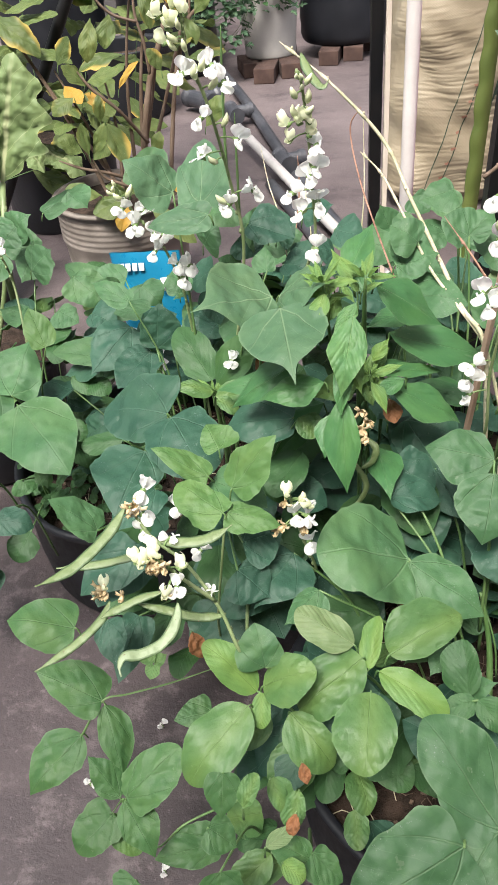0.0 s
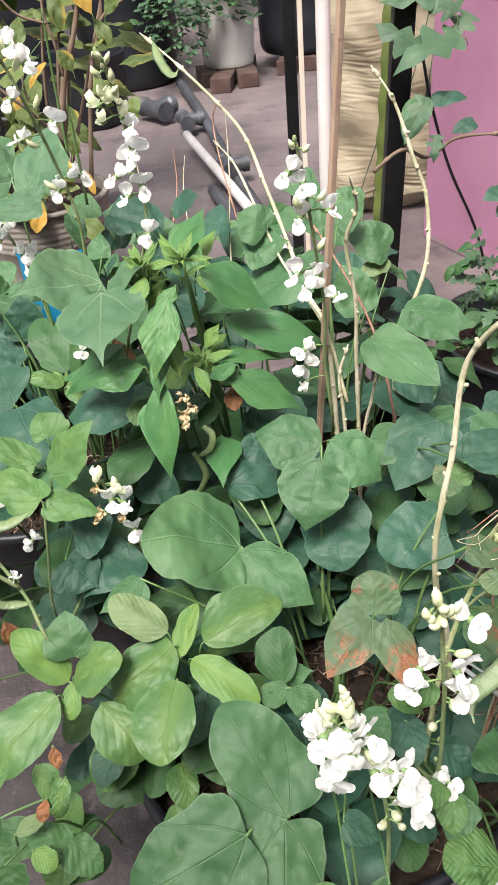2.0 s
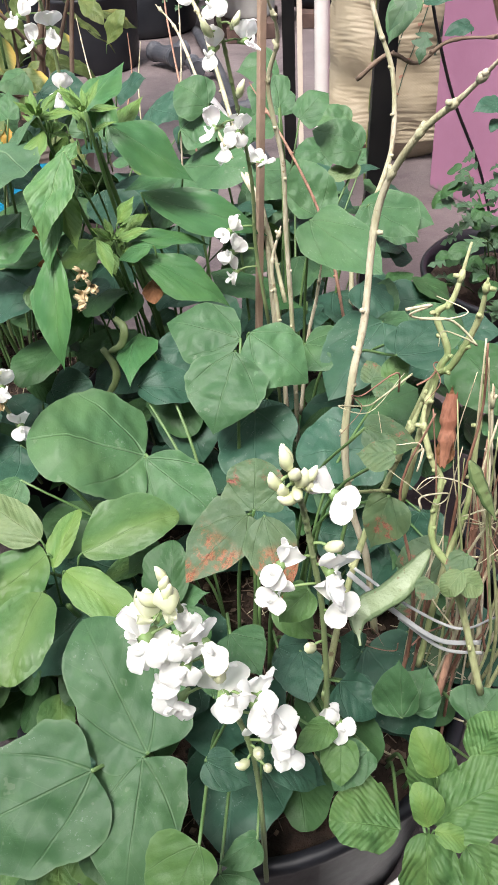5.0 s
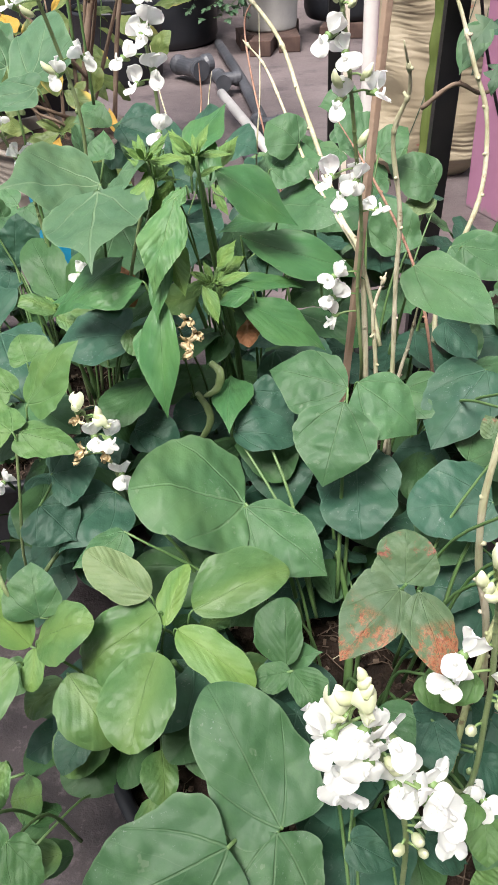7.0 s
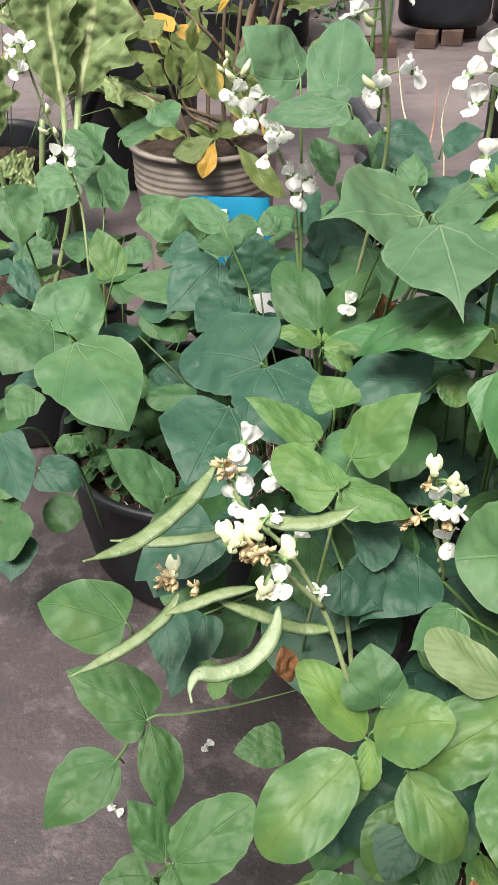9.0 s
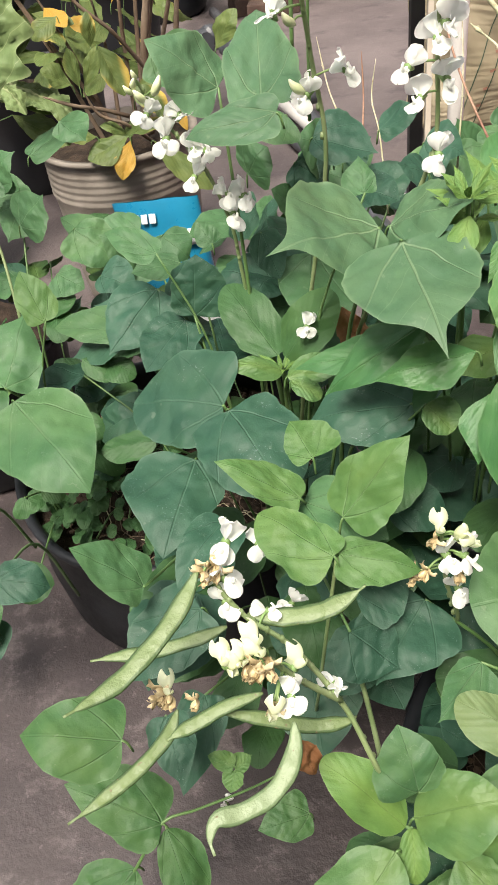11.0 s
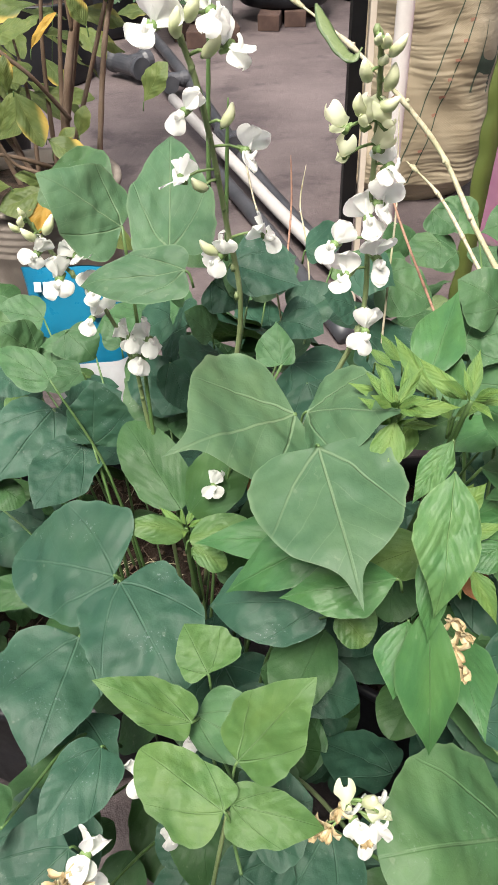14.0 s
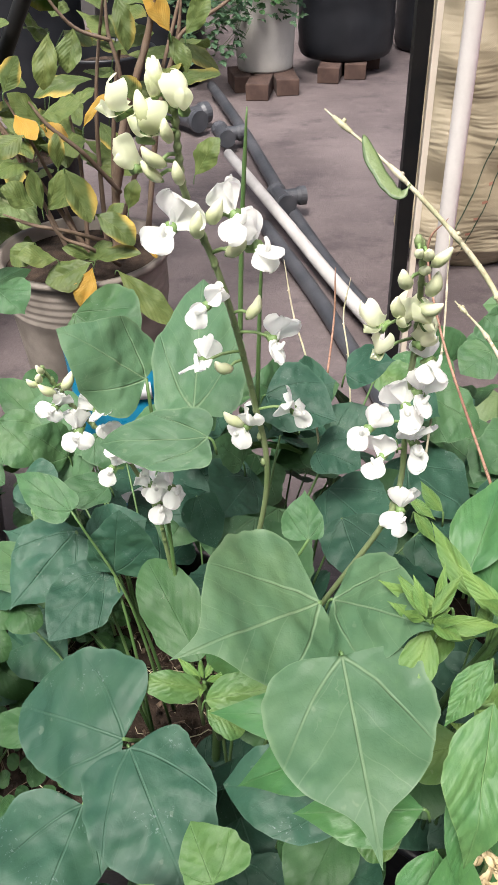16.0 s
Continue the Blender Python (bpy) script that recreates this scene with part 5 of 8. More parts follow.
# pepper
leaf(pepper, 'lance', (0.058, 0.685, 0.572), (0.059, 0.640, 0.475), 0.038, (-0.19, -0.89, 0.41))
leaf(pepper, 'lance_lime', (0.077, 0.961, 0.572), (0.098, 0.948, 0.558), 0.010, (0.08, -0.68, 0.73))
leaf(pepper, 'lance_lime', (0.081, 0.953, 0.563), (0.098, 0.935, 0.543), 0.011, (0.03, -0.74, 0.67))
leaf(pepper, 'lance_lime', (0.104, 0.953, 0.563), (0.087, 0.970, 0.582), 0.012, (0.03, -0.74, 0.68))
leaf(pepper, 'lance', (0.121, 0.790, 0.581), (0.242, 0.805, 0.525), 0.052, (0.41, -0.53, 0.74), stalk=True)
leaf(pepper, 'lance', (0.103, 0.772, 0.651), (0.176, 0.770, 0.597), 0.049, (0.44, -0.66, 0.62))
leaf(pepper, 'lance', (0.040, 0.698, 0.581), (-0.030, 0.710, 0.556), 0.039, (-0.370, -0.400, 0.840), form=("lance", 0.00, 0.00, 0.30, 0.05))
leaf(pepper, 'lance', (0.109, 0.757, 0.549), (0.185, 0.787, 0.525), 0.020, (0.40, -0.37, 0.84))
leaf(pepper, 'lance', (0.116, 0.752, 0.533), (0.203, 0.757, 0.472), 0.044, (0.50, -0.56, 0.66))
leaf(pepper, 'crinkle', (0.073, 0.719, 0.645), (0.055, 0.666, 0.581), 0.040, (-0.05, -0.60, 0.80), stalk=True)
leaf(pepper, 'lance_lime', (0.058, 0.718, 0.614), (0.078, 0.686, 0.570), 0.025, (0.09, -0.78, 0.62))
leaf(pepper, 'lance_lime', (0.099, 0.763, 0.562), (0.118, 0.770, 0.586), 0.017, (-0.43, -0.71, 0.56))
leaf(pepper, 'lance_lime', (0.097, 0.768, 0.544), (0.115, 0.736, 0.529), 0.017, (-0.09, -0.45, 0.89))
leaf(pepper, 'lance_lime', (0.096, 0.762, 0.552), (0.064, 0.727, 0.543), 0.018, (0.10, -0.33, 0.94))
leaf(pepper, 'lance_lime', (0.057, 0.770, 0.659), (0.022, 0.792, 0.661), 0.011, (-0.24, -0.43, 0.87), stalk=True)
leaf(pepper, 'lance_lime', (0.063, 0.778, 0.651), (0.030, 0.785, 0.633), 0.018, (-0.49, -0.52, 0.70))
leaf(pepper, 'lance', (0.077, 0.799, 0.656), (0.109, 0.858, 0.684), 0.036, (0.01, -0.43, 0.90))
leaf(pepper, 'lance_lime', (0.079, 0.786, 0.649), (0.059, 0.829, 0.671), 0.015, (-0.09, -0.48, 0.87))
leaf(pepper, 'lance_lime', (0.096, 0.851, 0.623), (0.117, 0.896, 0.643), 0.020, (-0.00, -0.43, 0.91))
leaf(pepper, 'lance_lime', (0.063, 0.775, 0.642), (0.043, 0.766, 0.608), 0.021, (-0.39, -0.81, 0.44))
leaf(pepper, 'lance_lime', (0.047, 0.772, 0.659), (0.032, 0.784, 0.674), 0.007, (0.13, -0.67, 0.73))
leaf(pepper, 'lance_lime', (0.046, 0.766, 0.652), (0.025, 0.775, 0.662), 0.008, (0.14, -0.56, 0.82))
leaf(pepper, 'lance_lime', (0.052, 0.772, 0.661), (0.058, 0.787, 0.679), 0.006, (-0.23, -0.73, 0.65))
leaf(pepper, 'lance_lime', (0.052, 0.762, 0.648), (0.074, 0.760, 0.647), 0.007, (0.01, -0.43, 0.90))
leaf(pepper, 'lance_lime', (0.047, 0.762, 0.651), (0.035, 0.738, 0.621), 0.021, (-0.25, -0.70, 0.67))
leaf(pepper, 'crinkle', (0.079, 0.746, 0.646), (0.052, 0.724, 0.617), 0.019, (-0.34, -0.57, 0.75))
leaf(pepper, 'lance_lime', (0.087, 0.770, 0.645), (0.112, 0.775, 0.652), 0.008, (-0.19, -0.42, 0.89))
leaf(pepper, 'lance_lime', (0.082, 0.766, 0.647), (0.079, 0.776, 0.658), 0.009, (-0.04, -0.77, 0.63))
leaf(pepper, 'lance', (0.094, 0.794, 0.627), (0.094, 0.831, 0.672), 0.024, (-0.17, -0.76, 0.63))
leaf(pepper, 'lance', (0.084, 0.812, 0.633), (0.073, 0.835, 0.659), 0.016, (-0.01, -0.77, 0.64))
leaf(pepper, 'lance', (0.066, 0.707, 0.606), (0.055, 0.667, 0.556), 0.022, (-0.24, -0.73, 0.64))
leaf(pepper, 'lance_lime', (0.091, 0.709, 0.570), (0.105, 0.686, 0.543), 0.014, (0.05, -0.75, 0.66))
leaf(pepper, 'lance', (0.133, 0.750, 0.544), (0.097, 0.743, 0.533), 0.024, (-0.22, -0.34, 0.91))
leaf(pepper, 'lance', (0.050, 0.692, 0.546), (0.037, 0.661, 0.508), 0.034, (-0.28, -0.70, 0.66))
leaf(pepper, 'dry', (-0.030, 0.900, 0.507), (-0.014, 0.888, 0.456), 0.031, (0.24, -0.92, 0.29))
leaf(pepper, 'dry', (0.123, 0.786, 0.494), (0.126, 0.755, 0.479), 0.024, (-0.08, -0.44, 0.89))
leaf(pepper, 'lance', (0.025, 0.788, 0.528), (-0.084, 0.813, 0.502), 0.039, (-0.300, -0.450, 0.841), stalk=True)
leaf(pepper, 'lance_lime', (0.083, 0.763, 0.539), (0.031, 0.756, 0.522), 0.039, (-0.200, -0.501, 0.842), stalk=True)
leaf(pepper, 'lance_lime', (0.092, 0.776, 0.538), (0.124, 0.803, 0.555), 0.020, (0.100, -0.597, 0.796), stalk=True)
leaf(pepper, 'lance', (0.157, 0.840, 0.583), (0.096, 0.819, 0.572), 0.030, (0.000, -0.447, 0.894), stalk=True)
leaf(pepper, 'lance_lime', (0.091, 0.751, 0.538), (0.097, 0.733, 0.521), 0.016, (0.000, -0.707, 0.707), stalk=True)
leaf(pepper, 'lance', (0.099, 0.784, 0.532), (0.163, 0.808, 0.528), 0.024, (0.199, -0.398, 0.896), stalk=True)
leaf(pepper, 'lance', (0.046, 0.812, 0.475), (-0.020, 0.816, 0.454), 0.037, (-0.300, -0.450, 0.841), stalk=True)
leaf(pepper, 'lance', (0.095, 0.805, 0.478), (0.079, 0.764, 0.448), 0.030, (0.100, -0.597, 0.796), stalk=True)
old_flower(pepper, (0.077, 0.691, 0.547))
old_flower(pepper, (0.083, 0.688, 0.535))
old_flower(pepper, (0.077, 0.680, 0.531))
old_flower(pepper, (0.081, 0.669, 0.528))

# bean f
leaf(bean_f, 'young', (-0.091, 0.672, 0.484), (-0.152, 0.688, 0.516), 0.033, (0.440, -0.470, 0.760), stalk=True, form=("shield", 0.10, 0.00, 0.20, 0.06))
leaf(bean_f, 'young', (-0.073, 0.612, 0.484), (-0.123, 0.651, 0.494), 0.046, (-0.030, -0.280, 0.960), form=("blunt", -0.20, 0.00, 0.20, 0.06))
leaf(bean_f, 'young', (-0.063, 0.636, 0.496), (-0.013, 0.656, 0.548), 0.051, (-0.490, -0.610, 0.630), form=("shield", 0.00, 0.00, 0.30, 0.06))
leaf(bean_f, 'young', (-0.068, 0.618, 0.480), (-0.013, 0.604, 0.468), 0.037, (0.110, -0.360, 0.930), form=("shield", 0.15, 0.00, 0.20, 0.06))
leaf(bean_f, 'bean', (-0.088, 0.689, 0.463), (-0.028, 0.653, 0.449), 0.047, (0.00, -0.36, 0.93))
leaf(bean_f, 'young', (-0.078, 0.695, 0.503), (-0.093, 0.728, 0.514), 0.044, (-0.020, -0.340, 0.940), form=("shield", 0.25, 0.00, 0.20, 0.05))
leaf(bean_f, 'dark', (-0.030, 0.642, 0.342), (-0.089, 0.611, 0.327), 0.054, (0.000, -0.447, 0.894), stalk=True, form=("blunt", 0.10, 0.00, 0.12, 0.06))
leaf(bean_f, 'dark', (-0.187, 0.616, 0.325), (-0.210, 0.551, 0.287), 0.043, (0.000, -0.503, 0.865), stalk=True, form=("shield", 0.00, 0.00, 0.15, 0.06))
leaf(bean_f, 'dark', (-0.095, 0.680, 0.339), (-0.124, 0.653, 0.320), 0.044, (-0.100, -0.500, 0.860), stalk=True, form=("blunt", 0.00, 0.00, 0.15, 0.06))
leaf(bean_f, 'young', (-0.165, 0.556, 0.318), (-0.185, 0.563, 0.324), 0.016, (0.100, -0.500, 0.860))
leaf(bean_f, 'young', (-0.164, 0.554, 0.315), (-0.150, 0.562, 0.321), 0.016, (-0.100, -0.500, 0.860))
leaf(bean_f, 'young', (-0.165, 0.553, 0.315), (-0.170, 0.541, 0.305), 0.017, (0.000, -0.600, 0.800))
part("petiole", tube([(-0.098, 0.634, 0.250), (-0.093, 0.604, 0.332), (-0.081, 0.609, 0.414), (-0.071, 0.613, 0.480)], 0.0015, 7, 16), STALK, bean_f)
r = raceme(bean_f, [(-0.058, 0.502, 0.391), (-0.078, 0.517, 0.447), (-0.106, 0.532, 0.495), (-0.134, 0.544, 0.517), (-0.150, 0.555, 0.546), (-0.137, 0.560, 0.566)])
flower(r, (-0.137, 0.560, 0.567), 0.9)
flower(r, (-0.144, 0.553, 0.543), 0.9)
flower(r, (-0.144, 0.550, 0.525), 0.9)
flower(r, (-0.120, 0.547, 0.514), 0.75)
old_flower(r, (-0.150, 0.555, 0.553))
old_flower(r, (-0.153, 0.552, 0.551))
old_flower(r, (-0.147, 0.554, 0.552))
r = raceme(bean_f, [(-0.081, 0.518, 0.456), (-0.108, 0.512, 0.496), (-0.127, 0.511, 0.525), (-0.141, 0.504, 0.532)], True)
flower(r, (-0.110, 0.494, 0.505), 0.85)
flower(r, (-0.084, 0.524, 0.463), 0.85)
half_open(r, (-0.127, 0.507, 0.536))
half_open(r, (-0.143, 0.498, 0.534))
half_open(r, (-0.133, 0.504, 0.532))
half_open(r, (-0.107, 0.504, 0.517))
half_open(r, (-0.121, 0.490, 0.500))
half_open(r, (-0.122, 0.505, 0.533))
old_flower(r, (-0.126, 0.500, 0.528))
old_flower(r, (-0.120, 0.504, 0.525))
old_flower(r, (-0.119, 0.491, 0.502))
old_flower(r, (-0.132, 0.501, 0.529))
old_flower(r, (-0.122, 0.498, 0.526))
bud(r, (-0.129, 0.506, 0.535), 0.6)
bud(r, (-0.134, 0.506, 0.535), 0.6)
bud(r, (-0.137, 0.503, 0.532), 0.6)
r = raceme(bean_f, [(0.022, 0.635, 0.366), (0.008, 0.619, 0.437), (-0.003, 0.600, 0.512)])
half_open(r, (-0.005, 0.594, 0.517))
half_open(r, (0.014, 0.597, 0.500))
old_flower(r, (0.010, 0.600, 0.470))
old_flower(r, (-0.010, 0.603, 0.470))
flower(r, (0.001, 0.602, 0.486))
flower(r, (0.013, 0.600, 0.485), 0.9)
flower(r, (0.015, 0.615, 0.434))
bud(r, (0.018, 0.596, 0.507))
bud(r, (0.023, 0.595, 0.510))
old_flower(r, (-0.013, 0.609, 0.461))
old_flower(r, (-0.018, 0.610, 0.456))
old_flower(r, (-0.008, 0.597, 0.507))
flower(bean_f, (-0.106, 0.639, 0.405))
flower(bean_f, (-0.094, 0.720, 0.394))
flower(bean_f, (-0.127, 0.652, 0.463))
pod(bean_f, [(-0.156, 0.550, 0.555), (-0.167, 0.532, 0.546), (-0.181, 0.515, 0.539), (-0.202, 0.496, 0.532), (-0.219, 0.484, 0.532), (-0.230, 0.475, 0.535)], 0.0115, POD)
pod(bean_f, [(-0.148, 0.561, 0.485), (-0.167, 0.556, 0.482), (-0.196, 0.551, 0.480), (-0.221, 0.549, 0.481), (-0.237, 0.547, 0.482)], 0.0095, POD)
pod(bean_f, [(-0.183, 0.519, 0.462), (-0.192, 0.508, 0.449), (-0.215, 0.494, 0.434), (-0.241, 0.482, 0.423), (-0.259, 0.475, 0.416)], 0.0095, POD)
pod(bean_f, [(-0.128, 0.517, 0.474), (-0.151, 0.512, 0.471), (-0.168, 0.506, 0.467), (-0.182, 0.502, 0.463), (-0.189, 0.499, 0.461)], 0.0092, POD)
pod(bean_f, [(-0.110, 0.484, 0.494), (-0.111, 0.473, 0.487), (-0.117, 0.462, 0.479), (-0.128, 0.452, 0.474), (-0.144, 0.445, 0.473), (-0.157, 0.441, 0.476), (-0.161, 0.433, 0.472), (-0.159, 0.426, 0.468)], 0.0108, PALE_POD)
pod(bean_f, [(-0.155, 0.515, 0.460), (-0.128, 0.513, 0.451), (-0.102, 0.511, 0.442), (-0.080, 0.513, 0.439), (-0.072, 0.516, 0.439)], 0.0098, POD)
pod(bean_f, [(-0.132, 0.547, 0.513), (-0.111, 0.544, 0.511), (-0.089, 0.544, 0.512), (-0.071, 0.548, 0.517), (-0.059, 0.551, 0.524)], 0.0122, POD)
old_flower(bean_f, (-0.195, 0.526, 0.467))
old_flower(bean_f, (-0.188, 0.527, 0.468))
old_flower(bean_f, (-0.191, 0.529, 0.471))
old_flower(bean_f, (-0.170, 0.524, 0.464))
half_open(bean_f, (-0.190, 0.528, 0.470))
half_open(bean_f, (-0.141, 0.500, 0.528))

# bean l
leaf(bean_l, 'bean', (-0.412, 0.999, 0.393), (-0.391, 1.090, 0.436), 0.094, (0.20, -0.46, 0.87), stalk=True)
leaf(bean_l, 'bean', (-0.384, 0.942, 0.413), (-0.299, 0.836, 0.364), 0.114, (0.08, -0.36, 0.93))
leaf(bean_l, 'bean', (-0.438, 1.015, 0.401), (-0.476, 0.929, 0.371), 0.092, (0.24, -0.41, 0.88))
leaf(bean_l, 'dark', (-0.404, 0.746, 0.422), (-0.364, 0.682, 0.391), 0.047, (0.17, -0.34, 0.93), stalk=True)
leaf(bean_l, 'bean', (-0.389, 0.813, 0.431), (-0.406, 0.775, 0.418), 0.038, (0.24, -0.40, 0.88))
leaf(bean_l, 'bean', (-0.496, 1.095, 0.545), (-0.469, 1.048, 0.480), 0.067, (0.32, -0.70, 0.64), stalk=True)
leaf(bean_l, 'bean', (-0.432, 1.344, 0.479), (-0.503, 1.410, 0.511), 0.065, (-0.00, -0.44, 0.90), stalk=True)
leaf(bean_l, 'bean', (-0.428, 1.330, 0.481), (-0.450, 1.282, 0.442), 0.068, (0.14, -0.66, 0.74))
leaf(bean_l, 'bean', (-0.490, 1.342, 0.475), (-0.549, 1.310, 0.428), 0.078, (-0.08, -0.78, 0.62))
leaf(bean_l, 'bean', (-0.445, 1.500, 0.483), (-0.371, 1.573, 0.494), 0.040, (0.34, -0.45, 0.83))
leaf(bean_l, 'young', (-0.349, 1.022, 0.460), (-0.371, 1.056, 0.508), 0.043, (0.27, -0.72, 0.64), stalk=True)
leaf(bean_l, 'ovate_deep', (-0.393, 0.868, 0.234), (-0.420, 0.840, 0.201), 0.049, (-0.06, -0.73, 0.68), stalk=True)
leaf(bean_l, 'ovate_deep', (-0.403, 0.915, 0.296), (-0.416, 0.900, 0.279), 0.022, (-0.04, -0.74, 0.67), stalk=True)
leaf(bean_l, 'ovate_deep', (-0.382, 0.921, 0.301), (-0.357, 0.915, 0.289), 0.025, (0.27, -0.48, 0.83), stalk=True)
leaf(bean_l, 'dark', (-0.315, 0.626, 0.481), (-0.280, 0.627, 0.465), 0.035, (0.38, -0.43, 0.82), stalk=True)
leaf(bean_l, 'bean', (-0.451, 1.300, 0.520), (-0.407, 1.299, 0.558), 0.068, (-0.45, -0.74, 0.50))
leaf(bean_l, 'bean', (-0.416, 1.250, 0.478), (-0.373, 1.249, 0.516), 0.080, (-0.45, -0.74, 0.50))
leaf(bean_l, 'bean', (-0.437, 1.300, 0.539), (-0.469, 1.280, 0.510), 0.075, (-0.08, -0.79, 0.61))
leaf(bean_l, 'bean', (-0.532, 1.200, 0.416), (-0.486, 1.180, 0.399), 0.061, (0.10, -0.48, 0.87))
leaf(bean_l, 'bean', (-0.515, 1.300, 0.391), (-0.543, 1.289, 0.413), 0.061, (0.65, -0.46, 0.60))
leaf(bean_l, 'dark', (-0.501, 1.150, 0.404), (-0.537, 1.130, 0.396), 0.074, (0.13, -0.58, 0.81))
leaf(bean_l, 'bean', (-0.371, 1.200, 0.427), (-0.336, 1.180, 0.411), 0.052, (0.09, -0.52, 0.85))
leaf(bean_l, 'ovate_deep', (-0.314, 1.000, 0.419), (-0.284, 0.980, 0.399), 0.036, (0.17, -0.54, 0.82))
leaf(bean_l, 'ovate_deep', (-0.287, 1.000, 0.412), (-0.256, 0.980, 0.400), 0.034, (0.03, -0.46, 0.89))
r = raceme(bean_l, [(-0.434, 1.200, 0.476), (-0.441, 1.192, 0.542), (-0.457, 1.183, 0.609), (-0.470, 1.168, 0.704), (-0.474, 1.160, 0.753)])
flower(r, (-0.479, 1.165, 0.689))
flower(r, (-0.460, 1.164, 0.693))
flower(r, (-0.476, 1.169, 0.661))
flower(r, (-0.454, 1.185, 0.553))
flower(r, (-0.434, 1.185, 0.551))
bud(r, (-0.451, 1.177, 0.611))
bud(r, (-0.459, 1.180, 0.585))
bud(r, (-0.446, 1.181, 0.582))
bud(r, (-0.475, 1.159, 0.724), 0.6)

# bean a
leaf(bean_a, 'round', (0.124, 0.620, 0.393), (0.022, 0.601, 0.427), 0.118, (0.350, -0.250, 0.900), stalk=True, form=("blunt", 0.05, 0.00, 0.22, 0.10))
leaf(bean_a, 'round', (0.125, 0.616, 0.391), (0.199, 0.566, 0.354), 0.074, (0.080, -0.510, 0.860), form=("rhomb", 0.12, 0.03, 0.20, 0.08))
leaf(bean_a, 'bean', (-0.037, 0.489, 0.387), (-0.045, 0.519, 0.420), 0.048, (0.11, -0.72, 0.69), stalk=True)
leaf(bean_a, 'bean', (0.022, 0.566, 0.409), (-0.017, 0.527, 0.403), 0.036, (0.11, -0.25, 0.96), stalk=True)
leaf(bean_a, 'dark', (0.149, 0.440, 0.300), (0.098, 0.472, 0.314), 0.054, (0.03, -0.35, 0.94), stalk=True)
leaf(bean_a, 'bean', (0.154, 0.487, 0.326), (0.193, 0.481, 0.355), 0.037, (-0.59, -0.29, 0.76), stalk=True)
leaf(bean_a, 'dark', (-0.002, 0.639, 0.391), (-0.050, 0.585, 0.362), 0.072, (-0.04, -0.44, 0.89), stalk=True)
leaf(bean_a, 'dark', (0.123, 0.726, 0.443), (0.168, 0.707, 0.412), 0.064, (0.25, -0.62, 0.74), stalk=True)
leaf(bean_a, 'dark', (0.112, 0.689, 0.424), (0.173, 0.696, 0.404), 0.049, (0.33, -0.41, 0.85), stalk=True)
leaf(bean_a, 'dark', (0.178, 0.758, 0.404), (0.201, 0.694, 0.377), 0.050, (-0.11, -0.42, 0.90), stalk=True)
leaf(bean_a, 'bean', (0.162, 0.549, 0.333), (0.132, 0.513, 0.325), 0.037, (-0.00, -0.22, 0.98), stalk=True)
leaf(bean_a, 'ovate', (0.150, 0.627, 0.355), (0.171, 0.599, 0.347), 0.047, (-0.11, -0.35, 0.93), stalk=True)
leaf(bean_a, 'round', (0.218, 0.664, 0.490), (0.148, 0.689, 0.494), 0.066, (-0.120, -0.499, 0.858), stalk=True, form=("rhomb", -0.12, 0.00, 0.16, 0.08))
leaf(bean_a, 'round', (0.227, 0.663, 0.496), (0.279, 0.641, 0.455), 0.067, (0.301, -0.622, 0.723), form=("rhomb", 0.12, 0.00, 0.18, 0.10))
leaf(bean_a, 'round', (0.214, 0.644, 0.488), (0.194, 0.594, 0.434), 0.074, (-0.050, -0.721, 0.691), form=("rhomb", 0.00, 0.00, 0.16, 0.09))
leaf(bean_a, 'dark', (0.227, 0.658, 0.414), (0.230, 0.590, 0.375), 0.078, (-0.200, -0.501, 0.842), stalk=True, form=("blunt", 0.00, 0.00, 0.10, 0.05))
leaf(bean_a, 'dark', (0.338, 0.584, 0.425), (0.266, 0.582, 0.416), 0.074, (-0.101, -0.453, 0.886), stalk=True, form=("blunt", 0.10, 0.00, 0.12, 0.05))
leaf(bean_a, 'bean', (0.333, 0.661, 0.406), (0.388, 0.700, 0.406), 0.060, (0.21, -0.30, 0.93), stalk=True)
leaf(bean_a, 'rust', (0.240, 0.412, 0.511), (0.241, 0.439, 0.532), 0.041, (0.101, -0.607, 0.789), stalk=True, form=("blunt", 0.00, 0.00, 0.15, 0.06))
leaf(bean_a, 'blight', (0.236, 0.408, 0.511), (0.198, 0.371, 0.488), 0.042, (-0.050, -0.502, 0.863), form=("shield", 0.15, 0.00, 0.15, 0.08))
leaf(bean_a, 'blight', (0.247, 0.403, 0.514), (0.258, 0.358, 0.485), 0.034, (0.199, -0.497, 0.845), form=("rhomb", 0.00, 0.00, 0.15, 0.08))
leaf(bean_a, 'young', (0.274, 0.357, 0.497), (0.255, 0.353, 0.472), 0.023, (-0.57, -0.61, 0.54), stalk=True)
leaf(bean_a, 'bean', (0.222, 0.372, 0.438), (0.244, 0.343, 0.430), 0.034, (0.01, -0.28, 0.96), stalk=True)
leaf(bean_a, 'dark', (0.268, 0.404, 0.377), (0.274, 0.370, 0.364), 0.037, (0.01, -0.36, 0.93), stalk=True)
leaf(bean_a, 'bean', (0.338, 0.363, 0.357), (0.336, 0.382, 0.398), 0.033, (-0.06, -0.91, 0.41), stalk=True)
leaf(bean_a, 'young', (0.286, 0.344, 0.379), (0.263, 0.323, 0.378), 0.020, (0.12, -0.16, 0.98), stalk=True)
leaf(bean_a, 'young', (0.294, 0.340, 0.366), (0.293, 0.316, 0.349), 0.027, (-0.03, -0.57, 0.82), stalk=True)
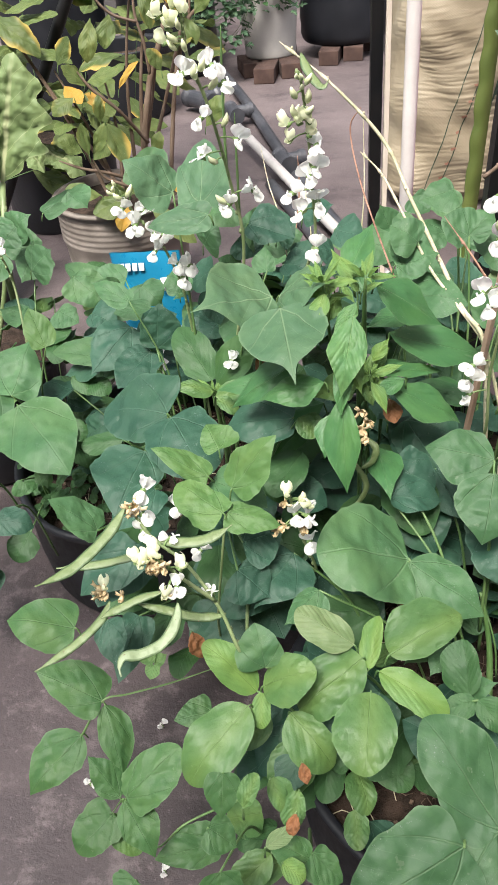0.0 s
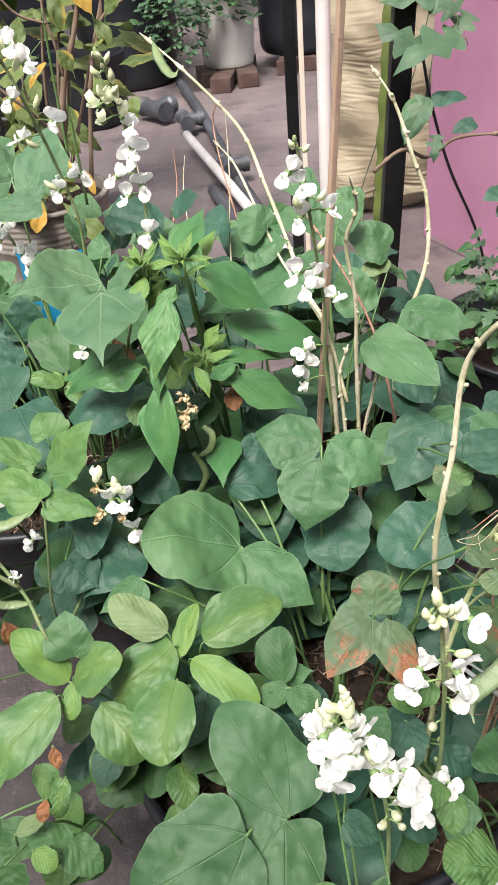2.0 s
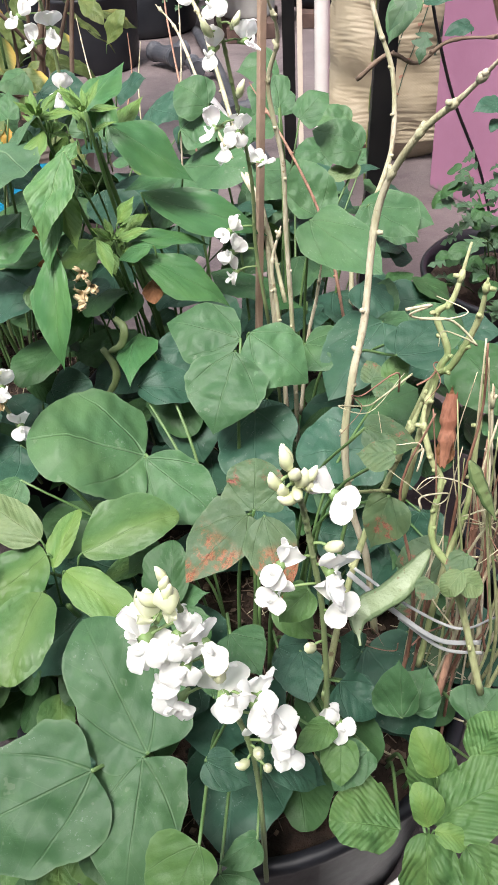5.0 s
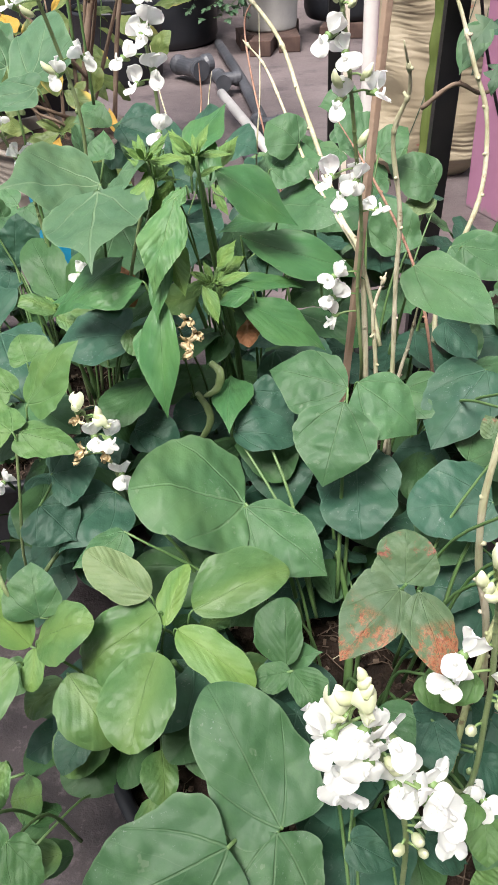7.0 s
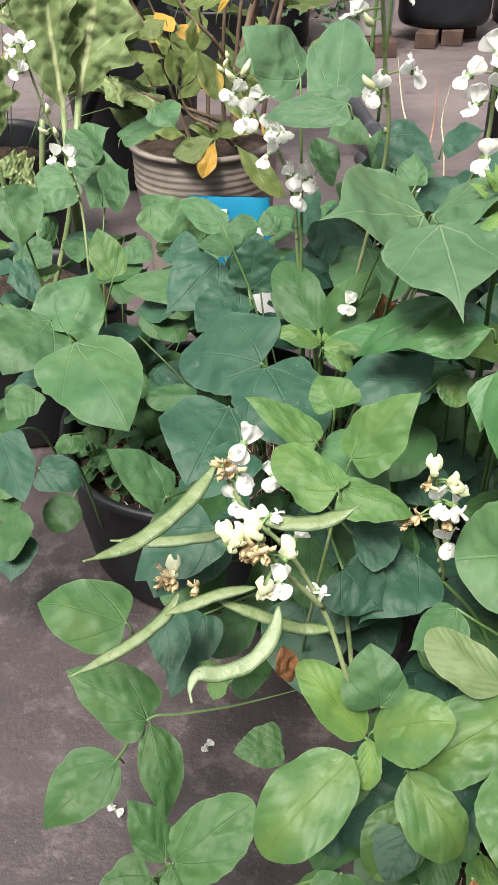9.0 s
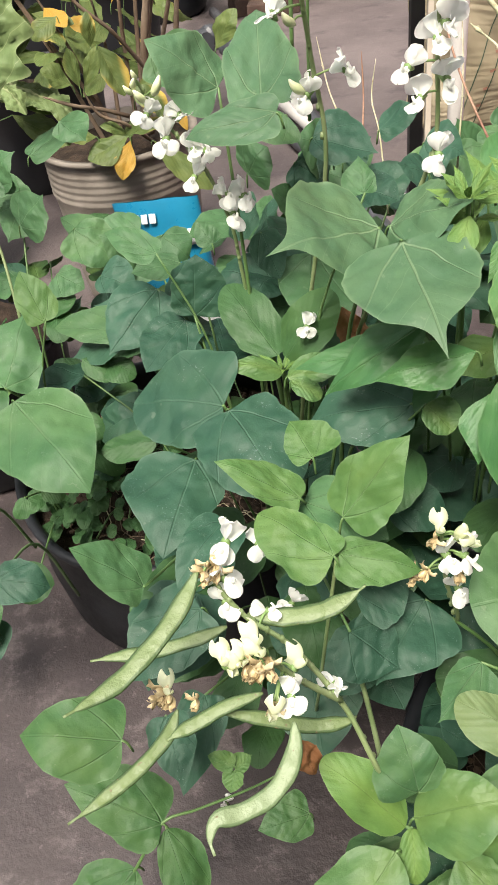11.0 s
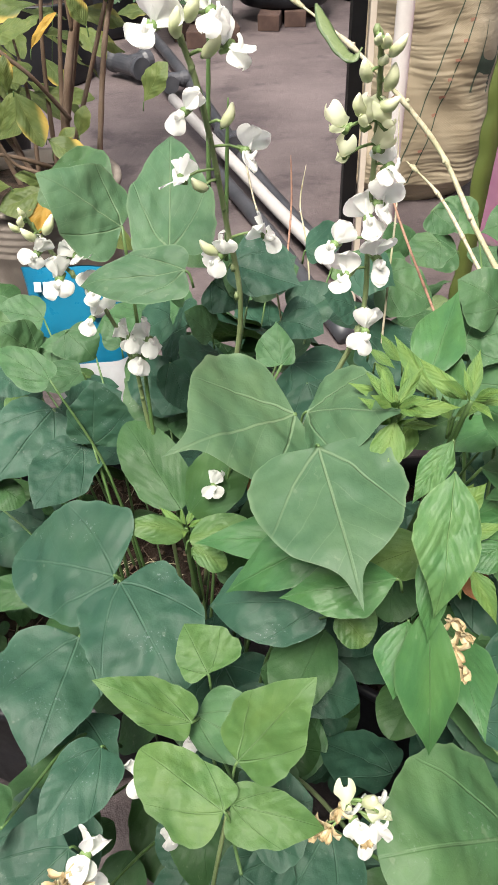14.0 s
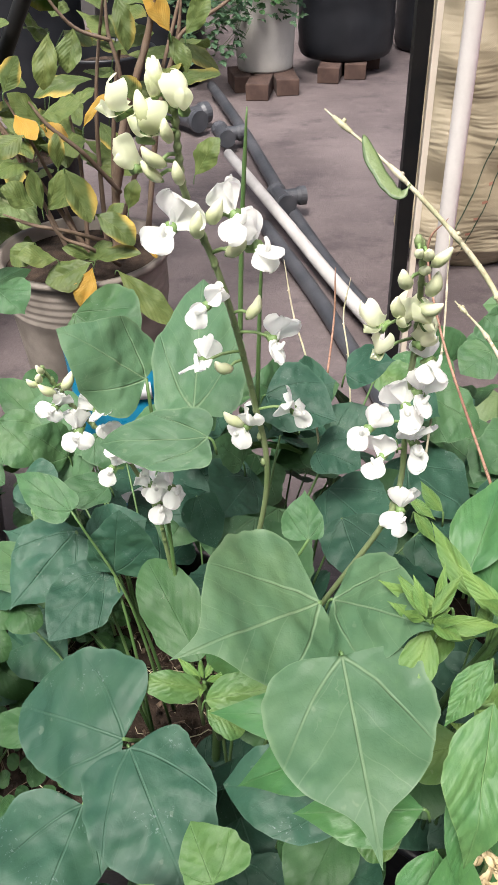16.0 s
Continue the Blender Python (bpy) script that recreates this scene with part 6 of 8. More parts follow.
leaf(bean_a, 'dark', (0.249, 0.315, 0.389), (0.277, 0.313, 0.355), 0.025, (0.68, -0.43, 0.60), stalk=True)
leaf(bean_a, 'rust', (0.319, 0.359, 0.599), (0.299, 0.366, 0.593), 0.019, (-0.37, -0.36, 0.86), stalk=True)
leaf(bean_a, 'rust', (0.319, 0.370, 0.559), (0.309, 0.363, 0.525), 0.028, (-0.40, -0.86, 0.31), stalk=True)
leaf(bean_a, 'round', (0.160, 0.338, 0.351), (0.106, 0.420, 0.395), 0.077, (0.100, -0.421, 0.902), stalk=True, form=("blunt", 0.10, 0.00, 0.10, 0.05))
leaf(bean_a, 'round', (0.125, 0.322, 0.356), (0.029, 0.289, 0.325), 0.088, (-0.050, -0.599, 0.799), stalk=True, form=("blunt", -0.05, 0.00, 0.12, 0.09))
leaf(bean_a, 'round', (0.157, 0.336, 0.349), (0.150, 0.256, 0.303), 0.072, (0.080, -0.501, 0.862), stalk=True, form=("shield", 0.05, 0.00, 0.24, 0.08))
leaf(bean_a, 'young', (0.344, 0.590, 0.489), (0.358, 0.607, 0.505), 0.023, (-0.18, -0.62, 0.77), stalk=True)
leaf(bean_a, 'rust', (0.333, 0.592, 0.488), (0.327, 0.611, 0.497), 0.019, (-0.07, -0.45, 0.89))
leaf(bean_a, 'rust', (0.344, 0.590, 0.489), (0.332, 0.574, 0.484), 0.019, (0.06, -0.33, 0.94))
leaf(bean_a, 'dark', (0.314, 0.419, 0.357), (0.297, 0.420, 0.375), 0.035, (0.62, -0.51, 0.60), stalk=True)
leaf(bean_a, 'dark', (0.306, 0.415, 0.327), (0.321, 0.391, 0.320), 0.035, (-0.03, -0.31, 0.95), stalk=True)
leaf(bean_a, 'bean', (0.237, 0.291, 0.328), (0.210, 0.282, 0.309), 0.022, (-0.44, -0.43, 0.79), stalk=True)
leaf(bean_a, 'rust', (0.309, 0.424, 0.566), (0.344, 0.421, 0.554), 0.027, (0.25, -0.47, 0.85), stalk=True)
leaf(bean_a, 'dark', (0.235, 0.527, 0.407), (0.264, 0.491, 0.396), 0.050, (-0.06, -0.34, 0.94), stalk=True)
leaf(bean_a, 'bean', (0.139, 0.567, 0.323), (0.109, 0.535, 0.318), 0.041, (0.14, -0.28, 0.95), stalk=True)
leaf(bean_a, 'dry', (0.108, 0.584, 0.377), (0.115, 0.574, 0.370), 0.012, (0.14, -0.51, 0.85))
leaf(bean_a, 'dry', (0.366, 0.456, 0.573), (0.361, 0.438, 0.550), 0.008, (-0.18, -0.75, 0.63))
leaf(bean_a, 'dry', (0.364, 0.447, 0.545), (0.359, 0.432, 0.527), 0.012, (-0.19, -0.74, 0.64))
leaf(bean_a, 'rust', (0.371, 0.385, 0.497), (0.360, 0.374, 0.484), 0.017, (-0.30, -0.59, 0.75))
leaf(bean_a, 'dry', (0.382, 0.392, 0.473), (0.374, 0.382, 0.461), 0.014, (-0.30, -0.64, 0.71))
leaf(bean_a, 'ovate_pale', (0.366, 0.371, 0.497), (0.355, 0.362, 0.485), 0.015, (-0.31, -0.56, 0.77))
leaf(bean_a, 'ovate_pale', (0.363, 0.369, 0.494), (0.378, 0.364, 0.486), 0.018, (0.26, -0.54, 0.80))
leaf(bean_a, 'rust', (0.348, 0.367, 0.492), (0.339, 0.360, 0.485), 0.015, (-0.29, -0.51, 0.81))
leaf(bean_a, 'young', (0.204, 0.268, 0.367), (0.179, 0.238, 0.330), 0.045, (-0.25, -0.66, 0.70), stalk=True)
leaf(bean_a, 'bean', (0.212, 0.276, 0.311), (0.234, 0.255, 0.283), 0.041, (0.37, -0.60, 0.71), stalk=True)
leaf(bean_a, 'dark', (0.204, 0.321, 0.371), (0.235, 0.312, 0.357), 0.027, (0.29, -0.37, 0.88), stalk=True)
leaf(bean_a, 'dark', (0.257, 0.335, 0.352), (0.284, 0.324, 0.336), 0.028, (0.33, -0.46, 0.83), stalk=True)
leaf(bean_a, 'bean', (0.313, 0.340, 0.353), (0.289, 0.322, 0.332), 0.029, (-0.32, -0.51, 0.79), stalk=True)
leaf(bean_a, 'young', (0.273, 0.349, 0.369), (0.287, 0.336, 0.351), 0.021, (0.30, -0.65, 0.70), stalk=True)
leaf(bean_a, 'young', (0.256, 0.400, 0.437), (0.278, 0.384, 0.415), 0.028, (0.29, -0.62, 0.73), stalk=True)
leaf(bean_a, 'dark', (0.251, 0.406, 0.380), (0.289, 0.395, 0.362), 0.034, (0.27, -0.45, 0.85), stalk=True)
leaf(bean_a, 'dark', (0.296, 0.392, 0.358), (0.322, 0.377, 0.336), 0.035, (0.31, -0.57, 0.76), stalk=True)
r = raceme(bean_a, [(0.238, 0.315, 0.212), (0.239, 0.312, 0.346), (0.234, 0.309, 0.421), (0.219, 0.307, 0.481), (0.209, 0.304, 0.535), (0.203, 0.303, 0.564)])
flower(r, (0.185, 0.300, 0.518), 1.08)
flower(r, (0.206, 0.299, 0.530), 1.08)
flower(r, (0.218, 0.299, 0.524), 1.08)
flower(r, (0.199, 0.301, 0.495), 1.08)
flower(r, (0.200, 0.302, 0.469), 1.08)
flower(r, (0.224, 0.302, 0.473), 1.08)
flower(r, (0.243, 0.302, 0.460), 1.08)
flower(r, (0.254, 0.302, 0.473), 1.08)
flower(r, (0.251, 0.303, 0.431), 1.08)
flower(r, (0.260, 0.304, 0.418), 1.08)
flower(r, (0.209, 0.294, 0.512), 1.1)
flower(r, (0.190, 0.295, 0.532), 1.1)
flower(r, (0.240, 0.297, 0.474), 1.1)
flower(r, (0.250, 0.299, 0.452), 1.1)
half_open(r, (0.204, 0.296, 0.552))
half_open(r, (0.197, 0.297, 0.545))
bud(r, (0.203, 0.297, 0.568))
bud(r, (0.204, 0.297, 0.562))
bud(r, (0.220, 0.301, 0.495))
bud(r, (0.223, 0.301, 0.489))
bud(r, (0.246, 0.304, 0.393))
bud(r, (0.233, 0.304, 0.398))
bud(r, (0.198, 0.298, 0.556))
bud(r, (0.241, 0.304, 0.411))
bud(r, (0.219, 0.300, 0.500), 0.6)
bud(r, (0.225, 0.301, 0.498), 0.6)
bud(r, (0.203, 0.297, 0.573), 0.6)
r = raceme(bean_a, [(0.283, 0.360, 0.361), (0.282, 0.348, 0.479), (0.275, 0.340, 0.550), (0.271, 0.335, 0.583), (0.265, 0.330, 0.613)])
flower(r, (0.260, 0.336, 0.542), 1.05)
flower(r, (0.257, 0.339, 0.516), 1.05)
flower(r, (0.284, 0.336, 0.536), 1.05)
flower(r, (0.288, 0.339, 0.512), 1.05)
flower(r, (0.285, 0.327, 0.600), 1.05)
bud(r, (0.264, 0.324, 0.620))
bud(r, (0.267, 0.325, 0.614))
bud(r, (0.270, 0.326, 0.608))
bud(r, (0.273, 0.325, 0.611))
bud(r, (0.259, 0.326, 0.606))
bud(r, (0.262, 0.327, 0.601))
bud(r, (0.267, 0.328, 0.597))
bud(r, (0.291, 0.334, 0.554))
bud(r, (0.287, 0.343, 0.485))
bud(r, (0.275, 0.346, 0.457))
bud(r, (0.262, 0.324, 0.625), 0.6)
bud(r, (0.265, 0.324, 0.624), 0.6)
bud(r, (0.268, 0.327, 0.602), 0.6)
bud(r, (0.274, 0.326, 0.604), 0.6)
bud(r, (0.286, 0.342, 0.492), 0.6)
flower(bean_a, (0.293, 0.349, 0.373))
pod(bean_a, [(0.350, 0.393, 0.493), (0.329, 0.374, 0.479), (0.309, 0.362, 0.475), (0.303, 0.354, 0.472), (0.304, 0.341, 0.465)], 0.016, PALE_POD)
pod(bean_a, [(0.361, 0.373, 0.581), (0.378, 0.364, 0.545)], 0.009, POD)

# cowpea
leaf(cowpea, 'ovate_lime', (0.065, 0.485, 0.382), (0.081, 0.534, 0.402), 0.022, (-0.05, -0.35, 0.93), stalk=True)
leaf(cowpea, 'ovate_lime', (0.075, 0.484, 0.379), (0.138, 0.450, 0.350), 0.036, (0.16, -0.45, 0.88))
leaf(cowpea, 'ovate', (0.063, 0.457, 0.384), (0.050, 0.385, 0.360), 0.058, (-0.100, -0.400, 0.900))
leaf(cowpea, 'ovate', (0.059, 0.493, 0.389), (-0.006, 0.471, 0.337), 0.056, (-0.390, -0.560, 0.730), form=("oval", 0.05, 0.00, 0.20, 0.10))
leaf(cowpea, 'ovate', (0.087, 0.499, 0.385), (0.165, 0.538, 0.392), 0.057, (0.05, -0.28, 0.96))
leaf(cowpea, 'ovate_pale', (0.052, 0.505, 0.395), (-0.004, 0.534, 0.418), 0.039, (0.15, -0.44, 0.89))
leaf(cowpea, 'ovate_lime', (-0.047, 0.478, 0.364), (-0.098, 0.505, 0.409), 0.038, (0.37, -0.53, 0.76), stalk=True)
leaf(cowpea, 'ovate', (-0.041, 0.481, 0.368), (0.013, 0.473, 0.400), 0.051, (-0.52, -0.30, 0.80))
leaf(cowpea, 'ovate_lime', (-0.043, 0.477, 0.363), (-0.045, 0.451, 0.340), 0.020, (0.01, -0.66, 0.75))
leaf(cowpea, 'ovate', (-0.056, 0.463, 0.362), (-0.117, 0.410, 0.316), 0.057, (-0.19, -0.52, 0.83))
leaf(cowpea, 'ovate', (-0.015, 0.463, 0.348), (0.024, 0.428, 0.305), 0.046, (0.28, -0.59, 0.75))
leaf(cowpea, 'ovate_deep', (0.163, 0.470, 0.352), (0.162, 0.513, 0.385), 0.040, (0.000, -0.600, 0.800), stalk=True)
leaf(cowpea, 'ovate_deep', (0.166, 0.464, 0.353), (0.137, 0.460, 0.347), 0.025, (-0.101, -0.404, 0.909), stalk=True)
leaf(cowpea, 'ovate_deep', (0.168, 0.461, 0.357), (0.190, 0.436, 0.340), 0.030, (0.101, -0.504, 0.858), stalk=True)
leaf(bean_a, 'dark', (0.193, 0.446, 0.302), (0.150, 0.462, 0.309), 0.049, (0.000, -0.406, 0.914), stalk=True)
leaf(bean_a, 'bean', (0.202, 0.389, 0.342), (0.225, 0.416, 0.362), 0.034, (0.000, -0.600, 0.800), stalk=True)

# bean g
leaf(bean_g, 'vine', (-0.231, 0.532, 0.410), (-0.300, 0.536, 0.421), 0.058, (0.12, -0.35, 0.93))
leaf(bean_g, 'vine', (-0.228, 0.535, 0.278), (-0.303, 0.559, 0.307), 0.058, (0.251, -0.351, 0.902), form=("shield", 0.10, 0.04, 0.12, 0.06))
leaf(bean_g, 'vine', (-0.225, 0.532, 0.274), (-0.207, 0.477, 0.218), 0.040, (0.350, -0.600, 0.720), form=("rhomb", -0.10, -0.06, 0.30, 0.10))
leaf(bean_g, 'vine', (-0.256, 0.518, 0.240), (-0.316, 0.471, 0.198), 0.059, (-0.200, -0.501, 0.842), form=("rhomb", 0.10, 0.05, 0.20, 0.10))
leaf(bean_g, 'vine', (-0.186, 0.405, 0.306), (-0.217, 0.433, 0.335), 0.031, (0.402, -0.402, 0.823), form=("rhomb", 0.10, 0.00, 0.20, 0.08))
leaf(bean_g, 'vine', (-0.180, 0.405, 0.305), (-0.125, 0.439, 0.335), 0.050, (-0.200, -0.450, 0.870), form=("blunt", 0.10, 0.00, 0.14, 0.06))
leaf(bean_g, 'vine', (-0.182, 0.403, 0.303), (-0.153, 0.364, 0.268), 0.039, (0.303, -0.505, 0.808), form=("rhomb", -0.10, 0.00, 0.20, 0.08))
leaf(bean_g, 'vine', (-0.199, 0.406, 0.274), (-0.236, 0.380, 0.250), 0.047, (-0.200, -0.501, 0.842), form=("blunt", 0.10, 0.00, 0.15, 0.08))
leaf(bean_g, 'vine', (-0.068, 0.333, 0.467), (-0.071, 0.310, 0.438), 0.029, (-0.01, -0.79, 0.61))
leaf(bean_g, 'vine', (-0.084, 0.317, 0.415), (-0.061, 0.307, 0.400), 0.032, (0.38, -0.40, 0.84))
leaf(bean_g, 'vine', (-0.005, 0.292, 0.409), (-0.036, 0.301, 0.423), 0.028, (0.30, -0.32, 0.90), stalk=True)
leaf(bean_g, 'vine', (-0.002, 0.295, 0.413), (0.020, 0.281, 0.394), 0.028, (0.38, -0.49, 0.78))
leaf(bean_g, 'young', (-0.200, 0.409, 0.263), (-0.174, 0.383, 0.237), 0.031, (0.303, -0.505, 0.808), form=("blunt", 0.10, 0.00, 0.15, 0.08))
leaf(bean_g, 'vine', (-0.098, 0.393, 0.235), (-0.160, 0.377, 0.235), 0.042, (0.101, -0.404, 0.909), form=("shield", 0.10, 0.00, 0.15, 0.08))
leaf(bean_g, 'vine', (-0.158, 0.319, 0.324), (-0.172, 0.307, 0.309), 0.040, (-0.27, -0.61, 0.75))
leaf(bean_g, 'vine', (-0.084, 0.323, 0.324), (-0.081, 0.303, 0.299), 0.038, (0.14, -0.78, 0.61), stalk=True)
leaf(bean_g, 'ovate', (-0.032, 0.341, 0.442), (-0.022, 0.324, 0.420), 0.021, (0.26, -0.72, 0.65))
leaf(bean_g, 'ovate', (-0.010, 0.335, 0.433), (-0.018, 0.316, 0.409), 0.020, (-0.18, -0.74, 0.65))
leaf(bean_g, 'dry', (-0.110, 0.522, 0.407), (-0.102, 0.514, 0.374), 0.020, (0.43, -0.85, 0.30))
leaf(bean_g, 'vine', (-0.113, 0.569, 0.199), (-0.159, 0.558, 0.199), 0.040, (0.101, -0.404, 0.909), form=("shield", 0.10, 0.00, 0.20, 0.05))
leaf(bean_g, 'dry', (-0.006, 0.327, 0.488), (-0.003, 0.317, 0.474), 0.010, (0.14, -0.77, 0.62))
leaf(bean_g, 'dry', (-0.013, 0.304, 0.458), (-0.018, 0.293, 0.445), 0.011, (-0.21, -0.73, 0.66))
leaf(bean_g, 'ovate_pale', (-0.037, 0.288, 0.440), (-0.015, 0.296, 0.448), 0.013, (-0.23, -0.33, 0.91))
leaf(bean_g, 'ovate', (-0.052, 0.306, 0.465), (-0.040, 0.322, 0.484), 0.015, (-0.24, -0.67, 0.70))
leaf(bean_g, 'ovate_lime', (-0.025, 0.281, 0.429), (-0.009, 0.273, 0.418), 0.017, (0.38, -0.42, 0.83))

# bean c
leaf(bean_c, 'bean', (0.147, 0.922, 0.561), (0.229, 0.871, 0.565), 0.074, (-0.31, -0.41, 0.86), stalk=True)
leaf(bean_c, 'bean', (0.249, 1.082, 0.630), (0.200, 1.073, 0.621), 0.055, (-0.03, -0.56, 0.83), stalk=True)
leaf(bean_c, 'bean', (0.253, 0.995, 0.598), (0.217, 1.008, 0.618), 0.059, (0.14, -0.70, 0.70), stalk=True)
leaf(bean_c, 'bean', (0.177, 0.943, 0.618), (0.143, 0.956, 0.638), 0.056, (0.15, -0.68, 0.71), stalk=True)
leaf(bean_c, 'bean', (0.147, 0.926, 0.598), (0.204, 0.934, 0.605), 0.065, (-0.02, -0.54, 0.84))
leaf(bean_c, 'bean', (0.342, 0.900, 0.516), (0.416, 0.850, 0.513), 0.058, (-0.27, -0.45, 0.85), stalk=True)
leaf(bean_c, 'bean', (0.277, 1.086, 0.559), (0.314, 1.107, 0.583), 0.044, (-0.08, -0.68, 0.73), stalk=True)
leaf(bean_c, 'bean', (0.358, 1.115, 0.507), (0.294, 1.129, 0.532), 0.068, (0.14, -0.66, 0.73), stalk=True)
leaf(bean_c, 'bean', (0.295, 0.962, 0.481), (0.274, 1.004, 0.536), 0.063, (0.07, -0.79, 0.61), stalk=True)
leaf(bean_c, 'ovate_pale', (0.357, 1.102, 0.490), (0.313, 1.091, 0.481), 0.029, (-0.02, -0.60, 0.80), stalk=True)
leaf(bean_c, 'bean', (0.366, 0.891, 0.381), (0.380, 0.920, 0.418), 0.041, (-0.15, -0.74, 0.66), stalk=True)
leaf(bean_c, 'bean', (0.277, 0.727, 0.445), (0.330, 0.698, 0.448), 0.056, (-0.27, -0.39, 0.88), stalk=True)
leaf(bean_c, 'dark', (0.373, 0.820, 0.371), (0.348, 0.842, 0.402), 0.044, (0.15, -0.74, 0.65), stalk=True)
leaf(bean_c, 'bean', (0.284, 0.767, 0.557), (0.346, 0.693, 0.534), 0.059, (-0.18, -0.42, 0.89), stalk=True)
leaf(bean_c, 'bean', (0.349, 0.874, 0.527), (0.396, 0.819, 0.511), 0.061, (-0.20, -0.44, 0.88))
leaf(bean_c, 'dark', (0.327, 0.794, 0.405), (0.364, 0.737, 0.384), 0.067, (-0.14, -0.41, 0.90), stalk=True)
leaf(bean_c, 'bean', (0.344, 0.759, 0.446), (0.377, 0.723, 0.437), 0.065, (-0.19, -0.40, 0.90), stalk=True)
leaf(bean_c, 'dark', (0.352, 0.719, 0.471), (0.298, 0.666, 0.417), 0.077, (-0.303, -0.505, 0.808), stalk=True, form=("shield", 0.10, 0.00, 0.15, 0.06))
leaf(bean_c, 'bean', (0.373, 1.540, 0.419), (0.300, 1.551, 0.427), 0.068, (0.01, -0.57, 0.82), stalk=True)
leaf(bean_c, 'bean', (0.338, 1.509, 0.378), (0.264, 1.509, 0.373), 0.072, (-0.06, -0.52, 0.85))
leaf(bean_c, 'bean', (0.376, 1.490, 0.357), (0.406, 1.510, 0.384), 0.073, (-0.30, -0.57, 0.77), stalk=True)
leaf(bean_c, 'ovate_pale', (0.335, 1.505, 0.294), (0.275, 1.495, 0.278), 0.058, (-0.16, -0.49, 0.86), stalk=True)
leaf(bean_c, 'bean', (0.270, 1.191, 0.459), (0.207, 1.165, 0.424), 0.077, (-0.26, -0.50, 0.83), stalk=True)
leaf(bean_c, 'bean', (0.208, 1.350, 0.453), (0.185, 1.357, 0.507), 0.058, (0.25, -0.94, 0.24))
leaf(bean_c, 'bean', (0.239, 1.300, 0.499), (0.200, 1.280, 0.481), 0.057, (-0.15, -0.48, 0.86))
leaf(bean_c, 'bean', (0.241, 1.350, 0.519), (0.268, 1.330, 0.498), 0.053, (0.04, -0.70, 0.71))
leaf(bean_c, 'bean', (0.132, 1.150, 0.541), (0.184, 1.130, 0.512), 0.070, (0.19, -0.64, 0.75))
leaf(bean_c, 'dark', (0.081, 1.050, 0.562), (0.048, 1.044, 0.580), 0.045, (0.51, -0.44, 0.74))
leaf(bean_c, 'dark', (0.348, 0.583, 0.518), (0.386, 0.620, 0.528), 0.049, (0.06, -0.31, 0.95), stalk=True)
leaf(bean_c, 'bean', (0.369, 0.613, 0.522), (0.407, 0.637, 0.521), 0.051, (0.19, -0.30, 0.94), stalk=True)
r = raceme(bean_c, [(0.239, 0.775, 0.448), (0.231, 0.760, 0.533), (0.231, 0.744, 0.607), (0.221, 0.723, 0.690), (0.211, 0.700, 0.768), (0.205, 0.690, 0.798)])
flower(r, (0.200, 0.695, 0.769))
flower(r, (0.211, 0.698, 0.757))
flower(r, (0.209, 0.710, 0.721))
flower(r, (0.233, 0.708, 0.726))
flower(r, (0.205, 0.727, 0.657))
flower(r, (0.224, 0.728, 0.653))
flower(r, (0.215, 0.731, 0.640))
flower(r, (0.242, 0.735, 0.623))
flower(r, (0.207, 0.750, 0.556))
flower(r, (0.181, 0.755, 0.528))
flower(r, (0.188, 0.760, 0.505))
bud(r, (0.226, 0.719, 0.685))
bud(r, (0.228, 0.705, 0.737))
bud(r, (0.207, 0.706, 0.733))
bud(r, (0.203, 0.687, 0.792), 0.6)
bud(r, (0.213, 0.688, 0.788), 0.6)
pod(bean_c, [(0.047, 1.134, 0.807), (0.053, 1.115, 0.792), (0.064, 1.096, 0.778), (0.073, 1.089, 0.774), (0.080, 1.091, 0.782)], 0.013, POD)

# castor
leaf(castor, 'lobed', (0.516, 1.413, 0.725), (0.398, 1.376, 0.683), 0.079, (-0.09, -0.61, 0.79))
leaf(castor, 'lobed', (0.502, 1.463, 0.792), (0.383, 1.449, 0.782), 0.068, (0.01, -0.65, 0.76))
leaf(castor, 'lobed', (0.449, 1.406, 0.719), (0.374, 1.430, 0.756), 0.067, (0.09, -0.74, 0.66))
leaf(castor, 'lobed', (0.508, 1.438, 0.758), (0.457, 1.471, 0.807), 0.063, (0.02, -0.81, 0.58))
leaf(castor, 'lobed', (0.534, 1.460, 0.753), (0.492, 1.433, 0.719), 0.054, (-0.18, -0.65, 0.74))
leaf(castor, 'bean', (0.443, 1.356, 0.653), (0.408, 1.310, 0.593), 0.047, (-0.21, -0.71, 0.67))
leaf(castor, 'dark', (0.469, 1.403, 0.630), (0.529, 1.408, 0.633), 0.030, (0.02, -0.61, 0.79))
leaf(castor, 'dark', (0.538, 1.384, 0.600), (0.498, 1.373, 0.588), 0.030, (-0.09, -0.58, 0.81))
leaf(castor, 'dark', (0.578, 1.300, 0.510), (0.533, 1.280, 0.501), 0.034, (0.08, -0.53, 0.84))
leaf(castor, 'dark', (0.577, 1.300, 0.485), (0.564, 1.280, 0.471), 0.019, (-0.10, -0.53, 0.84))
leaf(castor, 'lobed', (0.462, 1.300, 0.609), (0.451, 1.280, 0.570), 0.032, (-0.19, -0.85, 0.49))
leaf(castor, 'lobed', (0.442, 1.300, 0.666), (0.405, 1.280, 0.614), 0.045, (-0.28, -0.81, 0.51))

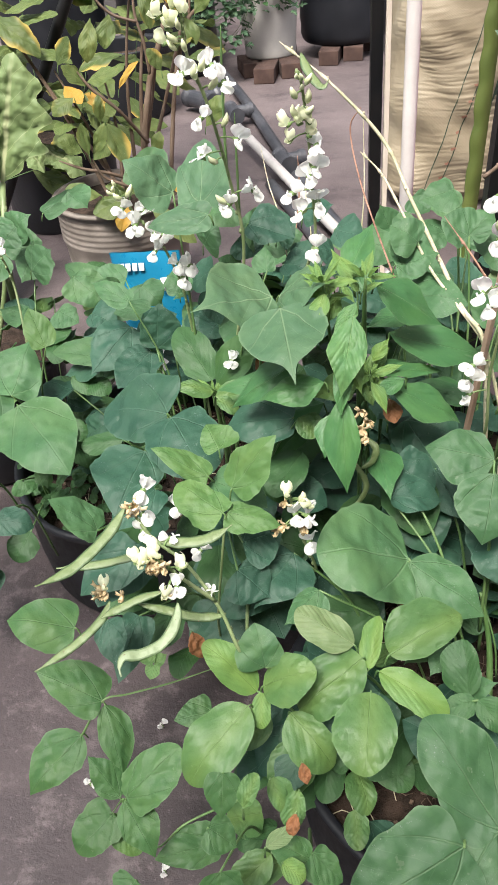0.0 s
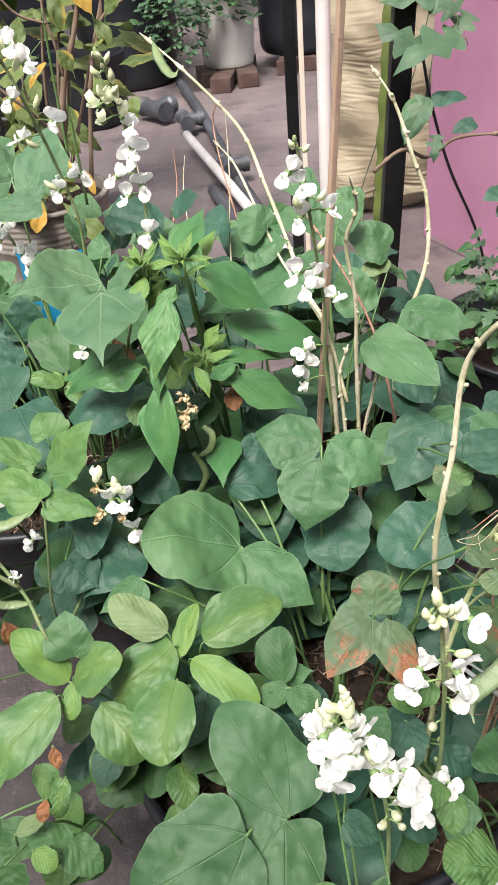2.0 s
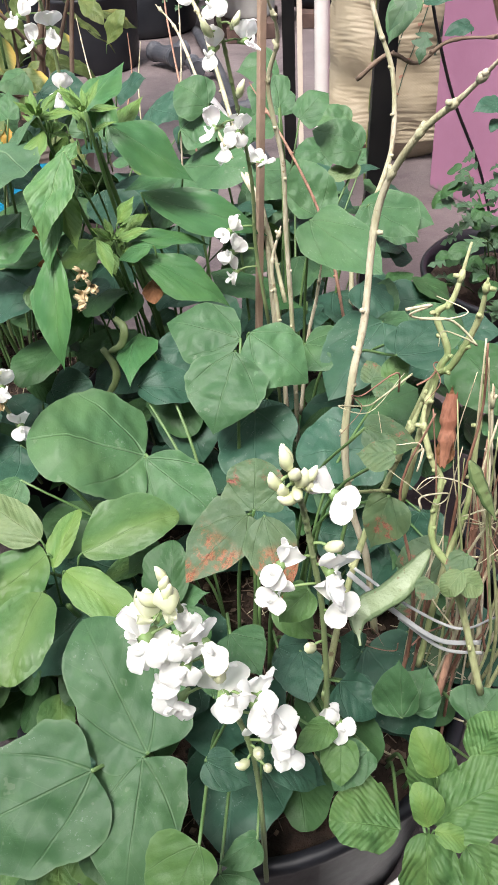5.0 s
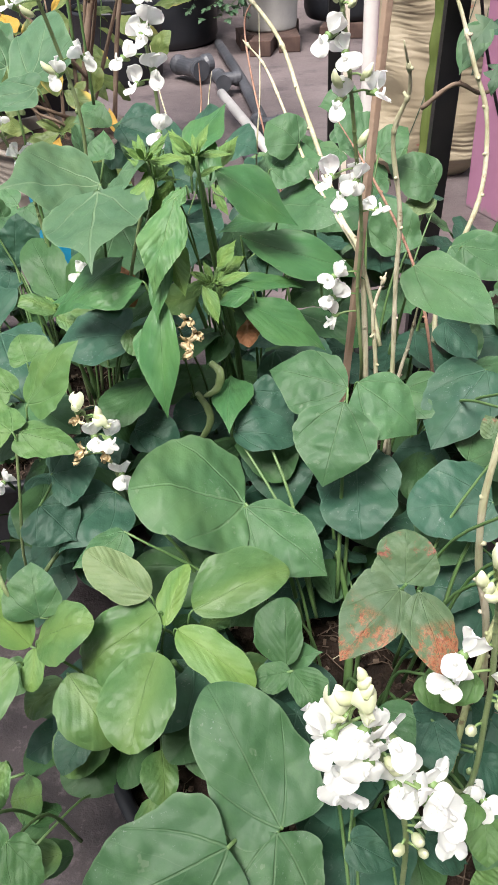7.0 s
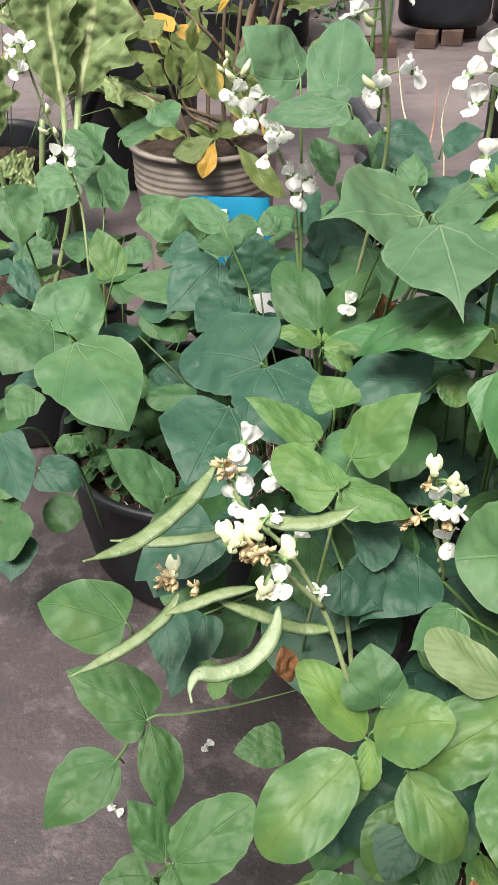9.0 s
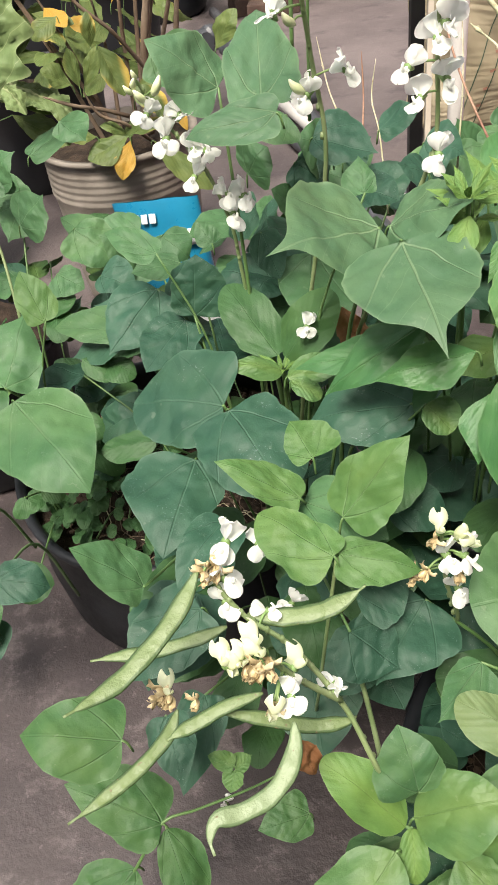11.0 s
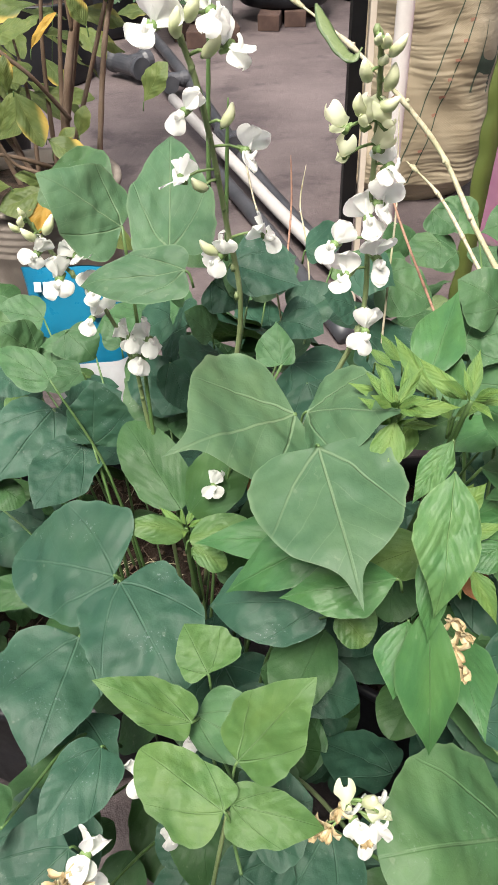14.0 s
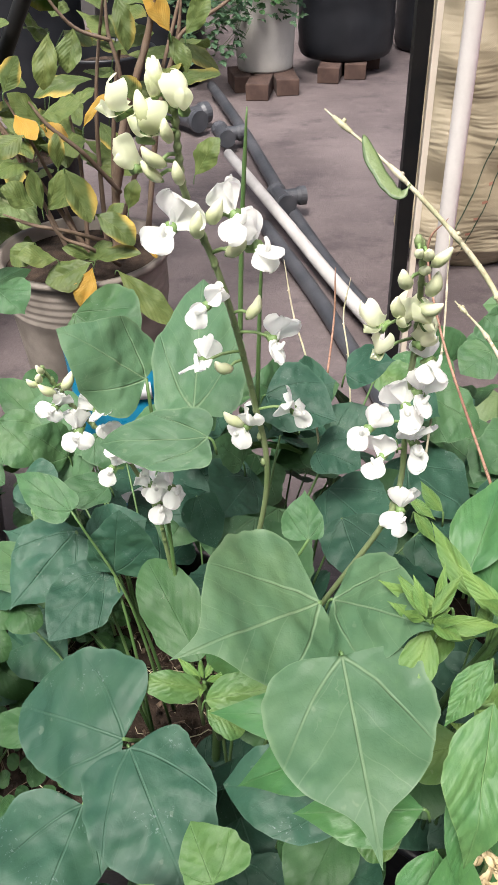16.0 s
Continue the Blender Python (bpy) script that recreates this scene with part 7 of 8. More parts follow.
# shrub
leaf(shrub, 'shrub', (-0.359, 1.840, 0.550), (-0.325, 1.820, 0.462), 0.051, (0.39, -0.85, 0.34))
leaf(shrub, 'shrub', (-0.317, 1.840, 0.469), (-0.253, 1.820, 0.418), 0.054, (0.33, -0.66, 0.67))
leaf(shrub, 'shrub', (-0.405, 1.820, 0.488), (-0.412, 1.827, 0.556), 0.029, (0.34, -0.93, 0.13))
leaf(shrub, 'shrub', (-0.400, 1.840, 0.482), (-0.363, 1.845, 0.548), 0.034, (-0.31, -0.92, 0.24))
leaf(shrub, 'shrub', (-0.375, 1.860, 0.544), (-0.371, 1.866, 0.603), 0.029, (0.15, -0.98, 0.09))
leaf(shrub, 'shrub', (-0.336, 1.820, 0.388), (-0.419, 1.800, 0.361), 0.062, (-0.10, -0.62, 0.78))
leaf(shrub, 'yellow', (-0.330, 1.800, 0.386), (-0.356, 1.780, 0.319), 0.042, (-0.13, -0.94, 0.33))
leaf(shrub, 'shrub', (-0.284, 1.800, 0.379), (-0.184, 1.780, 0.279), 0.055, (0.45, -0.68, 0.58))
leaf(shrub, 'shrub', (-0.423, 1.840, 0.488), (-0.472, 1.826, 0.524), 0.051, (0.61, -0.53, 0.59))
leaf(shrub, 'shrub', (-0.392, 1.880, 0.618), (-0.440, 1.869, 0.667), 0.038, (0.62, -0.63, 0.46))
leaf(shrub, 'shrub', (-0.449, 1.880, 0.665), (-0.415, 1.882, 0.720), 0.040, (-0.30, -0.93, 0.21))
leaf(shrub, 'shrub', (-0.396, 1.900, 0.622), (-0.325, 1.880, 0.644), 0.047, (-0.38, -0.57, 0.73))
leaf(shrub, 'shrub', (-0.276, 1.950, 0.435), (-0.257, 1.956, 0.489), 0.033, (-0.21, -0.96, 0.17))
leaf(shrub, 'shrub', (-0.234, 1.950, 0.623), (-0.261, 1.949, 0.670), 0.037, (0.52, -0.81, 0.27))
leaf(shrub, 'shrub', (-0.149, 2.000, 0.479), (-0.098, 1.999, 0.546), 0.054, (-0.49, -0.80, 0.36))
leaf(shrub, 'yellow', (-0.237, 1.900, 0.416), (-0.223, 1.880, 0.365), 0.021, (0.23, -0.88, 0.41))
leaf(shrub, 'yellow', (-0.324, 1.880, 0.607), (-0.272, 1.876, 0.661), 0.018, (-0.47, -0.79, 0.40))
leaf(shrub, 'shrub', (-0.375, 1.950, 0.739), (-0.395, 1.930, 0.655), 0.043, (0.01, -0.97, 0.23))
leaf(shrub, 'shrub', (-0.337, 1.980, 0.741), (-0.354, 1.960, 0.674), 0.044, (0.00, -0.96, 0.29))
leaf(shrub, 'yellow', (-0.177, 2.000, 0.728), (-0.218, 1.995, 0.794), 0.043, (0.52, -0.82, 0.26))
leaf(shrub, 'shrub', (-0.314, 1.860, 0.440), (-0.268, 1.856, 0.482), 0.030, (-0.50, -0.71, 0.49))
leaf(shrub, 'shrub', (-0.354, 1.860, 0.375), (-0.296, 1.850, 0.411), 0.034, (-0.50, -0.59, 0.64))
leaf(shrub, 'shrub', (-0.338, 1.860, 0.381), (-0.388, 1.842, 0.407), 0.030, (0.54, -0.47, 0.70))
leaf(shrub, 'shrub', (-0.329, 1.840, 0.384), (-0.243, 1.820, 0.402), 0.036, (-0.28, -0.51, 0.81))
leaf(shrub, 'shrub', (-0.262, 2.000, 0.786), (-0.250, 1.980, 0.703), 0.038, (0.20, -0.95, 0.25))
leaf(shrub, 'shrub', (-0.148, 2.000, 0.723), (-0.105, 1.997, 0.783), 0.044, (-0.45, -0.85, 0.28))
leaf(shrub, 'shrub', (-0.436, 1.840, 0.420), (-0.479, 1.820, 0.387), 0.046, (-0.14, -0.75, 0.64))
leaf(shrub, 'shrub', (-0.179, 2.020, 0.720), (-0.152, 2.000, 0.660), 0.035, (0.25, -0.88, 0.40))
leaf(shrub, 'shrub', (-0.425, 1.860, 0.602), (-0.474, 1.840, 0.572), 0.045, (-0.09, -0.75, 0.66))
leaf(shrub, 'shrub', (-0.396, 1.820, 0.395), (-0.460, 1.800, 0.412), 0.043, (0.36, -0.50, 0.79))

# basil
leaf(basil, 'basil', (0.334, 0.312, 0.301), (0.285, 0.313, 0.307), 0.049, (0.10, -0.26, 0.96), stalk=True)
leaf(basil, 'basil', (0.366, 0.321, 0.293), (0.353, 0.360, 0.346), 0.038, (0.04, -0.80, 0.60), stalk=True)
leaf(basil, 'basil', (0.359, 0.315, 0.303), (0.419, 0.339, 0.329), 0.053, (-0.26, -0.33, 0.91), stalk=True)
leaf(basil, 'basil', (0.349, 0.301, 0.318), (0.351, 0.256, 0.259), 0.042, (-0.08, -0.79, 0.60), stalk=True)
leaf(basil, 'basil', (0.380, 0.306, 0.289), (0.413, 0.271, 0.241), 0.045, (0.24, -0.71, 0.67), stalk=True)
leaf(basil, 'basil_lime', (0.352, 0.306, 0.316), (0.343, 0.324, 0.341), 0.023, (0.11, -0.78, 0.62))
leaf(basil, 'basil_lime', (0.356, 0.305, 0.314), (0.378, 0.300, 0.307), 0.017, (0.24, -0.34, 0.91))
leaf(basil, 'basil', (0.392, 0.353, 0.316), (0.413, 0.375, 0.344), 0.037, (-0.36, -0.58, 0.73), stalk=True)
leaf(basil, 'bean', (0.350, 0.379, 0.338), (0.361, 0.401, 0.365), 0.039, (-0.26, -0.71, 0.66), stalk=True)
leaf(basil, 'bean', (0.392, 0.375, 0.330), (0.412, 0.392, 0.350), 0.042, (-0.35, -0.52, 0.77), stalk=True)
leaf(basil, 'basil_lime', (0.359, 0.330, 0.338), (0.344, 0.350, 0.365), 0.027, (0.20, -0.74, 0.65))

# big
part("stalk", tube([(-0.503, 1.391, 0.300), (-0.503, 1.391, 0.434), (-0.503, 1.482, 0.552)], 0.006, 8, 8), STALK, big)
part("stalk", tube([(-0.508, 1.381, 0.300), (-0.508, 1.381, 0.438), (-0.524, 1.458, 0.540)], 0.005, 8, 8), STALK, big)
leaf(big, 'kale', (-0.503, 1.482, 0.552), (-0.433, 1.507, 0.768), 0.123, (-0.098, -0.984, 0.148))
leaf(big, 'kale', (-0.524, 1.458, 0.540), (-0.534, 1.480, 0.772), 0.104, (0.201, -0.974, 0.100))
leaf(big, 'kale', (-0.625, 1.400, 0.500), (-0.650, 1.390, 0.680), 0.095, (0.45, -0.89, 0.15))
leaf(big, 'kale', (-0.503, 1.220, 0.500), (-0.541, 1.207, 0.540), 0.056, (0.69, -0.53, 0.49))
part("leaf_stalk", tube([(-0.60, 1.42, 0.19), (-0.54, 1.44, 0.36), (-0.500, 1.450, 0.52)], 0.005, 8, 12), STALK, big)
part("leaf_stalk", tube([(-0.62, 1.42, 0.19), (-0.585, 1.43, 0.36), (-0.555, 1.440, 0.53)], 0.005, 8, 12), STALK, big)
part("leaf_stalk", tube([(-0.63, 1.41, 0.19), (-0.63, 1.41, 0.36), (-0.625, 1.400, 0.51)], 0.005, 8, 12), STALK, big)


def shoot(plant, at, count, length, seed):
    """A growing tip: narrow bright leaves standing out like a star, the inner ones shorter and steeper."""
    rnd = random.Random(seed)
    for k in range(count):
        a, inner = 2.4 * k + rnd.uniform(-0.3, 0.3), k / count
        ln = length * (1.0 - 0.55 * inner) * rnd.uniform(0.8, 1.15)
        out = Vector((math.cos(a), math.sin(a), 0.15 + 1.2 * inner + rnd.uniform(-0.25, 0.2))).normalized()
        b0 = Vector(at) + out * 0.003
        hang_leaf(plant, "lance_lime", b0, b0 + out * ln, ln * rnd.uniform(0.25, 0.34), (rnd.uniform(-0.3, 0.3), -0.6, 0.8))
    foot = plant.matrix_basis.translation
    part("stem", tube([foot.lerp(Vector(at), 0.5) + Vector((0.004, 0.01, 0)), foot.lerp(Vector(at), 0.8), at], lambda s: 0.0028 - 0.0012 * s, 7, 10), STEM, plant)


shoot(pepper, (0.045, 0.758, 0.664), 8, 0.036, 3)
shoot(pepper, (0.089, 0.755, 0.668), 8, 0.036, 4)
shoot(pepper, (0.095, 0.754, 0.549), 8, 0.034, 5)
shoot(cowpea_b, (-0.092, 0.866, 0.465), 7, 0.03, 6)
# ---- leaf mass below the crowns ----


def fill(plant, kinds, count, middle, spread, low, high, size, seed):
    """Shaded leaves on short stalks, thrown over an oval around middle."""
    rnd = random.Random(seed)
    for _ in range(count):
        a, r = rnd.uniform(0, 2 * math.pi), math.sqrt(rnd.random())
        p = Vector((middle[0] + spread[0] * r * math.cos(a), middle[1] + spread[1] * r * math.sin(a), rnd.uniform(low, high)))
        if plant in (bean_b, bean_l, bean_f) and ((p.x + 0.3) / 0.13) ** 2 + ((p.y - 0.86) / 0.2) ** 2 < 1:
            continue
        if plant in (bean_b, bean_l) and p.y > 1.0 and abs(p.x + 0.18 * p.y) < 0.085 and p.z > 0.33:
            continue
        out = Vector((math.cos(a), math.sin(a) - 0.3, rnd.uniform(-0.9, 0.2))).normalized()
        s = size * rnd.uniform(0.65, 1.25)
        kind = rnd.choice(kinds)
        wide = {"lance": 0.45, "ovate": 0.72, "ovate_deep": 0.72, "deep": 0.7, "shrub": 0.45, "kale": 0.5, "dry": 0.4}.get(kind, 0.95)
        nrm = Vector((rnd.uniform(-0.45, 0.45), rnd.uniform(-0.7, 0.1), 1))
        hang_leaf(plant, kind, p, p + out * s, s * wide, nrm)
        if rnd.random() < 0.1:
            part("petiole", tube(stalk_line(stalk_foot(plant, p), p), 0.0012, 5, 6), STEM, plant)


# mostly dark leaf tones: the gloom between the crowns is put into colour
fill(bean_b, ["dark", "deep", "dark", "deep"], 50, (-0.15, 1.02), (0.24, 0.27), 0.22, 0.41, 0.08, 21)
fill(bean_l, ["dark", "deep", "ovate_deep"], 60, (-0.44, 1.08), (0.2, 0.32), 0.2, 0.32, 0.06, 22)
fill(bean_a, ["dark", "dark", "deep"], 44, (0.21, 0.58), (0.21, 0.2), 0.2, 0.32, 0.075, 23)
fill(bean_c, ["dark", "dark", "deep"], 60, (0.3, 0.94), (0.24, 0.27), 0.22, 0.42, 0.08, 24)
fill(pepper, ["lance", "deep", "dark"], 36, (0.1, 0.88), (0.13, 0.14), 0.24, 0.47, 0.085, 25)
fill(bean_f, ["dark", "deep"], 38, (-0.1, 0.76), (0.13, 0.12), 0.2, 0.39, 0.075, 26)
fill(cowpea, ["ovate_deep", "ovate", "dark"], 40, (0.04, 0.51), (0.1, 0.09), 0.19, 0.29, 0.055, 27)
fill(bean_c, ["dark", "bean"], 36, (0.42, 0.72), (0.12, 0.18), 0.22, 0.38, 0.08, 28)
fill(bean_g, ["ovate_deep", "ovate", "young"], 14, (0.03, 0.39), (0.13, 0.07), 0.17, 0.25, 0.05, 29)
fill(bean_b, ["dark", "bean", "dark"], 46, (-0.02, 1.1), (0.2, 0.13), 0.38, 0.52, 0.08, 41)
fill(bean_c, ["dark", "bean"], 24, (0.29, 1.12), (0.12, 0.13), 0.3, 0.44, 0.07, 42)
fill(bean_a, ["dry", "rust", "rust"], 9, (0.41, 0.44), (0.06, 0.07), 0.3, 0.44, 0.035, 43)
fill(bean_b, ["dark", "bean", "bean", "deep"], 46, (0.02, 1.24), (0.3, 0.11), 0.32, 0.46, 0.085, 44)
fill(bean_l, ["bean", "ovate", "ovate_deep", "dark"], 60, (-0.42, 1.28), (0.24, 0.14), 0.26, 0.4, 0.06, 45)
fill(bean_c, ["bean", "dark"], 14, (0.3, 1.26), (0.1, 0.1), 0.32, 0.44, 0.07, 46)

# stems
for plant, x, y, z in ((bean_a, 0.21, 0.62, 0.33), (bean_b, -0.1, 0.9, 0.46), (bean_c, 0.28, 0.86, 0.42), (pepper, 0.09, 0.77, 0.64), (cowpea, 0.066, 0.49, 0.33), (bean_l, -0.36, 0.98, 0.36)):
    root = plant.matrix_basis.translation
    part("stem", tube([root, root.lerp(Vector((x, y, z)), 0.5) + Vector((0.008, 0.01, 0)), (x, y, z)], lambda s: 0.0052 - 0.003 * s, 8, 16), STEM, plant)

# bare vines
dry = thing("dry_vine", (0.27, 0.8, 0.17), "bare cream-coloured bean vines with swollen nodes tied in a bundle", "plant")

# bare vines
vine(dry, [(0.022, 1.210, 0.807), (0.085, 1.130, 0.768), (0.151, 1.090, 0.701), (0.178, 1.030, 0.647), (0.200, 0.950, 0.604), (0.220, 0.870, 0.564), (0.237, 0.820, 0.544), (0.244, 0.800, 0.460)], 0.0034, DRY_STEM, seed=1)
vine(dry, [(0.116, 1.050, 0.701), (0.141, 1.020, 0.679), (0.165, 0.970, 0.638), (0.190, 0.920, 0.592), (0.216, 0.870, 0.564), (0.239, 0.820, 0.536)], 0.0024, DRY_STEM, seed=2)
vine(dry, [(0.250, 0.680, 0.766), (0.259, 0.700, 0.730), (0.250, 0.710, 0.692), (0.260, 0.715, 0.628), (0.261, 0.720, 0.566), (0.264, 0.725, 0.487), (0.267, 0.730, 0.375)], 0.0027, DRY_STEM, seed=3)
vine(dry, [(0.256, 0.750, 0.559), (0.246, 0.750, 0.519), (0.250, 0.750, 0.471), (0.254, 0.750, 0.411)], 0.0028, DRY_STEM, seed=4)
vine(dry, [(0.296, 0.800, 0.500), (0.290, 0.800, 0.455), (0.281, 0.800, 0.407)], 0.0025, DRY_STEM, seed=5)
vine(dry, [(0.323, 0.500, 0.374), (0.309, 0.495, 0.435), (0.302, 0.490, 0.505), (0.307, 0.495, 0.559), (0.314, 0.505, 0.594), (0.321, 0.518, 0.665), (0.338, 0.500, 0.712), (0.359, 0.480, 0.740), (0.373, 0.460, 0.764)], 0.0033, DRY_STEM, seed=6)
vine(dry, [(0.314, 1.020, 0.780), (0.340, 1.000, 0.741), (0.361, 0.980, 0.681), (0.378, 0.970, 0.633), (0.379, 0.950, 0.566), (0.362, 0.930, 0.517), (0.337, 0.920, 0.470), (0.335, 0.900, 0.383)], 0.0036, DRY_STEM, seed=7)
vine(dry, [(0.369, 0.465, 0.665), (0.360, 0.455, 0.635), (0.352, 0.458, 0.623), (0.360, 0.453, 0.600), (0.354, 0.451, 0.582)], 0.0027, GREEN_VINE, seed=8)
vine(dry, [(0.354, 0.451, 0.582), (0.347, 0.441, 0.561), (0.352, 0.429, 0.537), (0.359, 0.425, 0.523), (0.355, 0.416, 0.503), (0.355, 0.408, 0.484), (0.370, 0.395, 0.458)], 0.0028, GREEN_VINE, seed=9)
vine(dry, [(0.373, 0.434, 0.658), (0.372, 0.440, 0.628), (0.361, 0.444, 0.596), (0.352, 0.457, 0.575)], 0.0028, GREEN_VINE, seed=10)
vine(dry, [(0.352, 0.457, 0.575), (0.341, 0.454, 0.538), (0.330, 0.453, 0.501), (0.316, 0.447, 0.459), (0.300, 0.430, 0.402), (0.286, 0.402, 0.332)], 0.0031, GREEN_VINE, seed=11)
vine(dry, [(0.293, 0.360, 0.571), (0.309, 0.391, 0.544), (0.327, 0.422, 0.517)], 0.0012, GREEN_VINE, seed=15, knobs=False, name="tendril")
vine(dry, [(0.386, 0.460, 0.592), (0.384, 0.449, 0.541), (0.381, 0.438, 0.488), (0.369, 0.428, 0.439)], 0.0026, GREEN_VINE, seed=12)
vine(dry, [(0.394, 0.467, 0.567), (0.397, 0.459, 0.514), (0.398, 0.444, 0.450), (0.399, 0.420, 0.376)], 0.0024, DRY_STEM, seed=13)
part("stem", tube([(0.370, 0.400, 0.321), (0.382, 0.420, 0.389), (0.391, 0.446, 0.465), (0.396, 0.461, 0.527)], lambda s: 0.0044 - 0.0012 * s, 8, 20, 0.55), BROWN_STEM, dry, "split brown dead stem")
part("withered_leaf", curl_strip([(0.362, 0.437, 0.582), (0.361, 0.432, 0.559), (0.359, 0.425, 0.534)], 0.011), WITHERED, dry, "curled brown withered leaf")
vine(dry, [(0.220, 1.000, 0.626), (0.257, 0.950, 0.578), (0.293, 0.900, 0.519), (0.310, 0.860, 0.471), (0.326, 0.830, 0.381)], 0.0022, BROWN_STEM, seed=14)
vine(castor, [(0.417, 1.380, 0.565), (0.460, 1.370, 0.553), (0.506, 1.360, 0.584), (0.585, 1.350, 0.588)], 0.0042, TWIG, seed=17)
vine(shrub, [(-0.303, 1.970, 0.438), (-0.280, 2.000, 0.519), (-0.249, 2.000, 0.630)], 0.005, BARK, seed=20, knobs=False, name="branch")
vine(bean_b, [(-0.055, 0.970, 0.718), (-0.051, 0.960, 0.806), (-0.046, 0.950, 0.880)], 0.0016, STEM, seed=21, knobs=False, name="branch")
vine(bean_b, [(-0.044, 0.970, 0.659), (-0.041, 0.960, 0.741), (-0.039, 0.950, 0.789)], 0.0015, STEM, seed=22, knobs=False, name="branch")
vine(dry, [(0.033, 1.200, 0.539), (0.042, 1.240, 0.585), (0.042, 1.250, 0.637)], 0.0012, BROWN_STEM, seed=23, knobs=False, name="branch")
vine(dry, [(0.055, 1.200, 0.553), (0.052, 1.240, 0.585), (0.059, 1.250, 0.626)], 0.0012, DRY_STEM, seed=24)
vine(dry, [(0.008, 1.150, 0.579), (-0.005, 1.180, 0.620), (-0.014, 1.200, 0.671)], 0.0013, DRY_STEM, seed=25)
vine(dry, [(0.176, 0.950, 0.502), (0.151, 1.000, 0.563), (0.124, 1.100, 0.637), (0.113, 1.150, 0.700), (0.128, 1.150, 0.729)], 0.0013, BROWN_STEM, seed=26, knobs=False, name="branch")
vine(dry, [(0.124, 1.100, 0.562), (0.130, 1.120, 0.629), (0.131, 1.150, 0.714)], 0.0014, DRY_STEM, seed=27)
vine(castor, [(0.415, 0.750, 0.792), (0.432, 0.760, 0.745), (0.454, 0.770, 0.693), (0.474, 0.780, 0.642)], 0.006, BROWN_STEM, seed=28, knobs=False, name="branch")
vine(shrub, [(-0.306, 1.950, 0.344), (-0.300, 1.970, 0.450), (-0.271, 1.980, 0.582), (-0.242, 1.990, 0.655), (-0.214, 2.000, 0.725), (-0.181, 2.000, 0.841)], 0.0075, BARK, seed=29, knobs=False, name="branch")
vine(shrub, [(-0.252, 2.000, 0.356), (-0.220, 2.010, 0.541), (-0.199, 2.020, 0.628), (-0.169, 2.030, 0.700), (-0.154, 2.040, 0.778)], 0.005, BARK, seed=30, knobs=False, name="branch")
vine(shrub, [(-0.176, 2.030, 0.686), (-0.154, 2.030, 0.722), (-0.079, 2.040, 0.763), (-0.038, 2.040, 0.800)], 0.0035, BARK, seed=31, knobs=False, name="branch")
vine(shrub, [(-0.264, 1.980, 0.611), (-0.267, 1.970, 0.681), (-0.278, 1.970, 0.737), (-0.274, 1.970, 0.799)], 0.0035, BARK, seed=32, knobs=False, name="branch")
vine(shrub, [(-0.276, 1.970, 0.722), (-0.325, 1.950, 0.744), (-0.354, 1.940, 0.777), (-0.380, 1.940, 0.822)], 0.003, BARK, seed=33, knobs=False, name="branch")
vine(shrub, [(-0.289, 1.960, 0.464), (-0.335, 1.900, 0.556), (-0.383, 1.880, 0.610), (-0.410, 1.880, 0.650)], 0.004, BARK, seed=34, knobs=False, name="branch")
vine(shrub, [(-0.310, 1.900, 0.390), (-0.377, 1.860, 0.431), (-0.430, 1.840, 0.452), (-0.481, 1.840, 0.474)], 0.004, BARK, seed=35, knobs=False, name="branch")
vine(shrub, [(-0.297, 1.900, 0.344), (-0.339, 1.850, 0.402), (-0.384, 1.840, 0.429), (-0.402, 1.830, 0.476)], 0.0035, BARK, seed=36, knobs=False, name="branch")
vine(bean_g, [(-0.090, 0.604, 0.244), (-0.152, 0.566, 0.264), (-0.199, 0.546, 0.274), (-0.228, 0.535, 0.278), (-0.256, 0.518, 0.240), (-0.277, 0.511, 0.215)], 0.0013, STEM, seed=37, knobs=False, name="branch")
vine(bean_g, [(-0.064, 0.432, 0.251), (-0.126, 0.405, 0.253), (-0.161, 0.390, 0.235), (-0.184, 0.402, 0.286), (-0.183, 0.404, 0.305), (-0.201, 0.405, 0.274)], 0.0012, STEM, seed=38, knobs=False, name="branch")
TWINE_A = [(0.299, 0.389, 0.477), (0.330, 0.386, 0.443), (0.362, 0.386, 0.413), (0.394, 0.397, 0.396)]
TWINE_B = [(0.334, 0.390, 0.432), (0.366, 0.390, 0.399), (0.398, 0.401, 0.379)]
TWINE_C = [(0.303, 0.389, 0.481), (0.338, 0.386, 0.449), (0.374, 0.386, 0.425), (0.404, 0.407, 0.411)]
CURL_A = [(0.089, 0.730, 0.478), (0.099, 0.720, 0.472), (0.095, 0.715, 0.457), (0.082, 0.710, 0.451)]
CURL_B = [(0.075, 0.715, 0.453), (0.085, 0.710, 0.437), (0.087, 0.705, 0.425), (0.080, 0.700, 0.412), (0.072, 0.696, 0.407)]
BUNDLE = [(0.375, 0.460, 0.203), (0.386, 0.440, 0.329), (0.387, 0.430, 0.407), (0.385, 0.425, 0.480), (0.381, 0.420, 0.551), (0.377, 0.415, 0.611), (0.373, 0.410, 0.661)]
CABLE = [(0.544, 1.900, 0.613), (0.571, 1.900, 0.500), (0.621, 1.900, 0.353), (0.694, 1.900, 0.201), (0.737, 1.900, 0.071)]
twine = thing("twine", (0.33, 0.38, 0.3), "white plastic twine tying dry stems together", "string")
for path, r in ((TWINE_A, 0.0018), (TWINE_B, 0.0013), (TWINE_C, 0.0010)):
    part("strand", tube(path, r, 8, 24, 0.16), STRING, twine)
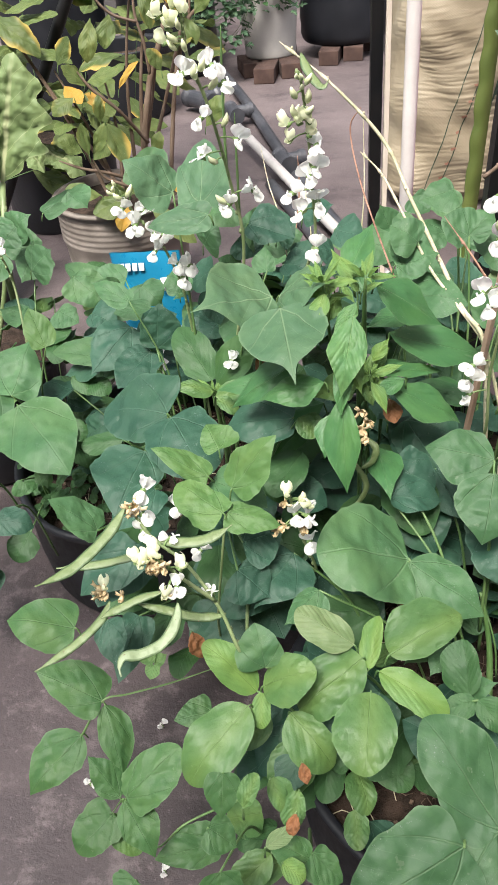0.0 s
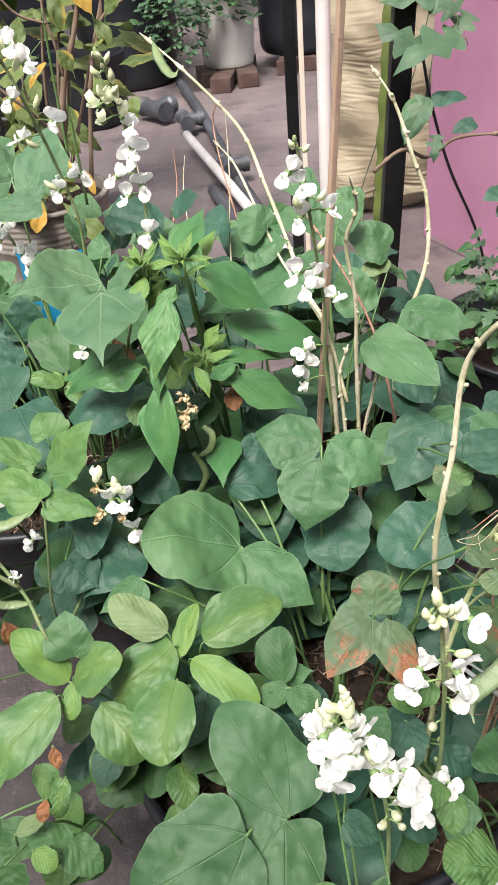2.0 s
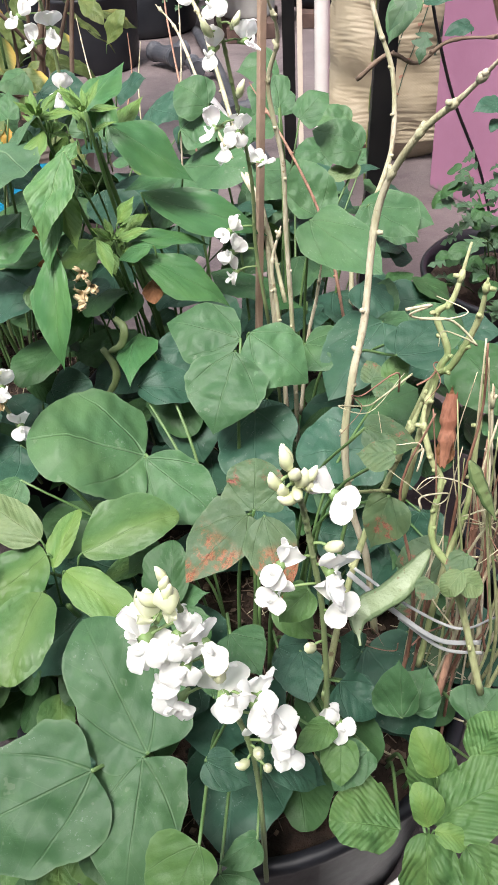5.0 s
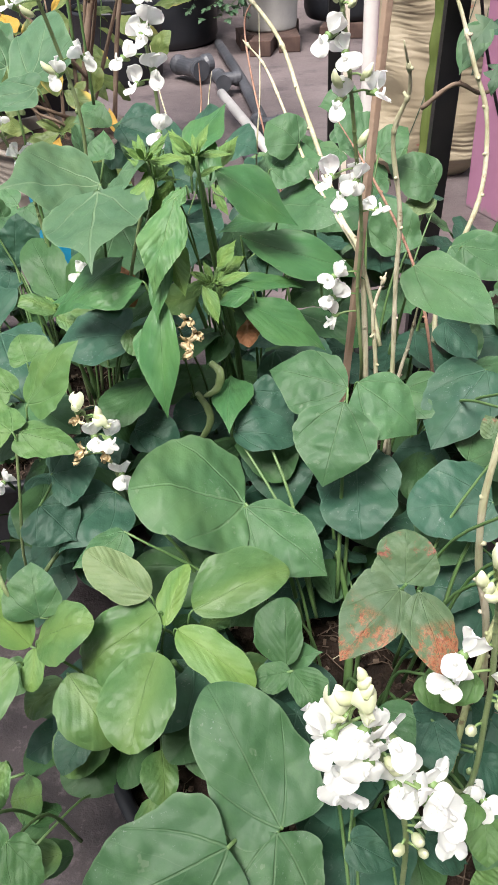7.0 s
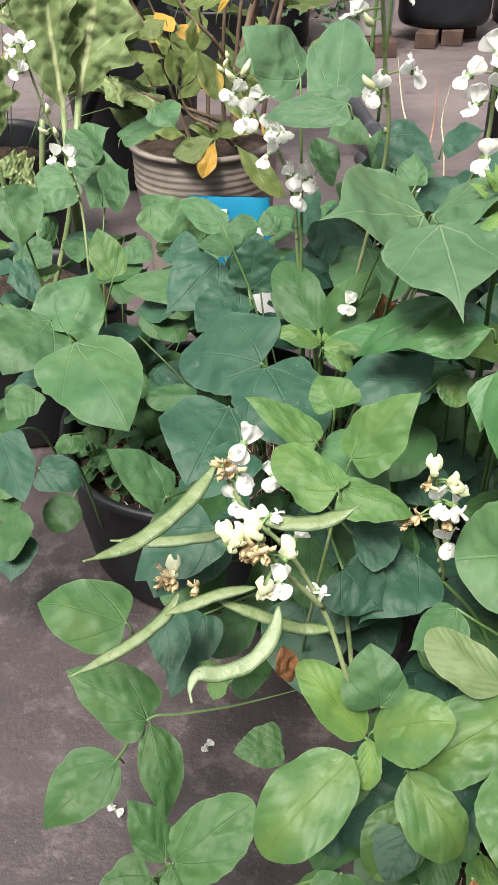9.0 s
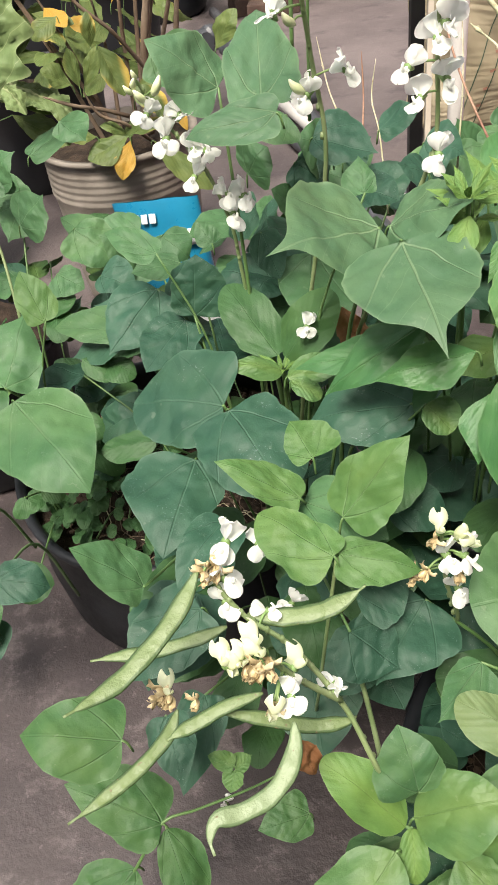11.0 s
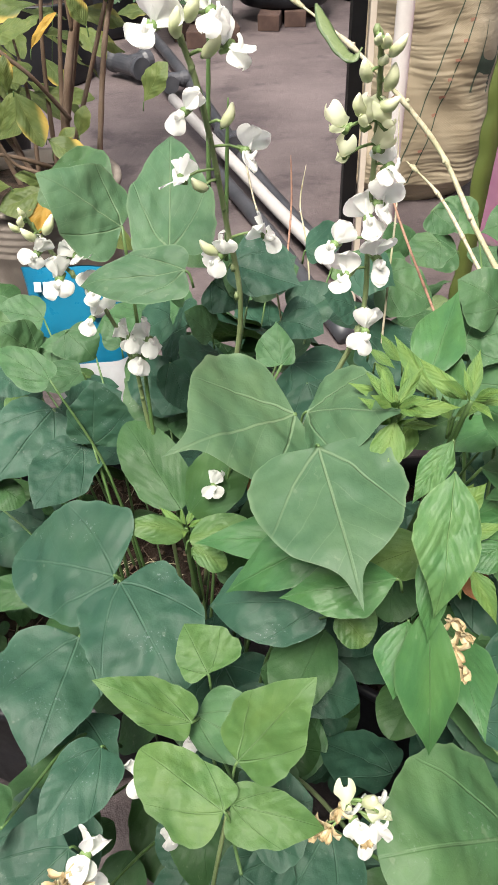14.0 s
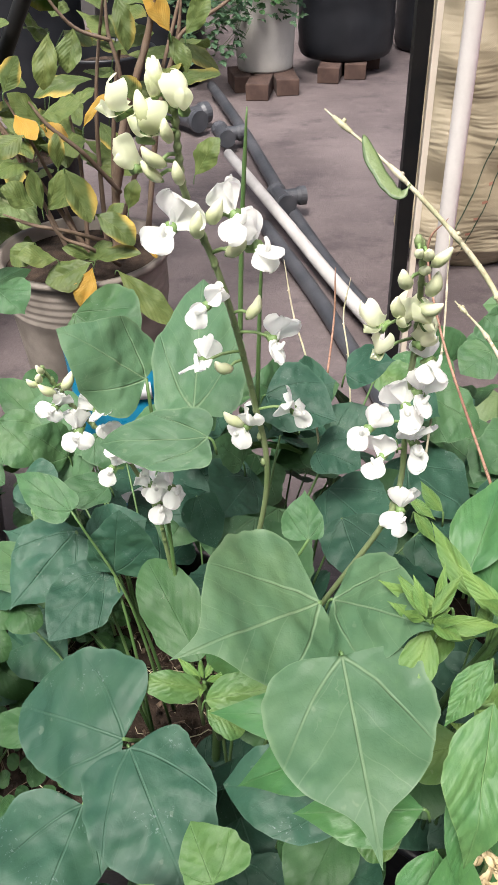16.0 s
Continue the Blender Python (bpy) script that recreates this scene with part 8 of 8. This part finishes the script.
cable = part("cable", tube(CABLE, 0.0035, 8, 24), BLACK_STEEL, None)
tagged(cable, "thin black cable hanging before a pink wall", "cable")

bm = bmesh.new()
add_box(bm, (0.0066, 0.0066, 1.15), pose(0, 0, 0.575), 0.0012)
stake = part("stake", bm, WOOD, None, smooth=False)
base = Vector((0.2142, 0.8363, 0.19))
stake.matrix_basis = Matrix.Translation(base) @ Vector((0.0565, -0.0984, 1)).to_track_quat("Z", "Y").to_matrix().to_4x4()
tagged(stake, "slim square wooden stake pushed into a grow bag", "stake")

# tangle of dry stems round the tied bundle
rnd = random.Random(77)
for k in range(34):
    ox, oy, tilt = rnd.gauss(0, 0.017), rnd.gauss(0, 0.018), rnd.gauss(0, 0.005)
    cut0, cut1 = rnd.uniform(0, 0.25), rnd.uniform(0.6, 1)
    spine = smooth_line(BUNDLE, 24)
    part_of = spine[int(cut0 * 24):int(cut1 * 24) + 1:4]
    pts = [q + Vector((ox + tilt * i + rnd.gauss(0, 0.005), oy + rnd.gauss(0, 0.005), 0)) for i, q in enumerate(part_of)]
    if len(pts) < 3:
        continue
    r = rnd.uniform(0.0007, 0.0019)
    part("stem", tube(pts, (lambda r: lambda s: r * (1.05 - 0.7 * s))(r), 6, 24), rnd.choice([DRY_STEM, GREEN_VINE, STRAW, BROWN_STEM, GREEN_VINE]), dry)
for k in range(26):
    q = Vector(BUNDLE[rnd.randrange(len(BUNDLE))]) + Vector((rnd.uniform(-0.05, 0.03), rnd.uniform(-0.03, 0.02), rnd.uniform(-0.04, 0.04)))
    pts = [q]
    for j in range(5):
        pts.append(pts[-1] + Vector((rnd.uniform(-0.02, 0.02), rnd.uniform(-0.015, 0.012), rnd.uniform(-0.012, 0.022))))
    part("tendril", tube(pts, (lambda r: lambda s: r * (1.05 - 0.8 * s))(rnd.uniform(0.0005, 0.001)), 5, 24), rnd.choice([STRAW, BROWN_STEM, DRY_STEM]), dry)

# ---- shrub in the ribbed bucket ----
rnd = random.Random(8)
for k, (x, y, z) in enumerate(((-0.19, 2.12, 0.95), (-0.28, 2.1, 0.85), (-0.5, 2.05, 0.62), (-0.58, 2.05, 0.7), (-0.4, 2.12, 0.6), (-0.1, 2.2, 0.95), (-0.66, 2.08, 0.85))):
    top, end = Vector((-0.36, 2.0, 0.28)), Vector((x, y, z))
    mid = top.lerp(end, 0.5) + Vector((rnd.uniform(-0.03, 0.03), rnd.uniform(-0.03, 0.03), 0.02))
    part("branch", tube([top + Vector((0.03 * math.cos(k), 0.03 * math.sin(k), -0.03)), mid, end], lambda s: 0.005 * (1.15 - 0.75 * s), 8, 14), BARK, shrub)
    for j in range(5):
        s = 0.5 + 0.5 * j / 5
        p = (top.lerp(mid, s * 2) if s < 0.5 else mid.lerp(end, s * 2 - 1))
        a = 2.4 * j + k
        out = Vector((math.cos(a), math.sin(a), rnd.uniform(-0.45, 0.3))).normalized()
        ln = rnd.uniform(0.08, 0.13)
        b0 = p + out * 0.012
        hang_leaf(shrub, "yellow" if rnd.random() < 0.02 else "shrub", b0, b0 + out * ln, ln * 0.45, (rnd.uniform(-0.3, 0.3), -0.5, 1))

# ---- leafy bush further back, white-bucket plant, tall crumpled leaves, small seedlings ----
bush = thing("bush", (-0.72, 2.75, 0.25), "dense bush with large brownish green leaves", "shrub")
fill(bush, ["shrub"] * 14 + ["deep"], 80, (-0.62, 2.7), (0.4, 0.35), 0.3, 1.0, 0.17, 31)
bush2 = thing("bush", (-0.95, 2.05, 0.25), "dense bush with large brownish green leaves", "shrub")
fill(bush2, ["shrub", "shrub", "kale"], 45, (-0.85, 2.1), (0.25, 0.3), 0.3, 0.9, 0.15, 32)
herb = thing("trailing_plant", (0.045, 4.66, 0.4), "fine-leaved plant spilling over a white bucket", "plant")
fill(herb, ["lobed", "lobed", "lobed", "deep"], 260, (-0.09, 4.48), (0.3, 0.12), 0.31, 0.54, 0.045, 33)
fill(herb, ["lobed"], 120, (-0.2, 4.42), (0.15, 0.09), 0.17, 0.45, 0.045, 36)
seedling = thing("seedlings", (-0.32, 1.05, 0.17), "small weeds and seedlings growing on the soil", "weeds", kind="stuff")
fill(seedling, ["ovate_deep", "deep"], 170, (-0.32, 1.05), (0.11, 0.15), 0.185, 0.25, 0.024, 34)
tomato = thing("tomato_plant", (0.66, 1.35, 0.17), "small plant with fine divided leaves in a grow bag", "plant")
fill(tomato, ["lobed", "lobed", "ovate_deep"], 240, (0.65, 1.3), (0.13, 0.12), 0.2, 0.42, 0.034, 35)

for x, y, z in ((-0.305, 0.593, 0.004), (-0.29, 0.5, 0.004), (-0.211, 0.68, 0.004), (-0.19, 0.47, 0.004)):
    o = new("fallen_petal", FLOWERS[2])
    o.matrix_basis = pose(x, y, z, 80, 20, x * 900) @ Matrix.Diagonal((0.7, 0.7, 0.7, 1))
    tagged(o, "white bean flower fallen on the concrete", "flower", "fallen flowers")

curled_pod(pepper, CURL_A, 0.0042)
curled_pod(pepper, CURL_B, 0.0042)

# ---- foam block and weed beside the front bag ----
FOAM = plain("foam", (0.84, 0.83, 0.82), (0.7, 0.68, 0.66), 30, 0.8, 0.6)
bm = bmesh.new()
add_box(bm, (0.11, 0.09, 0.045), Matrix.Identity(4), 0.004)
bmesh.ops.subdivide_edges(bm, edges=bm.edges[:], cuts=5, use_grid_fill=True)
for v in bm.verts:
    v.co += 0.007 * noise.noise_vector(v.co * 35) + 0.003 * noise.noise_vector(v.co * 110)
foam = part("foam_block", bm, FOAM, None, smooth=False)
foam.matrix_basis = pose(0.372, 0.346, 0.026, 0, 0, 36)
tagged(foam, "broken crumbly white foam block lying beside a grow bag", "foam block")
weed = thing("weed", (0.33, 0.25, 0), "tiny green weed with a thin brown stem", "weed")
part("stem", tube([(0.33, 0.25, 0), (0.322, 0.285, 0.045), (0.328, 0.318, 0.072), (0.345, 0.352, 0.088)], 0.0011, 6, 14), BROWN_STEM, weed)
weed_random = random.Random(4)
for k in range(9):
    q = Vector((0.31 + 0.006 * k, 0.3 + 0.004 * k, 0.066 + 0.001 * k)) + Vector((weed_random.uniform(-0.006, 0.006), weed_random.uniform(-0.012, 0.008), 0))
    a = weed_random.uniform(0, 6.28)
    hang_leaf(weed, "ovate_deep", q, q + Vector((0.01 * math.cos(a), 0.01 * math.sin(a), 0.003)), 0.008, (0, -0.4, 0.9))

# ---- litter on the soil of the bags ----
rnd = random.Random(91)
bm = bmesh.new()
for cx, cy, r, z, count in ((0.205, 0.56, 0.2, 0.163, 900), (-0.245, 1.075, 0.19, 0.171, 800), (0.21, 1.02, 0.17, 0.163, 200)):
    for k in range(count):
        a, d = rnd.uniform(0, 6.283), r * math.sqrt(rnd.random())
        m = pose(cx + d * math.cos(a), cy + d * math.sin(a), z + rnd.uniform(0, 0.012), rnd.uniform(-30, 30), rnd.uniform(-30, 30), rnd.uniform(0, 360))
        if k % 3:
            add_box(bm, (rnd.uniform(0.003, 0.008), rnd.uniform(0.002, 0.006), rnd.uniform(0.002, 0.005)), m, 0, rnd.choice((0, 0, 0, 0, 1, 2)))
        else:
            ln = rnd.uniform(0.015, 0.05)
            q = [m @ Vector((ln * t, 0.006 * math.sin(t * 4 + k), 0.004 * math.cos(t * 5))) for t in (-0.5, -0.2, 0.15, 0.5)]
            add_tube(bm, q, rnd.uniform(0.0004, 0.0008), 5, rnd.choice((1, 2, 2, 3)))
litter = part("soil_litter", bm, [SOIL, BARK, TWIG, STRAW], None, smooth=False)
tagged(litter, "crumbs, dry twigs and root bits on potting soil", "litter", kind="stuff")
